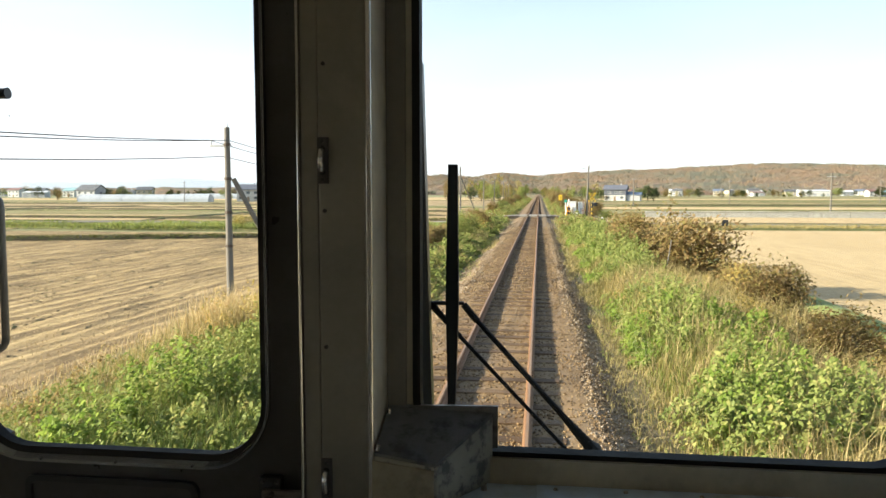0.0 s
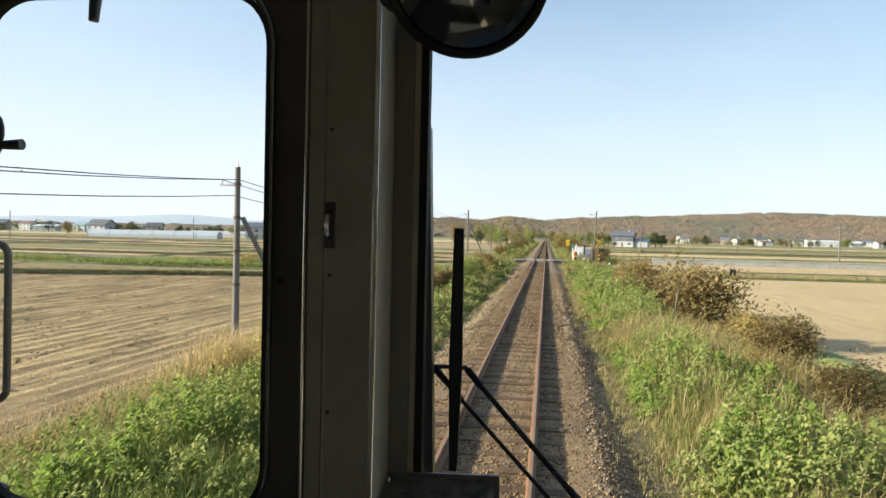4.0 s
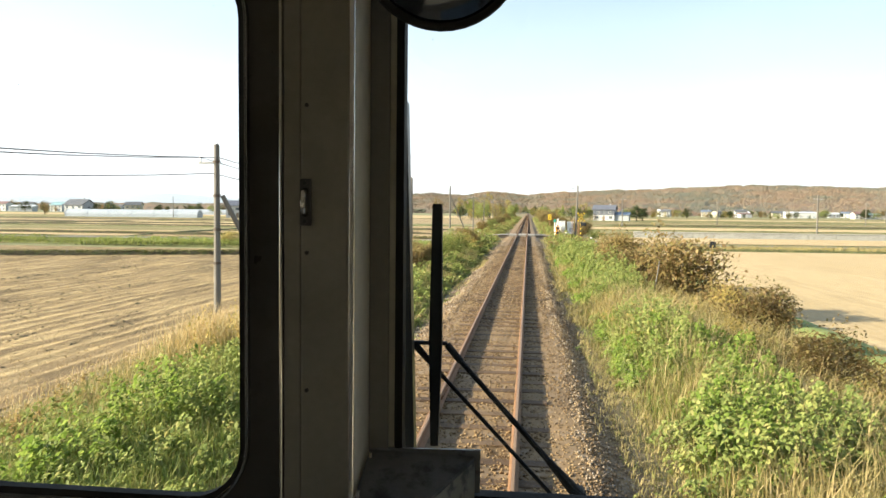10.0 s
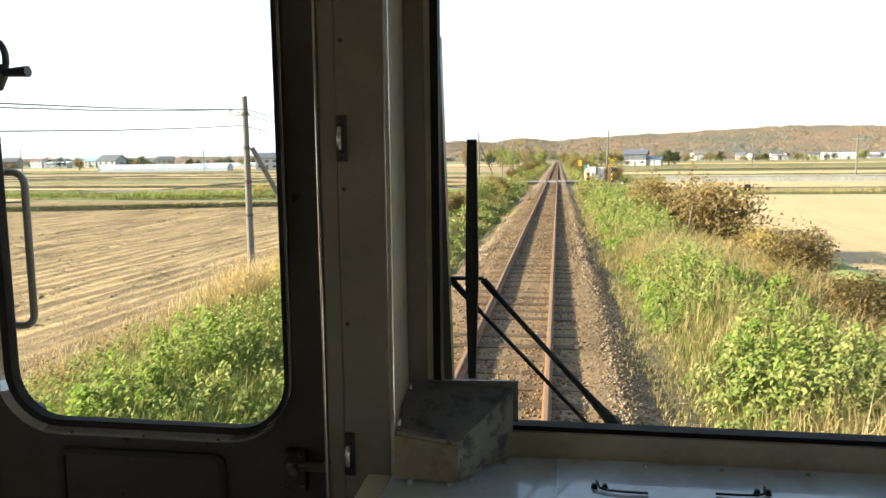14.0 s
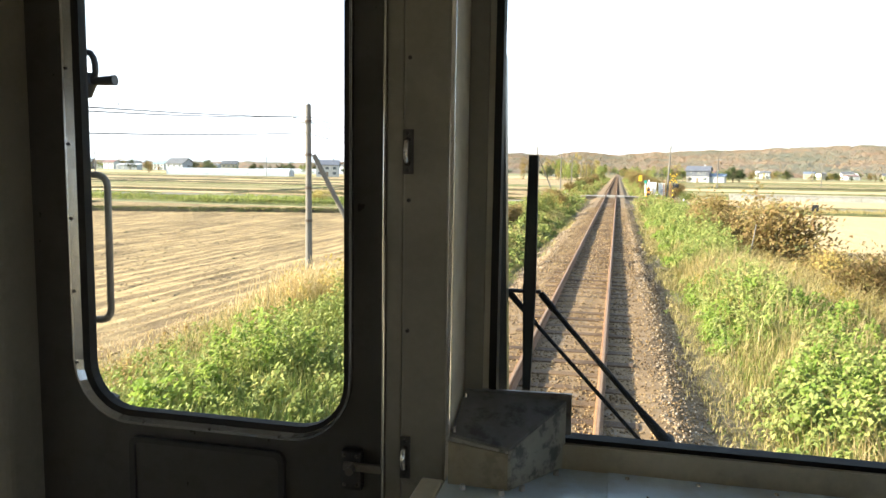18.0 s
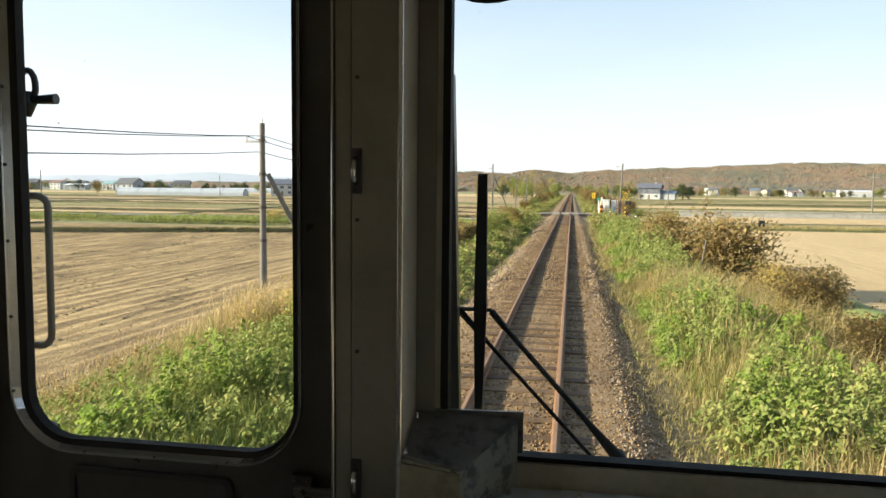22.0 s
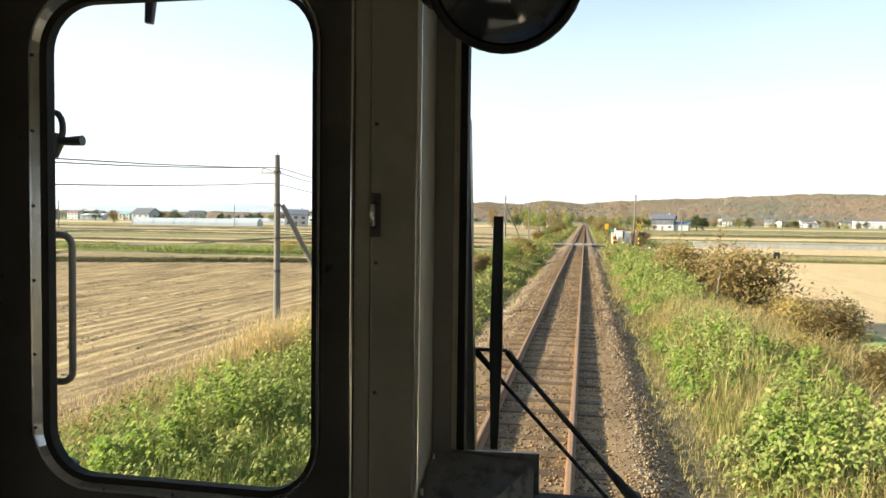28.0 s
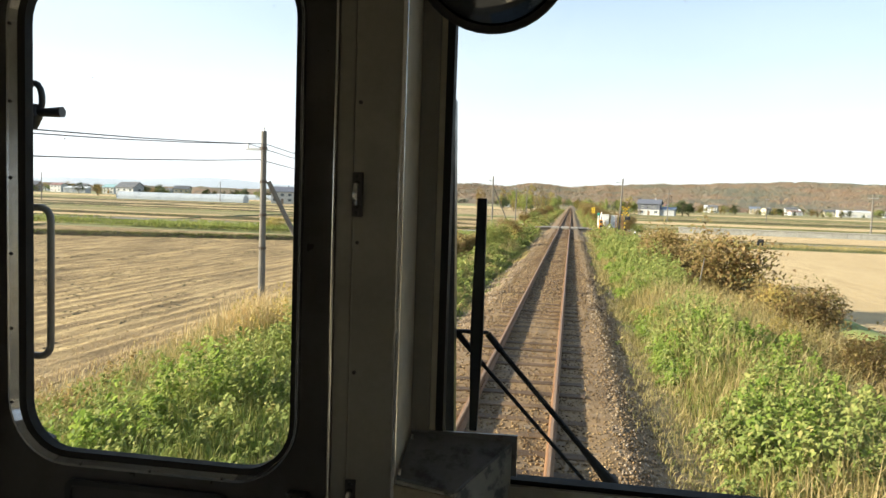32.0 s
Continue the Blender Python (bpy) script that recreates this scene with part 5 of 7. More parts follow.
bm = boxed(-0.05, 0.62, -0.18, -0.12, 1.9, 2.3, bevel=0.02)
rod(bm, (0.3, -0.4, 2.12), (0.3, -0.18, 2.1), 0.17, 0.2, 14)
b = part("signal_backboard", bm, "black", p, "black backboard with a hooded lamp")
part("lens", rod(bmesh.new(), (0.3, -0.21, 2.1), (0.3, -0.185, 2.1), 0.12, seg=14), "lamp_red", b)
# rusty frame beside it
p = post("pipe_frame", 5.9, CROSS + 3.6, 2.6, 0.045, "rust", "rusty pipe frame beside the crossing", "fence")
for z in (1.3, 2.4):
    part("cross_pipe", rod(bmesh.new(), (0, 0, z), (0.75, 0, z), 0.03), "rust", p)
part("far_leg", rod(bmesh.new(), (0.75, 0, -0.3), (0.75, 0, 2.55), 0.045), "rust", p)
# white cabinets on legs
for x, y, w, h in ((4.9, CROSS + 8.5, 0.85, 1.5), (5.95, CROSS + 8.9, 0.75, 1.55)):
    z0 = float(ground_z(np.array(x), np.array(y)))
    c = thing("relay_cabinet", (x, y, z0), "white relay cabinet on short legs beside the crossing", "cabinet")
    part("body", boxed(-w / 2, w / 2, -0.3, 0.3, 0.65, 0.65 + h, bevel=0.03), "white_paint", c)
    part("roof", boxed(-w / 2 - 0.05, w / 2 + 0.05, -0.36, 0.36, 0.66 + h, 0.72 + h, bevel=0.02), "white_paint", c)
    part("door_panel", boxed(-w / 2 + 0.06, w / 2 - 0.06, -0.325, -0.301, 0.75, 0.55 + h, bevel=0.008), "white_paint", c)
    part("cable_box", boxed(-0.12, 0.14, -0.4, -0.326, 1.0, 1.5, bevel=0.01), "steel", c)
    for lx in (-w / 2 + 0.08, w / 2 - 0.08):
        for ly in (-0.22, 0.22):
            part("leg", rod(bmesh.new(), (lx, ly, -0.2), (lx * 0.9, ly, 0.66), 0.035), "steel", c)
# small posts
p = post("marker_post", 4.0, CROSS + 8.2, 2.2, 0.07, "white_paint", "white post with a green plate on top", "post")
part("plate", boxed(-0.17, 0.17, -0.1, -0.075, 1.95, 2.3, bevel=0.01), "green_paint", p, "green plate")
post("timber_post", 4.5, CROSS + 11, 1.9, 0.08, "wood_pole", "old grey timber post beside the line", "post")
p = post("kilometre_sign", 3.6, CROSS + 17, 2.7, 0.04, "rust", "rusty post with a pale yellow plate", "sign")
b = part("plate", boxed(-0.22, 0.22, -0.07, -0.05, 2.1, 2.85, bevel=0.01), "yellow_paint", p, "pale yellow plate with dark marks")
for z in (2.25, 2.45, 2.65):
    part("mark", boxed(-0.12, 0.12, -0.076, -0.0702, z, z + 0.07), "black", b)
for x, y in ((7.6, CROSS - 3.3), (5.2, CROSS + 3.4), (-4.6, CROSS - 3.4), (-5.4, CROSS + 3.6), (9.2, CROSS - 3.2)):
    q = post("guard_post", x, y, 0.95, 0.09, "white_paint", "short white guard post with black bands", "post")
    for z in (0.25, 0.62):
        part("band", rod(bmesh.new(), (0, 0, z), (0, 0, z + 0.17), 0.108, 0.106, 12), "black", q)
q = thing("cable_marker", (-6.2, 37.0, float(ground_z(np.array(-6.2), np.array(37.0)))), "white bent cable outlet pipe beside the bank", "pipe")
part("pipe", tube(bmesh.new(), [(0, 0, -0.2), (0, 0, 0.6), (-0.05, 0, 0.72), (-0.2, 0, 0.8), (-0.45, 0, 0.8)], 0.1, 10), "white_paint", q, smooth=True)
# old thin post among the weeds
p = post("boundary_post", 8.6, 33, 2.6, 0.035, "rust", "thin rusty boundary post with a small dark plate", "post")
part("plate", boxed(-0.13, 0.13, -0.055, -0.036, 2.35, 2.62, bevel=0.006), "black", p, "small dark plate")
post("boundary_post", 4.9, 26, 1.7, 0.022, "pole", "thin leaning grey boundary post among weeds", "post", (0.3, 0.1))


# ---- pole line ----
def line_pole(x, y, h, strut, arm=1):
    z = FIELD + 0.0
    p = thing("utility_pole", (x, y, z), "slim grey utility pole in the stubble beside the line", "pole", "lineside poles")
    part("shaft", rod(bmesh.new(), (0, 0, -0.5), (0, 0, h), 0.115, 0.08, 12), "pole", p)
    a = part("bracket", boxed(-0.55, 0.12, -0.04, 0.04, h - 0.58, h - 0.51), "steel", p)
    for k in (-0.5, 0.05):
        part("insulator", rod(bmesh.new(), (k, 0, h - 0.51), (k, 0, h - 0.35), 0.035, 0.025, 8), "white_paint", a)
    part("top_pin", rod(bmesh.new(), (0, 0, h), (0, 0, h + 0.15), 0.03, 0.02, 8), "steel", p)
    for k in range(4):
        part("band", rod(bmesh.new(), (0, 0, 2.2 + 1.0 * k), (0, 0, 2.28 + 1.0 * k), 0.118 - 0.004 * k, seg=12), "wood_pole", p)
    if strut:
        part("strut", rod(bmesh.new(), (strut, 1.2, -0.4), (0.16, 0.02, h - 1.5), 0.09, 0.07, 10), "pole", p, "slanting strut")
    return p


pole_rows = [(-8.6, -19, 5.8, 0), (-8.5, 21.0, 5.75, 2.2), (-8.4, 57, 6.4, 0), (-9.2, 93, 7.0, 2.6), (-9.0, 130, 6.8, 0), (-9.4, 168, 6.8, 0), (-9.2, 206, 6.8, 2.2), (-9.4, 246, 6.8, 0), (-9.2, 290, 6.8, 0)]
for row in pole_rows:
    line_pole(*row)
for dx, dz, sag in ((0.05, -0.38, 0.72), (-0.5, -0.38, 0.78), (-0.12, -0.85, 0.7)):
    bm = bmesh.new()
    for (xa, ya, ha, _), (xb, yb, hb, _) in zip(pole_rows, pole_rows[1:]):
        pts = []
        for k in range(13):
            u = k / 12
            pts.append((xa + (xb - xa) * u + dx, ya + (yb - ya) * u, FIELD + ha + (hb - ha) * u + dz - sag * 4 * u * (1 - u)))
        tube(bm, pts, 0.012, 5)
    tagged(part("overhead_wire", bm, "wire"), "thin dark overhead wire sagging between poles", "cable", "lineside wires")
for x, y, h in ((48, 128, 7.0), (26, 205, 8), (62, 250, 8), (110, 255, 8), (150, 330, 8), (90, 380, 8), (34, 420, 9), (-60, 300, 8), (-130, 260, 8), (-150, 190, 8), (-14, 470, 8), (12, 520, 8)):
    p = thing("far_pole", (x, y, FIELD), "pale concrete power pole standing in the fields", "pole", "field poles")
    part("shaft", rod(bmesh.new(), (0, 0, -0.5), (0, 0, h), 0.16, 0.11, 8), "pole", p)
    part("crossarm", boxed(-0.8, 0.8, -0.05, 0.05, h - 0.7, h - 0.6), "steel", p)


# ---- village, greenhouses, woods and hills ----
def house(x, y, w, d, h, wall, roof, label, turn=0, rise=1.6, storeys=2, annex=None, cols=3):
    """A farmhouse: walls, gabled roof with eaves, framed windows, door and chimney."""
    o = thing("house", (x, y, FIELD), label, "house", "village houses")
    o.rotation_euler = (0, 0, radians(turn))
    part("wall", boxed(-w / 2, w / 2, -d / 2, d / 2, -0.3, h), wall, o)
    bm = bmesh.new()
    e = 0.55
    prof = [(-d / 2 - e, h - 0.12), (0, h + rise), (d / 2 + e, h - 0.12), (d / 2 + e, h + 0.1), (0, h + rise + 0.24), (-d / 2 - e, h + 0.1)]
    a = [bm.verts.new((-w / 2 - e, py, pz)) for py, pz in prof]
    b = [bm.verts.new((w / 2 + e, py, pz)) for py, pz in prof]
    for k in range(6):
        bm.faces.new((a[k], a[(k + 1) % 6], b[(k + 1) % 6], b[k]))
    for quad in ((0, 1, 4, 5), (1, 2, 3, 4)):
        bm.faces.new([a[k] for k in quad])
        bm.faces.new([b[k] for k in quad])
    r = part("roof", bm, roof, o)
    for sx in (-1, 1):
        bm = bmesh.new()
        v = [bm.verts.new((sx * w / 2, py, pz)) for py, pz in ((-d / 2, h - 0.02), (d / 2, h - 0.02), (0, h + rise - 0.02))]
        u = [bm.verts.new((sx * (w / 2 - 0.15), py, pz)) for py, pz in ((-d / 2, h - 0.02), (d / 2, h - 0.02), (0, h + rise - 0.02))]
        bm.faces.new(v)
        bm.faces.new(u[::-1])
        for k in range(3):
            bm.faces.new((v[k], v[(k + 1) % 3], u[(k + 1) % 3], u[k]))
        part("gable", bm, wall, o)
    part("chimney", boxed(w * 0.22, w * 0.22 + 0.5, -0.25, 0.25, h + rise * 0.4, h + rise + 0.8), "wall_grey", r)
    for s in range(storeys):
        for c in range(cols):
            px = -w / 2 + w * (c + 0.5) / cols
            z = 0.9 + s * (h - 0.6) / max(storeys, 1)
            if s == 0 and c == 1:
                part("door", boxed(px - 0.5, px + 0.5, -d / 2 - 0.06, -d / 2 - 0.003, 0.0, 2.0), "wall_brown", o)
                continue
            f = part("window", boxed(px - 0.8, px + 0.8, -d / 2 - 0.05, -d / 2 - 0.003, z, z + 1.2), "wall_white", o)
            part("pane", boxed(px - 0.7, px + 0.7, -d / 2 - 0.06, -d / 2 - 0.052, z + 0.1, z + 1.1), "pane_dark", f)
        for sx in (-1, 1):
            z = 0.9 + s * (h - 0.6) / max(storeys, 1)
            f = part("window", boxed(*sorted((sx * (w / 2 + 0.003), sx * (w / 2 + 0.05))), -0.8, 0.8, z, z + 1.1), "wall_grey", o)
            part("pane", boxed(*sorted((sx * (w / 2 + 0.052), sx * (w / 2 + 0.06))), -0.7, 0.7, z + 0.1, z + 1.0), "pane_dark", f)
    if annex:
        part("annex", boxed(w / 2 + 0.02, w / 2 + 6, -d / 2 + 1, d / 2 - 1, -0.3, 2.6), "wall_grey", o)
        bm = prism(bmesh.new(), [(w / 2 + 0.02, -d / 2 + 0.6), (w / 2 + 6.4, -d / 2 + 0.6), (w / 2 + 6.4, d / 2 - 0.6), (w / 2 + 0.02, d / 2 - 0.6)], 2.62, [2.75, 2.75, 3.9, 3.9])
        part("annex_roof", bm, annex, o)
    return o


def shed(x, y, w, d, h, wall, roof, label, turn=0):
    o = thing("shed", (x, y, FIELD), label, "building", "village sheds")
    o.rotation_euler = (0, 0, radians(turn))
    part("wall", boxed(-w / 2, w / 2, -d / 2, d / 2, -0.3, h), wall, o)
    bm = prism(bmesh.new(), [(-w / 2 - 0.3, -d / 2 - 0.4), (w / 2 + 0.3, -d / 2 - 0.4), (w / 2 + 0.3, d / 2 + 0.4), (-w / 2 - 0.3, d / 2 + 0.4)], h + 0.01, [h + 0.15, h + 0.15, h + 1.3, h + 1.3])
    part("roof", bm, roof, o)
    n = max(2, int(w / 5))
    for k in range(n):
        px = -w / 2 + w * (k + 0.5) / n
        part("shutter", boxed(px - 1.4, px + 1.4, -d / 2 - 0.06, -d / 2 - 0.003, 0, min(h - 0.5, 2.6)), "wall_grey" if wall != "wall_grey" else "wall_white", o)
    return o


def greenhouse(x, y, length, turn):
    g = thing("greenhouse", (x, y, FIELD), "long tunnel greenhouse under pale vinyl", "greenhouse", "greenhouses")
    g.rotation_euler = (0, 0, radians(turn))
    bm = bmesh.new()
    rows = []
    for k in range(13):
        px = -length / 2 + length * k / 12
        rows.append([bm.verts.new((px, 3.0 * math.cos(a), 0.5 + 2.4 * math.sin(a) if 0 < j < 10 else 0.0)) for j, a in ((j, math.pi * j / 10) for j in range(11))])
    for a, b in zip(rows, rows[1:]):
        for j in range(10):
            bm.faces.new((a[j], a[j + 1], b[j + 1], b[j]))
    bm.faces.new(rows[0])
    bm.faces.new(rows[-1][::-1])
    part("cover", bm, "vinyl", g, smooth=False)
    for k in range(0, 13, 2):
        px = -length / 2 + length * k / 12
        part("hoop", tube(bmesh.new(), [(px, 3.04 * math.cos(a), 0.5 + 2.44 * math.sin(a)) for a in (math.pi * j / 10 for j in range(11))], 0.05, 5), "steel", g)
    return g


house(128, 708, 8, 7, 4.8, "wall_white", "roof_dark", "two-storey house with dark upper walls and white gable", -20)
house(172, 697, 8, 7, 4.6, "wall_cream", "roof_dark", "pale cream two-storey house with a low dark roof", 30, rise=1.2)
house(229, 713, 10, 7, 4.4, "wall_cream", "roof_dark", "cream house with a wide dark metal roof", -10)
house(211, 765, 9, 8, 5.0, "wall_white", "roof_red", "white village house with a red metal roof", 15)
house(174, 751, 9, 8, 5.0, "wall_cream", "roof_blue", "cream village house with a blue metal roof", -15)
house(140, 793, 10, 8, 5.2, "wall_white", "roof_white", "white village house with a pale roof", 5)
house(283, 793, 10, 8, 5.4, "wall_white", "roof_dark", "white village house with a dark roof", -8)
house(332, 718, 9, 8, 5.0, "wall_cream", "roof_teal", "cream village house with a teal roof", 20)
house(109, 887, 10, 8, 5.0, "wall_white", "roof_dark", "white village house with a dark roof", 25)
house(359, 887, 10, 8, 5.0, "wall_white", "roof_blue", "white village house with a blue roof", -20)
shed(242, 692, 26, 10, 4.6, "wall_white", "roof_white", "long white workshop building with shutters", -6)
shed(302, 680, 22, 10, 3.6, "wall_grey", "roof_teal", "grey machine shed with a pale blue roof", -6)
shed(370, 702, 34, 12, 4.0, "wall_white", "roof_white", "low white storage hall", -4)
shed(435, 624, 30, 12, 3.6, "wall_white", "roof_white", "low white storage hall", -4)
shed(197, 702, 10, 8, 3.2, "wall_white", "roof_red", "small white shed with a red roof", 4)
shed(-45, 559, 9, 7, 3.0, "wall_grey", "roof_dark", "small dark farm shed beside the line", 12)
house(-387, 480, 10, 8, 5.0, "wall_brown", "roof_dark", "brown farmhouse with a steep dark roof", 10, rise=2.6)
house(-339, 503, 10, 8, 4.8, "wall_white", "roof_teal", "white farmhouse with a teal metal roof", -8, rise=2.0)
house(-289, 516, 11, 8, 5.2, "wall_cream", "roof_dark", "cream farmhouse with a large dark hipped roof", 14, rise=2.4)
house(-223, 559, 10, 8, 5.0, "wall_white", "roof_dark", "white farmhouse with a dark roof", -12)
house(-164, 614, 9, 7, 4.6, "wall_white", "roof_blue", "white farmhouse with a blue roof", 22)
house(-391, 540, 9, 8, 5.0, "wall_white", "roof_dark", "white farmhouse with a dark roof", 4)
house(-279, 726, 10, 8, 5.0, "wall_cream", "roof_dark", "cream farmhouse with a dark roof", 16)
shed(-354, 484, 16, 8, 3.4, "wall_white", "roof_white", "low white farm store building", 8)
shed(-186, 559, 18, 9, 3.6, "wall_grey", "roof_blue", "blue-roofed farm store building", -10)
shed(-130, 670, 16, 8, 3.4, "wall_white", "roof_dark", "white farm store with a dark roof", 10)
house(-118, 292, 9, 8, 4.8, "wall_white", "roof_slate", "white farmhouse with a slate roof behind garden trees", 18, rise=2.0)
house(-214, 333, 11, 8, 4.6, "wall_grey", "roof_dark", "grey farmhouse with a wide dark roof", -12, rise=2.6)
shed(-92, 284, 16, 8, 3.4, "wall_grey", "roof_slate", "low grey farm store with a slate roof", 6)
lone = house(34, 330, 9, 7.5, 4.9, "wall_white", "roof_slate", "white farmhouse with slate-blue upper walls and roof and a blue annex", -14, annex="roof_blue", rise=1.8)
part("upper_cladding", boxed(-4.56, 4.56, -3.81, 3.81, 2.5, 4.86), "roof_slate", lone, "slate-blue upper cladding")
for k in (-2.4, 0.4, 2.6):
    f = part("window", boxed(k - 0.6, k + 0.6, -3.86, -3.812, 3.2, 4.2), "wall_white", lone)
    part("pane", boxed(k - 0.5, k + 0.5, -3.87, -3.862, 3.3, 4.1), "pane_dark", f)
for x, y, l, t in ((148, 252, 46, -4), (151, 261, 46, -4), (-170, 400, 70, 6), (-172, 409, 70, 6), (-152, 272, 52, 4), (-80, 350, 40, 5)):
    greenhouse(x, y, l, t)


def crown_points(n, radius, height, clumps, base):
    """Places of leaves in uneven clumps round a crown."""
    c = rng.normal(0, 1, (clumps, 3))
    c = unit(c) * rng.uniform(0.35, 0.95, (clumps, 1)) * [radius, radius, height / 2] + [0, 0, base + height / 2]
    k = rng.integers(0, clumps, n)
    q = unit(rng.normal(0, 1, (n, 3))) * rng.uniform(0.3, 1.0, (n, 1)) * radius * 0.42
    return c[k] + q * [1, 1, 0.8]


def tree(x, y, h, spread, material, label, base=FIELD, leaves=700, size=0.46, name="tree", category="tree", group="trees", trunk=0.02, clumps=30):
    t = thing(name, (x, y, base), label, category, group)
    bm = rod(bmesh.new(), (0, 0, -0.3), (0.04 * h, 0, h * 0.75), 0.028 * h, 0.008 * h, 8)
    for k in range(6):
        a, z = rng.uniform(0, 6.28), h * rng.uniform(trunk, 0.65)
        r = spread * rng.uniform(0.5, 0.85)
        rod(bm, (0.03 * h * z / h, 0, z), (r * math.cos(a), r * math.sin(a), z + h * rng.uniform(0.1, 0.25)), 0.012 * h, 0.004 * h, 6)
    part("trunk", bm, "bark", t)
    v, f = leaves_at(crown_points(leaves, spread, h * (1 - trunk), clumps, h * trunk), size)
    ob = sheet("crown", v, f, material, t)
    return t


TREES = [("leaf_dark", "dark green garden tree beside a house"), ("leaf_brown", "russet autumn tree beside a house"), ("leaf_yellow", "yellow autumn tree beside a house"), ("leaf_green", "green leafy tree beside the fields")]
protos = [tree(20 + 3 * k, 342 + 2 * k, 6.5 + k % 3, 2.6 + 0.3 * (k % 2), m, lab) for k, (m, lab) in enumerate(TREES)]
spots = [(86, 596, 0, 1.4), (92, 602, 0, 1.2), (82, 532, 0, 0.6), (110, 527, 0, 0.5), (105, 552, 1, 0.8), (150, 535, 0, 0.6), (192, 531, 0, 0.5), (141, 555, 2, 0.7), (154, 759, 1, 1.0), (188, 769, 2, 0.9), (225, 750, 0, 1.0),
         (262, 754, 1, 1.1), (310, 750, 3, 1.0), (344, 741, 0, 0.9), (384, 750, 1, 1.2), (124, 825, 0, 1.1), (93, 806, 3, 1.0), (-366, 491, 0, 1.0), (-358, 499, 0, 0.8), (-319, 503, 3, 1.0), (-315, 493, 0, 1.1),
         (-269, 516, 0, 1.0), (-411, 503, 1, 1.0), (-206, 555, 0, 1.0), (-184, 604, 3, 1.0), (-150, 628, 0, 1.2), (-243, 581, 0, 1.1), (-375, 536, 0, 1.2), (-412, 525, 3, 1.1), (-311, 728, 0, 1.3), (-113, 698, 0, 1.0),
         (-169, 769, 3, 1.2), (-450, 618, 0, 1.4), (-56, 573, 0, 0.9), (-32, 581, 3, 0.8)]
for x, y, k, s in spots:
    c = copy_thing(protos[k], pose(x, y, FIELD, 0, 0, rng.uniform(0, 360)))
    c.scale = (s, s, s)
for k in range(46):
    side = -1 if k % 2 else 1
    y = rng.uniform(260, 760)
    c = copy_thing(protos[(3, 2, 1, 3, 0)[k % 5]], pose(side * rng.uniform(7, 26) - 4, y, FIELD, 0, 0, rng.uniform(0, 360)))
    s = rng.uniform(0.5, 1.0)
    c.scale = (s, s, s * rng.uniform(0.8, 1.3))

for hx0, hy0 in ((63, 604), (97, 540), (132, 532), (174, 544), (210, 759), (173, 746), (138, 787), (282, 787), (330, 713), (-390, 484), (-342, 507), (-291, 520), (-225, 563), (-165, 618), (-394, 544)):
    for k in range(7):
        c = copy_thing(protos[int(rng.integers(0, 4))], pose(hx0 + rng.uniform(-11, 11), hy0 - rng.uniform(5.5, 9), FIELD, 0, 0, rng.uniform(0, 360)))
        s = rng.uniform(0.3, 0.75)
        c.scale = (s * 1.2, s * 1.2, s)
for x, y, k, s in ((-108, 288, 0, 0.9), (-104, 292, 0, 1.1), (-127, 290, 3, 0.8), (-202, 328, 0, 0.9), (-198, 332, 0, 1.1), (-228, 327, 1, 0.9), (-148, 290, 0, 0.7), (-92, 300, 3, 0.8), (-86, 304, 0, 0.6), (48, 333, 0, 1.15), (51, 336, 0, 0.9), (45, 338, 3, 0.9), (26, 330, 3, 0.4), (29, 327, 1, 0.4)):
    c = copy_thing(protos[k], pose(x, y, FIELD, 0, 0, rng.uniform(0, 360)))
    c.scale = (s * 1.2, s * 1.2, s)
for k in range(26):
    c = copy_thing(protos[(3, 2, 3, 1, 3)[k % 5]], pose(-rng.uniform(7, 46), rng.uniform(330, 560), FIELD, 0, 0, rng.uniform(0, 360)))
    s = rng.uniform(0.8, 1.5)
    c.scale = (s * 0.75, s * 0.75, s * 1.15)
for k in range(16):
    c = copy_thing(protos[(3, 1, 0, 3)[k % 4]], pose(-24 + 3.2 * k + rng.normal(0, 1), rng.uniform(660, 900), FIELD, 0, 0, rng.uniform(0, 360)))
    s = rng.uniform(0.9, 1.5)
    c.scale = (s, s, s)
# wooded hills across the view, and a pale ridge far beyond with haze in its colour
SKY_LINE = [(-60, 8), (-34, 9.4), (-24, 12.1), (-16, 21.4), (-10, 37.5), (-7, 41.5), (-5, 37.5), (-2.6, 46.9), (0.2, 39.5), (2.5, 46.9), (6, 50.9), (10, 54.9), (14, 61), (18, 63), (20.5, 59), (24, 56.3), (30, 59), (40, 45.6), (60, 32.2)]


def hill_top(bearing):
    return np.interp(bearing, [b for b, _ in SKY_LINE], [h for _, h in SKY_LINE]) + 0.9 * np.sin(bearing * 1.3) + 0.6 * np.sin(bearing * 3.1)


def hill_z(bearing, d):
    return FIELD + (hill_top(bearing) + 1) * np.clip((d - 965) / 750, 0, 1) ** 1.2


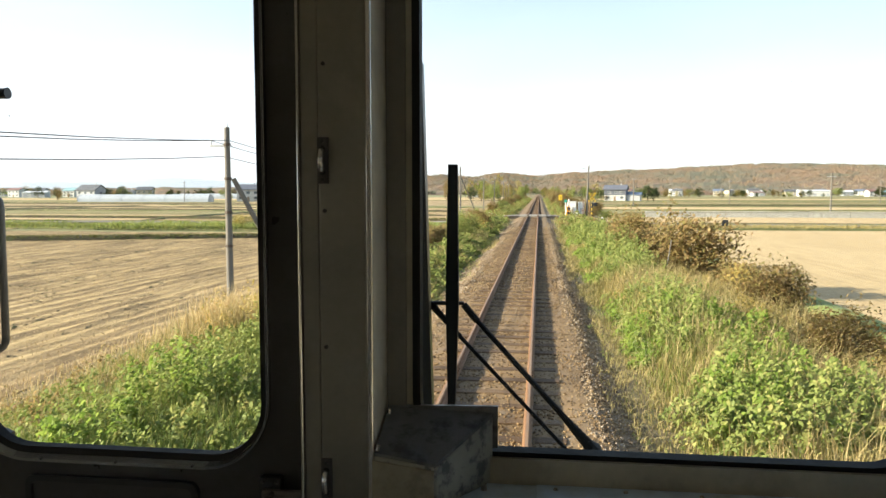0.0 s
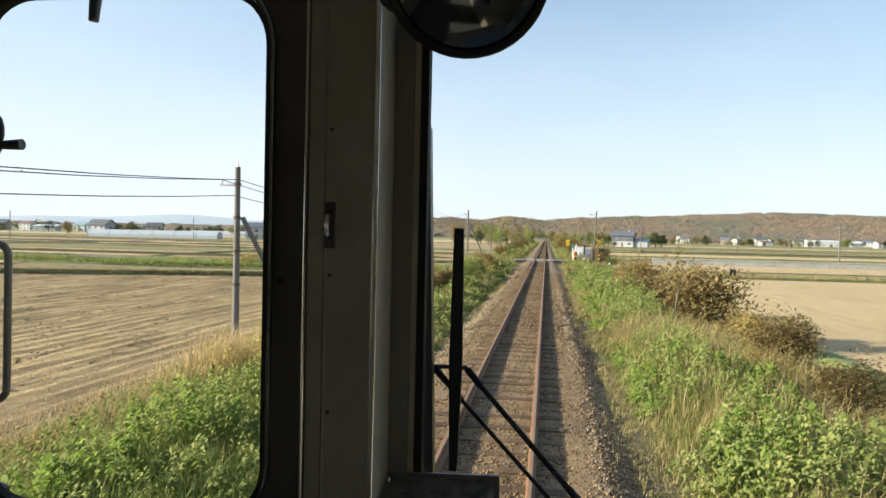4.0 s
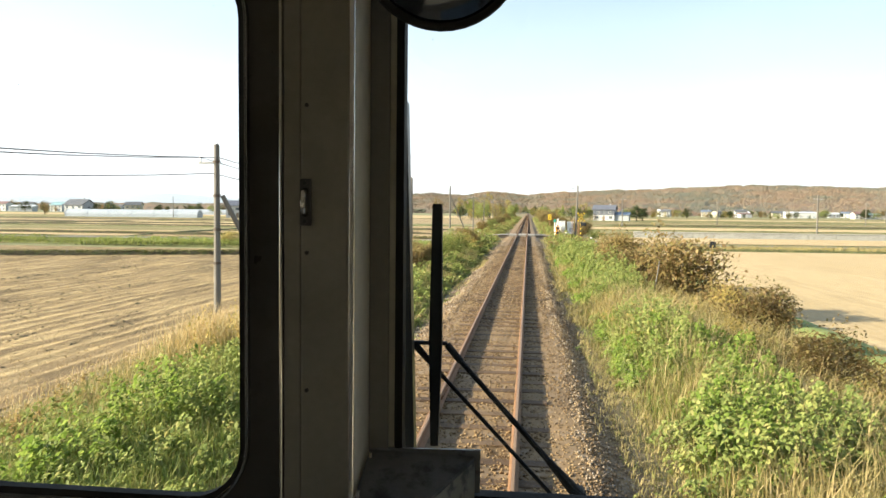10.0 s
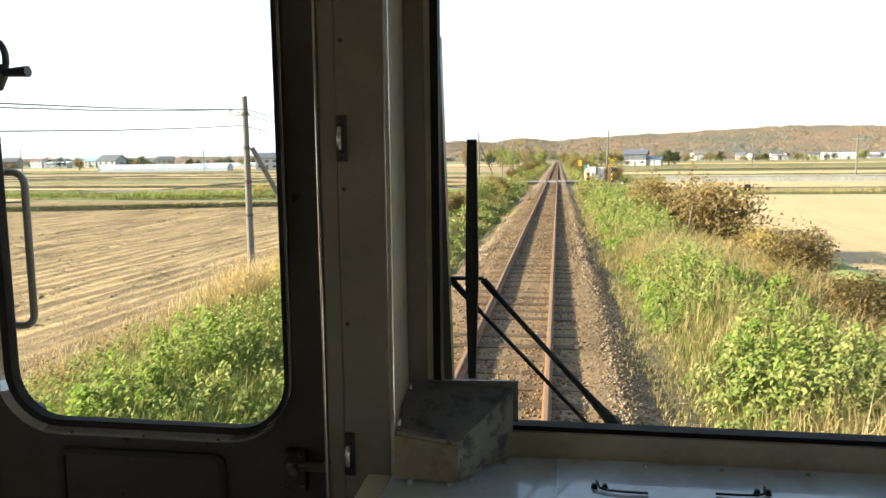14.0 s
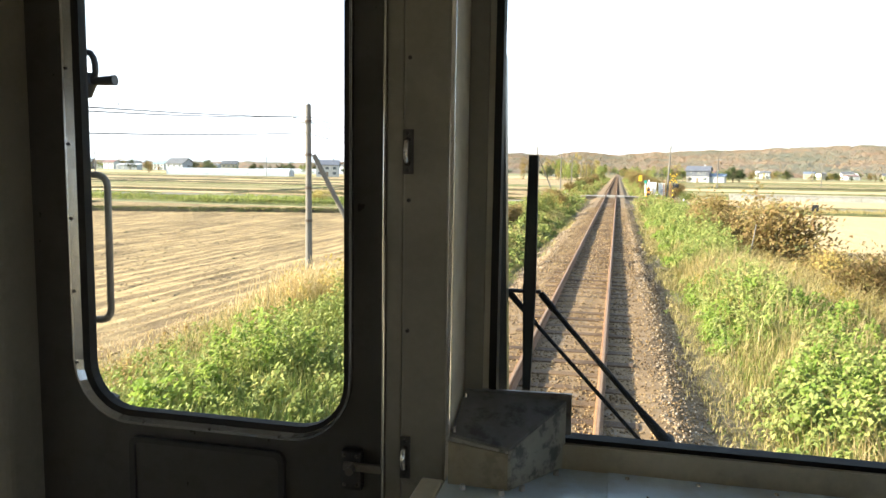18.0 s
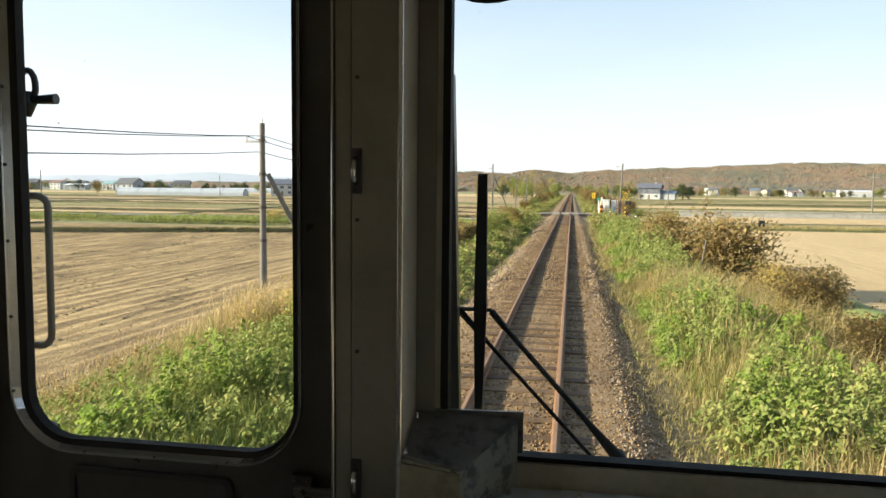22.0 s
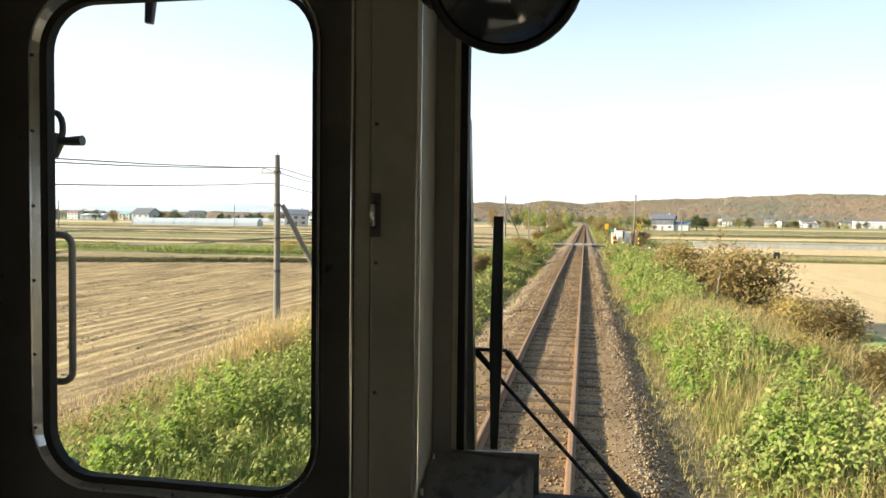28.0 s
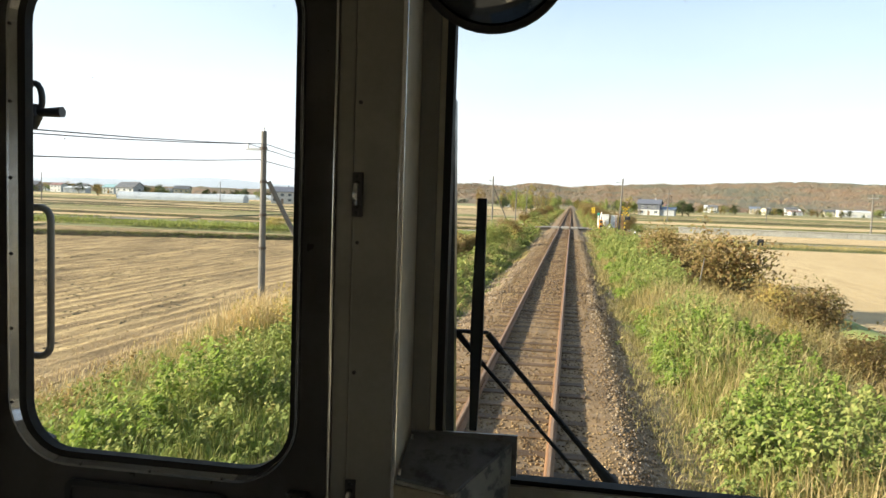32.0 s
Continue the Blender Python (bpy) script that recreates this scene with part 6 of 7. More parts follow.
bear, dist = np.meshgrid(np.linspace(-60, 60, 900), np.concatenate([np.linspace(940, 1760, 46), [1880, 2280]]))
hx, hy = dist * np.sin(np.radians(bear)), dist * np.cos(np.radians(bear))
lumps = rng.normal(0, 1, bear.shape)
lumps = (lumps + np.roll(lumps, 1, 1) + np.roll(lumps, -1, 1)) * 0.6
hz = np.where(dist > 2200, FIELD - 5, hill_z(bear, dist) - np.where(dist < 945, 1.0, 0.0) + lumps * np.clip((dist - 985) / 60, 0, 1))
i = (np.arange(47)[:, None] * 900 + np.arange(899)).ravel()
tagged(sheet("hill", np.stack([hx, hy, hz], -1).reshape(-1, 3), np.stack([i, i + 1, i + 901, i + 900], -1), "hill_ground", smooth=True), "low wooded hills in autumn colours", "hill", kind="structure")
# single crowns and ragged leaves that stand out of the woods
n = 22000
b = rng.uniform(-22, 34, n)
d = 985 + 744 * rng.uniform(0, 1, n) ** 0.6
s = rng.uniform(1.2, 2.2, n)
centre = np.stack([d * np.sin(np.radians(b)), d * np.cos(np.radians(b)), hill_z(b, d) + s * 0.7], -1)
q = unit(rng.normal(0, 1, (n, 7, 3))) * (s[:, None, None] * [0.8, 0.8, 0.9]) * rng.uniform(0.3, 1, (n, 7, 1))
v, f = leaves_at((centre[:, None] + q).reshape(-1, 3), np.repeat(s * 0.75, 7), droop=0.2, width=1.0, sunward=0.8)
tagged(sheet("hill_woods", v, f, "wood_hill"), "russet and brown autumn woods on the hills", "woods", kind="stuff")
# a darker belt of trees along the foot of the hills
n = 2200
b = rng.uniform(-26, 34, n)
b = b[np.sin(b * 1.9) + 0.6 * np.sin(b * 5.3 + 1) > -0.35]
d = rng.uniform(955, 1010, len(b))
s = rng.uniform(1.6, 3.4, len(b))
centre = np.stack([d * np.sin(np.radians(b)), d * np.cos(np.radians(b)), hill_z(b, d) + s * 0.9], -1)
q = unit(rng.normal(0, 1, (len(b), 9, 3))) * (s[:, None, None] * [0.9, 0.9, 1.0]) * rng.uniform(0.3, 1, (len(b), 9, 1))
v, f = leaves_at((centre[:, None] + q).reshape(-1, 3), np.repeat(s * 0.7, 9), droop=0.2, width=1.0, sunward=0.8)
tagged(sheet("foot_woods", v, f, "wood_foot"), "dark green and brown trees along the foot of the hills", "woods", kind="stuff")
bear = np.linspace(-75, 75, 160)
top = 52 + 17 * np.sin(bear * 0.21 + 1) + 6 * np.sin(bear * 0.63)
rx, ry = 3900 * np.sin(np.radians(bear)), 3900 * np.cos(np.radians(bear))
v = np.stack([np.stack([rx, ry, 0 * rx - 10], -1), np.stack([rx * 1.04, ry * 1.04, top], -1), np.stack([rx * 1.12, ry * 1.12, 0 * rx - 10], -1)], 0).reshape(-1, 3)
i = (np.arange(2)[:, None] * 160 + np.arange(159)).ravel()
tagged(sheet("backdrop", v, np.stack([i, i + 1, i + 161, i + 160], -1), "far_ridge", smooth=True), "far ridge on the horizon, tinted pale blue for haze", "hill", kind="structure")
# low tree belts on the plain
for k in range(90):
    bb = rng.uniform(-48, -12) if k < 52 else rng.uniform(2, 26)
    dd = rng.uniform(520, 930)
    c = copy_thing(protos[(0, 3, 0, 1)[k % 4]], pose(dd * math.sin(radians(bb)), dd * math.cos(radians(bb)), FIELD, 0, 0, rng.uniform(0, 360)))
    s = rng.uniform(0.7, 1.3)
    c.scale = (s * 1.3, s * 1.3, s)
for k in range(16):
    bb, dd = (rng.uniform(-46, -14), rng.uniform(520, 800)) if k < 9 else (rng.uniform(5, 24), rng.uniform(700, 900))
    wall, roof = [("wall_white", "roof_dark"), ("wall_cream", "roof_blue"), ("wall_white", "roof_red"), ("wall_grey", "roof_white")][k % 4]
    house(dd * math.sin(radians(bb)), dd * math.cos(radians(bb)), 10, 8, rng.uniform(3.5, 5.6), wall, roof, "distant farmhouse on the plain", rng.uniform(-25, 25))


# ---- growth on the banks ----
def scatter(n, x0, x1, y0, y1, power=1.6):
    """Places on a bank, denser towards the near end."""
    y = y0 + (y1 - y0) * rng.uniform(0, 1, n) ** power
    x = rng.uniform(x0, x1, n)
    return x, y


def standing(x, y):
    return np.stack([x, y, ground_z(x, y)], -1)


def off_road(x, y):
    return (np.abs(y - CROSS) > 3.0) & ((np.abs(x) < 2.6) | (np.abs(y - CROSS) > 6.5) | (rng.uniform(0, 1, len(x)) < 0.12))


def ragged(x, y):
    """Where the growth begins beside the ballast."""
    return 2.05 + 0.28 * wavy(np.sign(x) * 3.0, y * 2.6, 2.0) + 0.16 * wavy(x * 3, y * 7.0, 5.0)


def fringe(x):
    """The growth rises from low tufts at the ballast to its full height, and falls again to the field."""
    return np.clip((np.abs(x) - 1.75) / 1.7, 0.22, 1.0) * np.interp(x, [6.0, 9.0], [1.0, 0.4])


def grass(n, x0, x1, y0, y1, height, width, material, label, keep_if, power=1.6, lean=0.4, edge=True):
    x, y = scatter(n, x0, x1, y0, y1, power)
    ok = keep_if(x, y) & off_road(x, y)
    if edge:
        ok &= np.abs(x) > ragged(x, y)
    x, y = x[ok], y[ok]
    grow = np.clip(y / 16, 1, 4.0)
    low = fringe(x) if edge else 1.0
    v, f = blades_at(standing(x, y), height * low * (1 + 0.35 * wavy(x * 1.3, y * 0.8, 3.0)), lean, width * grow)
    return tagged(sheet("verge_grass", v, f, material), label, "grass", kind="stuff")


def weeds(n, per, x0, x1, y0, y1, height, size, material, label, keep_if, power=1.6, name="verge_weeds"):
    """Leafy weeds: each plant a loose column of leaves."""
    x, y = scatter(n, x0, x1, y0, y1, power)
    ok = keep_if(x, y) & off_road(x, y) & (np.abs(x) > ragged(x, y) - 0.3)
    x, y = x[ok], y[ok]
    h = height * fringe(x) * (1 + 0.3 * wavy(x * 1.1, y * 0.7, 5.0)) * (1 + 0.4 * np.clip(mounds(x, y), -1, 1)) * rng.uniform(0.6, 1.25, len(x))
    far = np.clip(y / 22, 1, 3.2)
    k = np.repeat(np.arange(len(x)), per)
    u = rng.uniform(0.15, 1, len(k)) ** 0.7
    r = 0.2 * (1.25 - u) * far[k] ** 0.5
    a = rng.uniform(0, 6.28, len(k))
    p = standing(x, y)[k] + np.stack([r * np.cos(a), r * np.sin(a), h[k] * u], -1)
    v, f = leaves_at(p, size * far[k] ** 0.7)
    return tagged(sheet(name, v, f, material), label, "weeds", kind="stuff")


def mounds(x, y):
    """Where leafy growth stands thick (above zero) and where grass fills the gaps."""
    return 0.16 + wavy(x * 1.5, y * 2.3, 14.6) + 0.35 * wavy(x * 3.1, y * 5.0, 2.0)


def green_right(x, y):
    return (wavy(x * 0.35, y * 0.55, 1.7) > -0.2) & (x < 4.5 + 1.0 * wavy(x, y * 0.5, 9.0))


def dry_right(x, y):
    return (wavy(x * 0.35, y * 0.55, 1.7) < 0.05) | (x > 4.2)


def green_left(x, y):
    return wavy(x * 0.35, y * 0.5, 4.2) > -0.3


def dry_left(x, y):
    return (wavy(x * 0.35, y * 0.5, 4.2) < 0.1) | (x < -6.0)


def anywhere(x, y):
    return x == x


# close growth: green beside the ballast, withered and dry towards the fields
grass(44000, 1.95, 6.6, 4.5, 60, 0.36, 0.006, "grass_green", "green and yellowing grass on the bank", green_right)
grass(9000, 4.6, 9.4, 4.5, 60, 0.5, 0.006, "grass_dry", "dry straw-coloured grass on the bank", dry_right, lean=0.5)
weeds(1500, 40, 2.5, 6.2, 4.5, 62, 0.62, 0.078, "leaf_green", "broad-leaved green weeds on the bank", lambda x, y: green_right(x, y) & (mounds(x, y) > -0.25))
weeds(560, 52, 2.7, 5.4, 6, 22, 0.7, 0.088, "leaf_bright", "tall sunlit bright green knotweed on the bank", lambda x, y: mounds(x, y) > 0.05)
weeds(1700, 38, 2.4, 5.0, 4.5, 46, 0.5, 0.088, "leaf_bright", "sunlit bright green knotweed on the bank", lambda x, y: (wavy(x * 0.3, y * 0.4, 8.0) > -0.1) & (mounds(x, y) > -0.1))
weeds(1300, 30, 4.8, 8.2, 8, 62, 0.62, 0.065, "leaf_brown", "withered brown weeds at the foot of the bank", dry_right)
weeds(900, 44, 4.4, 8.6, 4.6, 16, 0.55, 0.09, "leaf_bright", "low green weeds at the foot of the bank", lambda x, y: (wavy(x * 0.6, y * 0.4, 5.5) > 0.0) & (mounds(x, y) > -0.05))
grass(34000, -6.2, -2.0, 5.5, 60, 0.42, 0.007, "grass_green", "green and yellowing grass on the bank", green_left)
grass(12000, -9.6, -5.6, 5.5, 60, 0.36, 0.006, "grass_dry", "dry straw-coloured grass on the bank", anywhere, lean=0.55)
grass(12000, -8.8, -5.6, 5.5, 60, 0.36, 0.006, "grass_mixed", "half-dry grass at the foot of the bank", anywhere, lean=0.55)
grass(14000, -8.2, -5.4, 5.5, 60, 0.36, 0.007, "grass_green", "green and yellowing grass at the foot of the bank", lambda x, y: wavy(x * 0.5, y * 0.4, 13.0) > -0.35)
weeds(240, 34, -7.6, -5.2, 5.5, 40, 0.42, 0.085, "leaf_green", "low broad-leaved weeds at the foot of the bank", lambda x, y: wavy(x * 0.5, y * 0.4, 13.0) > -0.1)
weeds(620, 38, -5.6, -2.5, 5.5, 62, 0.55, 0.09, "leaf_green", "broad-leaved green weeds on the bank", lambda x, y: wavy(x * 0.5, y * 0.6, 4.2) > 0.0)
weeds(280, 40, -5.0, -2.6, 6, 24, 0.6, 0.1, "leaf_bright", "large-leaved sunlit knotweed on the bank", lambda x, y: wavy(x * 0.75, y * 0.9, 1.0) > 0.0)
weeds(700, 22, -8.6, -5.0, 6, 62, 0.4, 0.075, "leaf_brown", "withered brown weeds at the foot of the bank", dry_left)
for side in (-1, 1):
    lo, hi = sorted((side * 2.1, side * 7.4))
    grass(14000, lo, hi, 4.5, 60, 0.3, 0.006, "grass_green", "short rough grass on the bank", anywhere)
grass(20000, 2.6, 6.2, 5, 60, 0.7, 0.007, "grass_green", "tall yellowing grass on the bank", lambda x, y: wavy(x * 0.6, y * 0.8, 6.0) > 0.1)
grass(5500, 5.0, 9.2, 5, 60, 0.75, 0.006, "grass_dry", "tall dry grass on the bank", lambda x, y: wavy(x * 0.5, y * 0.6, 7.5) > 0.0)
grass(20000, 5.2, 9.6, 4.5, 60, 0.6, 0.006, "grass_mixed", "half-dry grass at the foot of the bank", anywhere, lean=0.55)
grass(14000, 4.2, 8.2, 4.5, 30, 0.42, 0.007, "grass_green", "rough green grass at the foot of the bank", lambda x, y: wavy(x * 0.5, y * 0.4, 11.0) > -0.3)
weeds(2000, 44, 2.9, 6.4, 5, 60, 0.9, 0.085, "leaf_green", "tall leafy green weeds in mounds on the bank", lambda x, y: (mounds(x, y) > 0.0) & ((x < 4.5 + 0.5 * wavy(x, y * 0.5, 9.0)) | (y < 11)))
weeds(700, 30, 4.6, 7.6, 6, 60, 0.5, 0.065, "leaf_tawny", "tall yellowing weeds at the foot of the bank", lambda x, y: wavy(x * 0.5, y * 0.5, 17.0) > 0.0)
weeds(700, 32, 4.8, 7.8, 9, 40, 0.6, 0.065, "leaf_brown", "tall withered weeds at the foot of the bank", lambda x, y: wavy(x * 0.5, y * 0.5, 17.0) < -0.05)
grass(24000, -5.6, -2.4, 6, 60, 0.5, 0.007, "grass_green", "tall yellowing grass on the bank", lambda x, y: wavy(x * 0.6, y * 0.7, 3.3) > -0.1)
weeds(900, 24, -4.8, -2.3, 14, 62, 0.7, 0.11, "leaf_green", "leafy green hedge of weeds on the bank", lambda x, y: wavy(x * 0.6, y * 0.5, 21.0) > -0.2, 1.2)
weeds(600, 22, -6.2, -3.4, 14, 62, 0.85, 0.085, "leaf_tawny", "yellowing weeds on the bank", lambda x, y: wavy(x * 0.6, y * 0.5, 21.0) < 0.1, 1.2)
grass(9000, 9.0, 10.9, 8, 76, 0.16, 0.008, "grass_green", "short green grass along the field's edge", anywhere)
grass(13000, 2.7, 7.4, 4.5, 30, 0.95, 0.006, "grass_mixed", "tall thin half-dry grass standing through the weeds", anywhere, 1.3, lean=0.5)
grass(2500, 3.0, 7.4, 4.5, 24, 0.95, 0.006, "grass_dry", "scattered tall dry stalks standing through the weeds", anywhere, 1.2, lean=0.5)
weeds(420, 20, 2.8, 6.0, 5, 40, 0.8, 0.085, "leaf_tawny", "yellowing weeds among the green", lambda x, y: wavy(x * 0.8, y * 0.7, 0.4) > 0.0)
grass(30000, 2.4, 6.4, 4.6, 55, 0.66, 0.006, "grass_mixed", "half-dry tall grass among the weeds", lambda x, y: mounds(x, y) < 0.1)
grass(34000, -7.0, -2.5, 5.5, 50, 0.72, 0.006, "grass_mixed", "half-dry tall grass among the weeds", lambda x, y: wavy(x * 0.8, y * 0.6, 12.0) > -0.05)
for side in (-1, 1):
    lo, hi = sorted((side * 1.62, side * 2.25))
    grass(15000, lo + side * 0.25, hi + side * 0.8, 4.5, 60, 0.2, 0.006, "grass_mixed", "low withered grass beside the ballast", lambda x, y: wavy(x * 1.1, y * 1.6, 9.5) > -0.45, lean=0.8, edge=False)
    grass(2600, lo, hi, 5, 50, 0.2, 0.006, "grass_mixed", "sparse dry tufts on the ballast shoulder", lambda x, y: wavy(x * 2.1, y * 1.3, 6.5) > 0.12, lean=0.7, edge=False)
    weeds(160, 12, lo, hi, 6, 50, 0.16, 0.06, "leaf_green", "small weeds on the ballast shoulder", lambda x, y: wavy(x * 2.3, y * 1.1, 16.5) > 0.15)
# farther along the line
for side in (-1, 1):
    lo, hi = sorted((side * 1.95, side * 9.0))
    grass(12000, lo, hi, 55, 330, 0.55, 0.005, "grass_green", "green and yellowing grass on the bank", anywhere, 1.3)
    grass(8000, lo, hi, 55, 330, 0.65, 0.005, "grass_dry", "dry straw-coloured grass on the bank", anywhere, 1.3)
    lo, hi = sorted((side * 2.5, side * 7.0))
    weeds(1300, 22, lo, hi, 58, 330, 0.9, 0.10, "leaf_green", "broad-leaved green weeds on the bank", anywhere, 1.3)
    weeds(700, 20, lo, hi, 58, 330, 0.9, 0.08, "leaf_brown", "withered brown weeds on the bank", anywhere, 1.3)


def shrub(x, y, h, spread, material, label, leaves=1500, size=0.075):
    t = thing("shrub", (x, y, float(ground_z(np.array(x), np.array(y)))), label, "shrub", "bank shrubs")
    bm = bmesh.new()
    for k in range(9):
        a, r = rng.uniform(0, 6.28), spread * rng.uniform(0.3, 0.8)
        mid = (r * 0.4 * math.cos(a), r * 0.4 * math.sin(a), h * 0.45)
        tip = (r * math.cos(a), r * math.sin(a), h * rng.uniform(0.75, 1.0))
        rod(bm, (0.03 * math.cos(a), 0.03 * math.sin(a), -0.15), mid, 0.018, 0.012, 6)
        rod(bm, mid, tip, 0.012, 0.004, 5)
    part("stems", bm, "bark", t)
    p = crown_points(leaves, spread, h * 0.85, 22, h * 0.15)
    p[:, 2] *= 1 + 0.22 * np.sin(p[:, 0] * 3.1 / spread + x) * np.cos(p[:, 1] * 2.3 / spread + y)
    v, f = leaves_at(p, size)
    sheet("crown", v, f, material, t)
    return t


kinds = [shrub(6.4, 28.0, 2.6, 2.3, "leaf_brown", "broad brown autumn shrub on the bank", 3600, 0.17), shrub(5.2, 46, 1.7, 1.3, "leaf_green", "green leafy shrub on the bank", 3200, 0.1),
         shrub(-5.2, 34, 1.8, 1.2, "leaf_brown", "brown autumn shrub on the bank", 2600, 0.14), shrub(-4.4, 50, 1.9, 1.4, "leaf_green", "green leafy shrub on the bank", 3200, 0.1),
         shrub(7.0, 21.5, 1.35, 1.2, "leaf_tawny", "yellowing autumn shrub on the bank", 2200, 0.09)]
row = [(0, 5.6, 37, 0.9), (0, 6.8, 52, 0.7), (1, 9.0, 95, 0.9), (0, 8.0, 104, 0.9), (4, 5.4, 17.5, 0.7), (2, 6.6, 20.5, 0.55), (3, 5.6, 36, 0.9), (2, -4.4, 26, 0.7), (2, -5.0, 40, 0.9), (3, -4.2, 45, 0.8), (2, -4.0, 60, 0.9), (0, 7.4, 25.5, 0.5), (4, 7.0, 13.5, 0.7), (0, 4.9, 33, 0.7), (4, 5.0, 25, 0.6), (2, 7.4, 17.5, 0.5), (0, 7.8, 12, 0.4), (0, 5.5, 112, 1.0), (1, 4.6, 126, 1.0), (0, 5.4, 140, 1.1), (0, 4.8, 160, 1.2),
       (1, 5.0, 182, 1.2), (0, 5.6, 205, 1.3), (3, 5.0, 230, 1.4), (2, -6.3, 41, 0.9), (2, -4.8, 66, 1.0), (3, -5.4, 74, 0.9), (2, -5.6, 101, 1.1), (3, -4.8, 110, 1.1), (2, -5.2, 124, 1.3), (2, -4.6, 142, 1.3), (3, -5.4, 160, 1.3),
       (2, -5.0, 184, 1.4), (2, -5.6, 210, 1.5), (3, -5.0, 236, 1.5), (2, -5.2, 262, 1.6), (0, 5.4, 262, 1.5), (0, 6.9, 20.5, 0.6), (0, 6.2, 33.5, 0.6), (0, 5.8, 43, 0.8), (2, -7.0, 24, 0.5), (0, 6.4, 14.5, 0.5), (4, 7.6, 26, 0.7)]
for k, x, y, s in row:
    c = copy_thing(kinds[k], pose(x, y, float(ground_z(np.array(x), np.array(y))), 0, 0, rng.uniform(0, 360)))
    c.scale = (s, s, s)
shrub(-31, 76, 1.3, 1.9, "leaf_yellow", "low yellow-leaved shrub in the weedy strip", 1800, 0.16).location.z = FIELD
# tall straw clumps
for x, y, w, nn in ((6.4, 38, 1.6, 1800), (7.4, 48, 1.8, 1600), (7.6, 55, 1.4, 900), (-6.8, 30, 1.4, 1300), (-7.0, 17, 1.2, 1200), (-6.4, 46, 1.6, 1200)):
    px, py = x + rng.normal(0, w * 0.4, nn), y + rng.normal(0, w * 0.7, nn)
    v, f = blades_at(standing(px, py), 1.15 - 0.25 * np.abs(px - x), 0.35, 0.009)
    tagged(sheet("straw_clump", v, f, "grass_dry"), "tall clump of dry straw-coloured reed grass", "grass", "straw clumps")
# grass along the bunds beside the nearest fields
for x0, x1, y0, y1, nn in ((9.6, 80, 78, 83, 9000), (-70, -9, 69, 80, 9000)):
    x, y = rng.uniform(x0, x1, nn), rng.uniform(y0, y1, nn)
    v, f = blades_at(np.stack([x, y, 0 * x + FIELD + 0.15], -1), 0.35, 0.5, 0.02)
    tagged(sheet("bund_grass", v, f, "grass_green" if x1 < 0 else "grass_mixed"), "rough grass along a field bund", "grass", kind="stuff")
# grass on the ridges across the nearest stubble
for a, b, nn in (((-9.6, 63), (-26, 58), 2600), ((-26, 58), (-53, 49), 4200), ((-9, 68), (-110, 77), 7000), ((-9.5, 97), (-60, 101), 4000), ((-60, 101), (-110, 103), 3000), ((-53, 8), (-53, 58), 6000)):
    u = rng.uniform(0, 1, nn)
    x, y = a[0] + (b[0] - a[0]) * u + rng.normal(0, 0.22, nn), a[1] + (b[1] - a[1]) * u + rng.normal(0, 0.22, nn)
    v, f = blades_at(np.stack([x, y, 0 * x + FIELD + 0.2], -1), 0.3, 0.6, 0.02)
    tagged(sheet("ridge_grass", v, f, "grass_ridge"), "rough dark grass along a field ridge", "grass", kind="stuff")
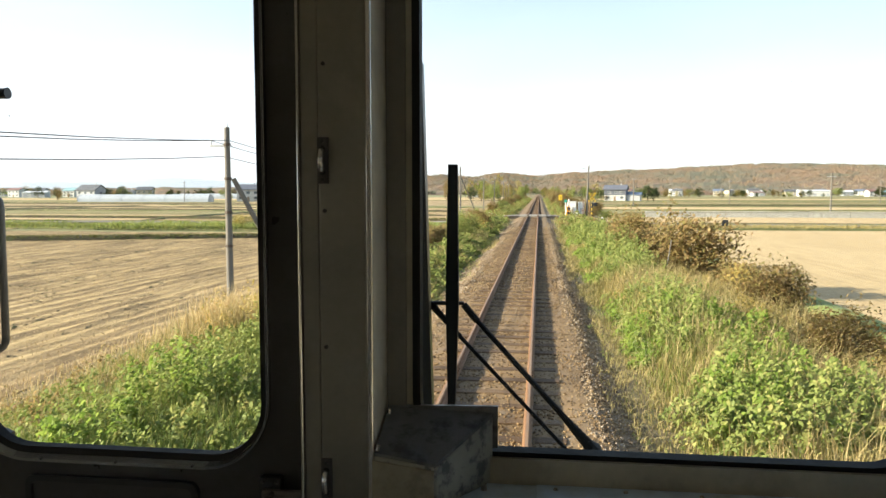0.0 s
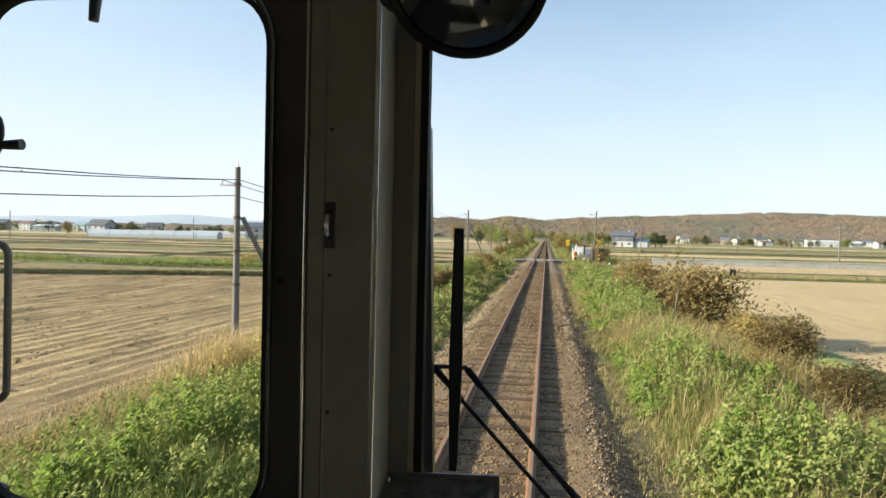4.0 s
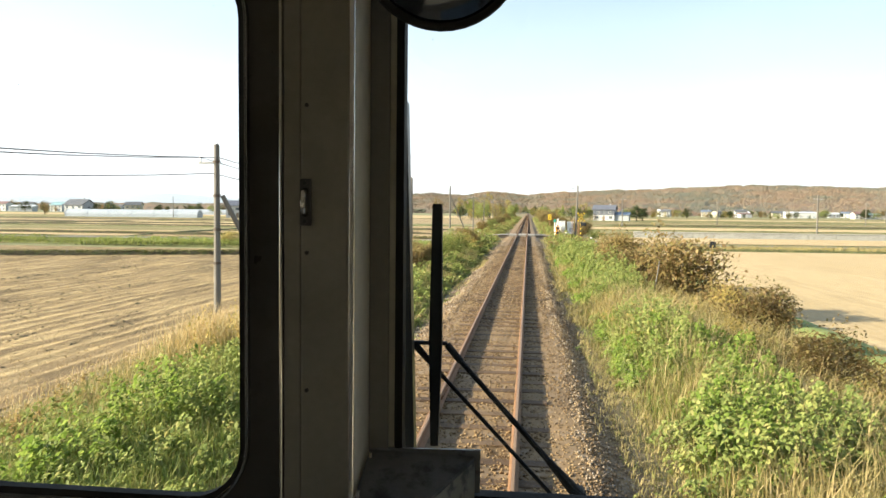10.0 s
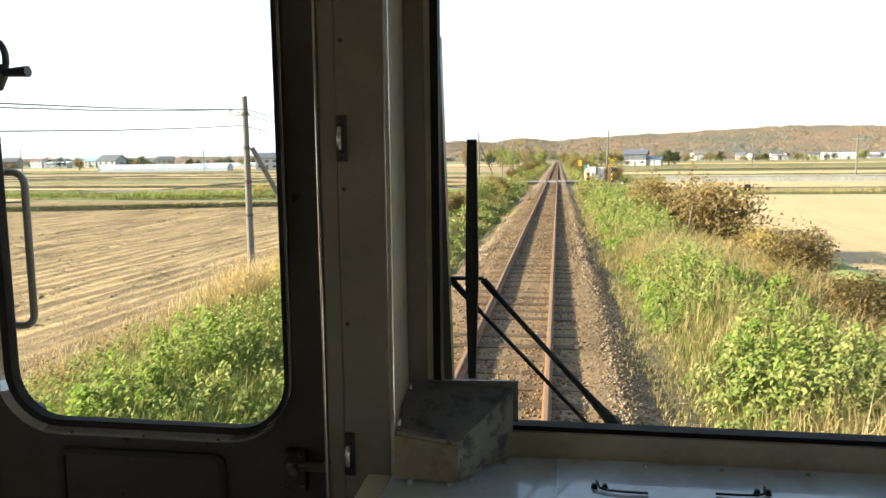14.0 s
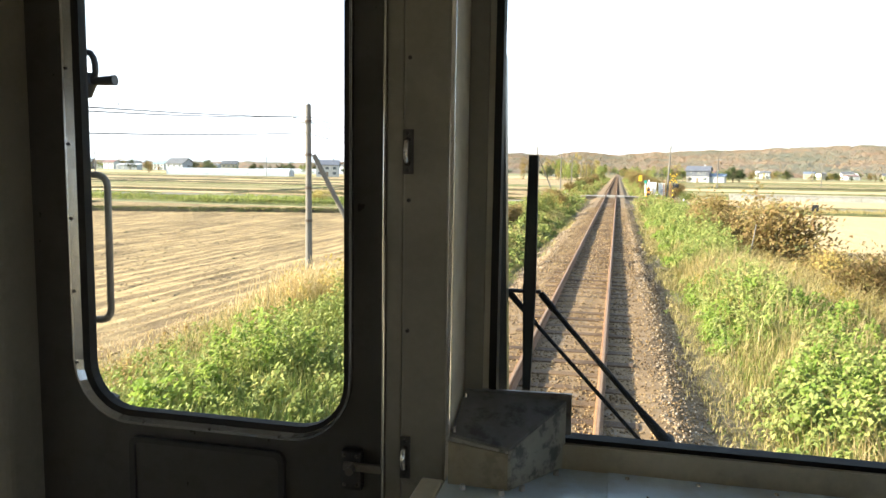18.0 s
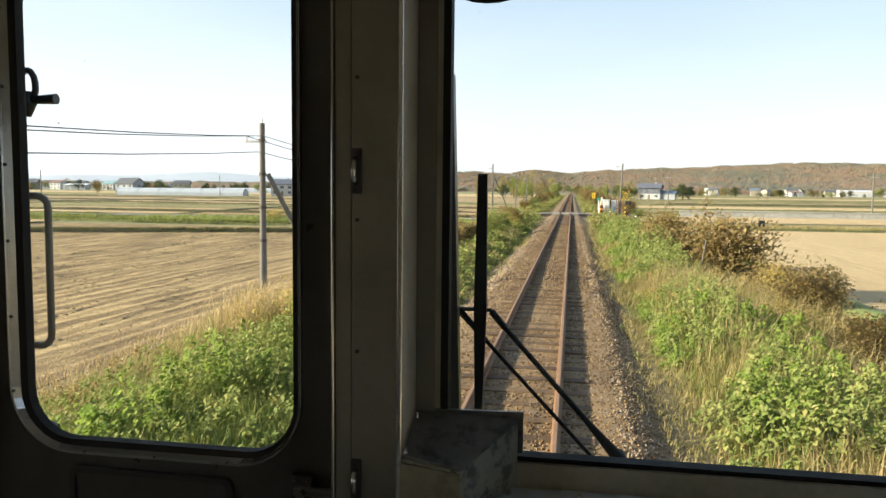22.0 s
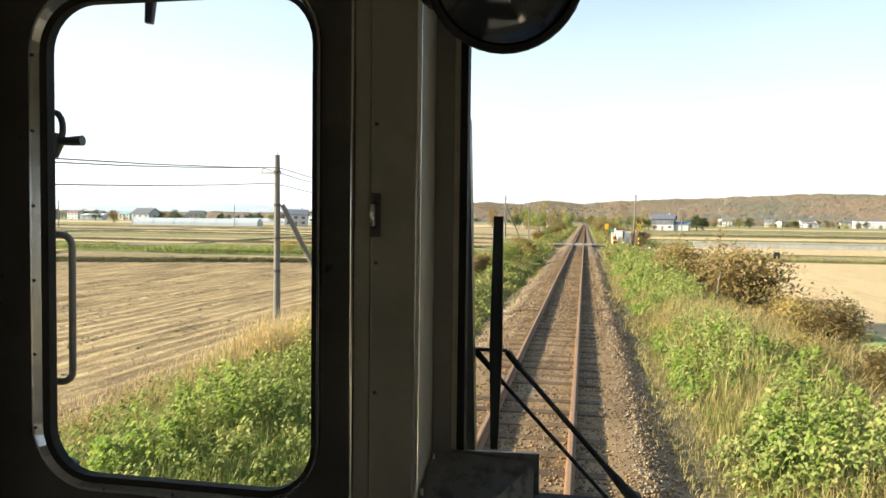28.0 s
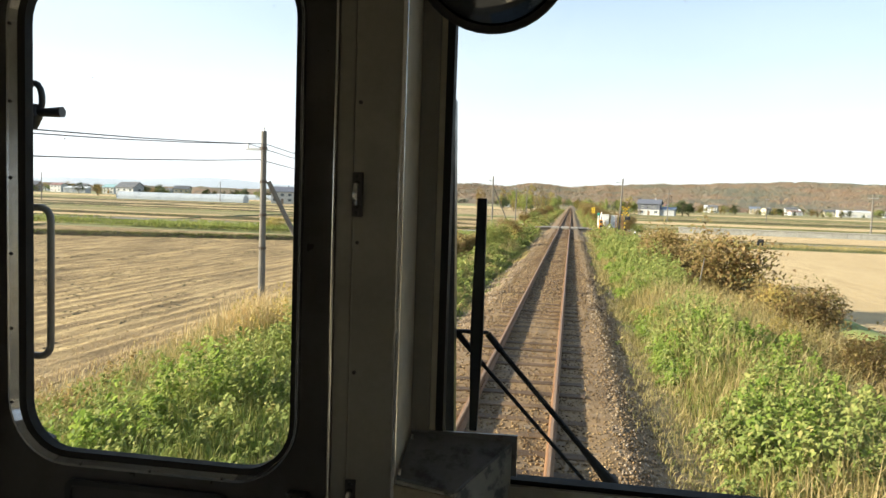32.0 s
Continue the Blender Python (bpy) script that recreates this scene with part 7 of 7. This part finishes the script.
# a weedy strip between the near field and the road
n = 1500
x, y = rng.uniform(-80, -8.5, n), rng.uniform(69, 80, n)
ok = wavy(x * 0.2, y * 0.6, 2.2) > -0.25
x, y = x[ok], y[ok]
k = np.repeat(np.arange(len(x)), 12)
p = np.stack([x[k] + rng.normal(0, 0.3, len(k)), y[k] + rng.normal(0, 0.3, len(k)), FIELD + 0.1 + rng.uniform(0, 0.55, len(k))], -1)
v, f = leaves_at(p, 0.24)
tagged(sheet("field_weeds", v, f, "leaf_green"), "green weeds in a strip beside the farm road", "weeds", kind="stuff")
# straw tufts in the stubble rows, and dark clods in loose trails across the field
n = 60000
x, y = -9.5 - 40 * rng.uniform(0, 1, n) ** 1.3, 5 + 58 * rng.uniform(0, 1, n)
x = np.round(x / 0.375) * 0.375 + 0.052 * y + rng.normal(0, 0.07, n)
ok = (x < -9.5) & (x > -51)
v, f = blades_at(np.stack([x[ok], y[ok], furrowed(x[ok], y[ok])], -1), 0.06, 0.7, 0.009)
tagged(sheet("stubble_tufts", v, f, "straw_cut"), "cut rice stubble tufts in rows", "stubble", kind="stuff")


def clods(n, x0, x1, y0, y1, size, label):
    """Lumps of turned soil lying in short trails along the rows."""
    trail = rng.uniform(0, 1, (n // 9, 2)) * [x1 - x0, y1 - y0] + [x0, y0]
    p = np.repeat(trail, 9, 0) + rng.normal(0, 1, (len(trail) * 9, 2)) * [0.12, 1.1]
    s = size * rng.uniform(0.5, 1.5, len(p))
    c = np.stack([p[:, 0], p[:, 1], furrowed(p[:, 0], p[:, 1]) + s * 0.2], -1)
    axes = np.array([[0.8, 0, 0], [0, 2.6, 0], [-0.8, 0, 0], [0, -2.6, 0], [0, 0, 0.6]])
    v = c[:, None] + axes[None] * rng.uniform(0.6, 1.1, (len(p), 5, 1)) * s[:, None, None]
    f = np.array([[0, 1, 4], [1, 2, 4], [2, 3, 4], [3, 0, 4]])
    ob = sheet("soil_clods", v.reshape(-1, 3), (np.arange(len(p))[:, None, None] * 5 + f).reshape(-1, 3), "terrace")
    return tagged(ob, label, "soil", kind="stuff")


clods(3600, -50, -11, 4, 64, 0.04, "dark clods of turned soil in the stubble")
clods(360, -46, -13, 12, 60, 0.07, "larger dark clods of turned soil in the stubble")
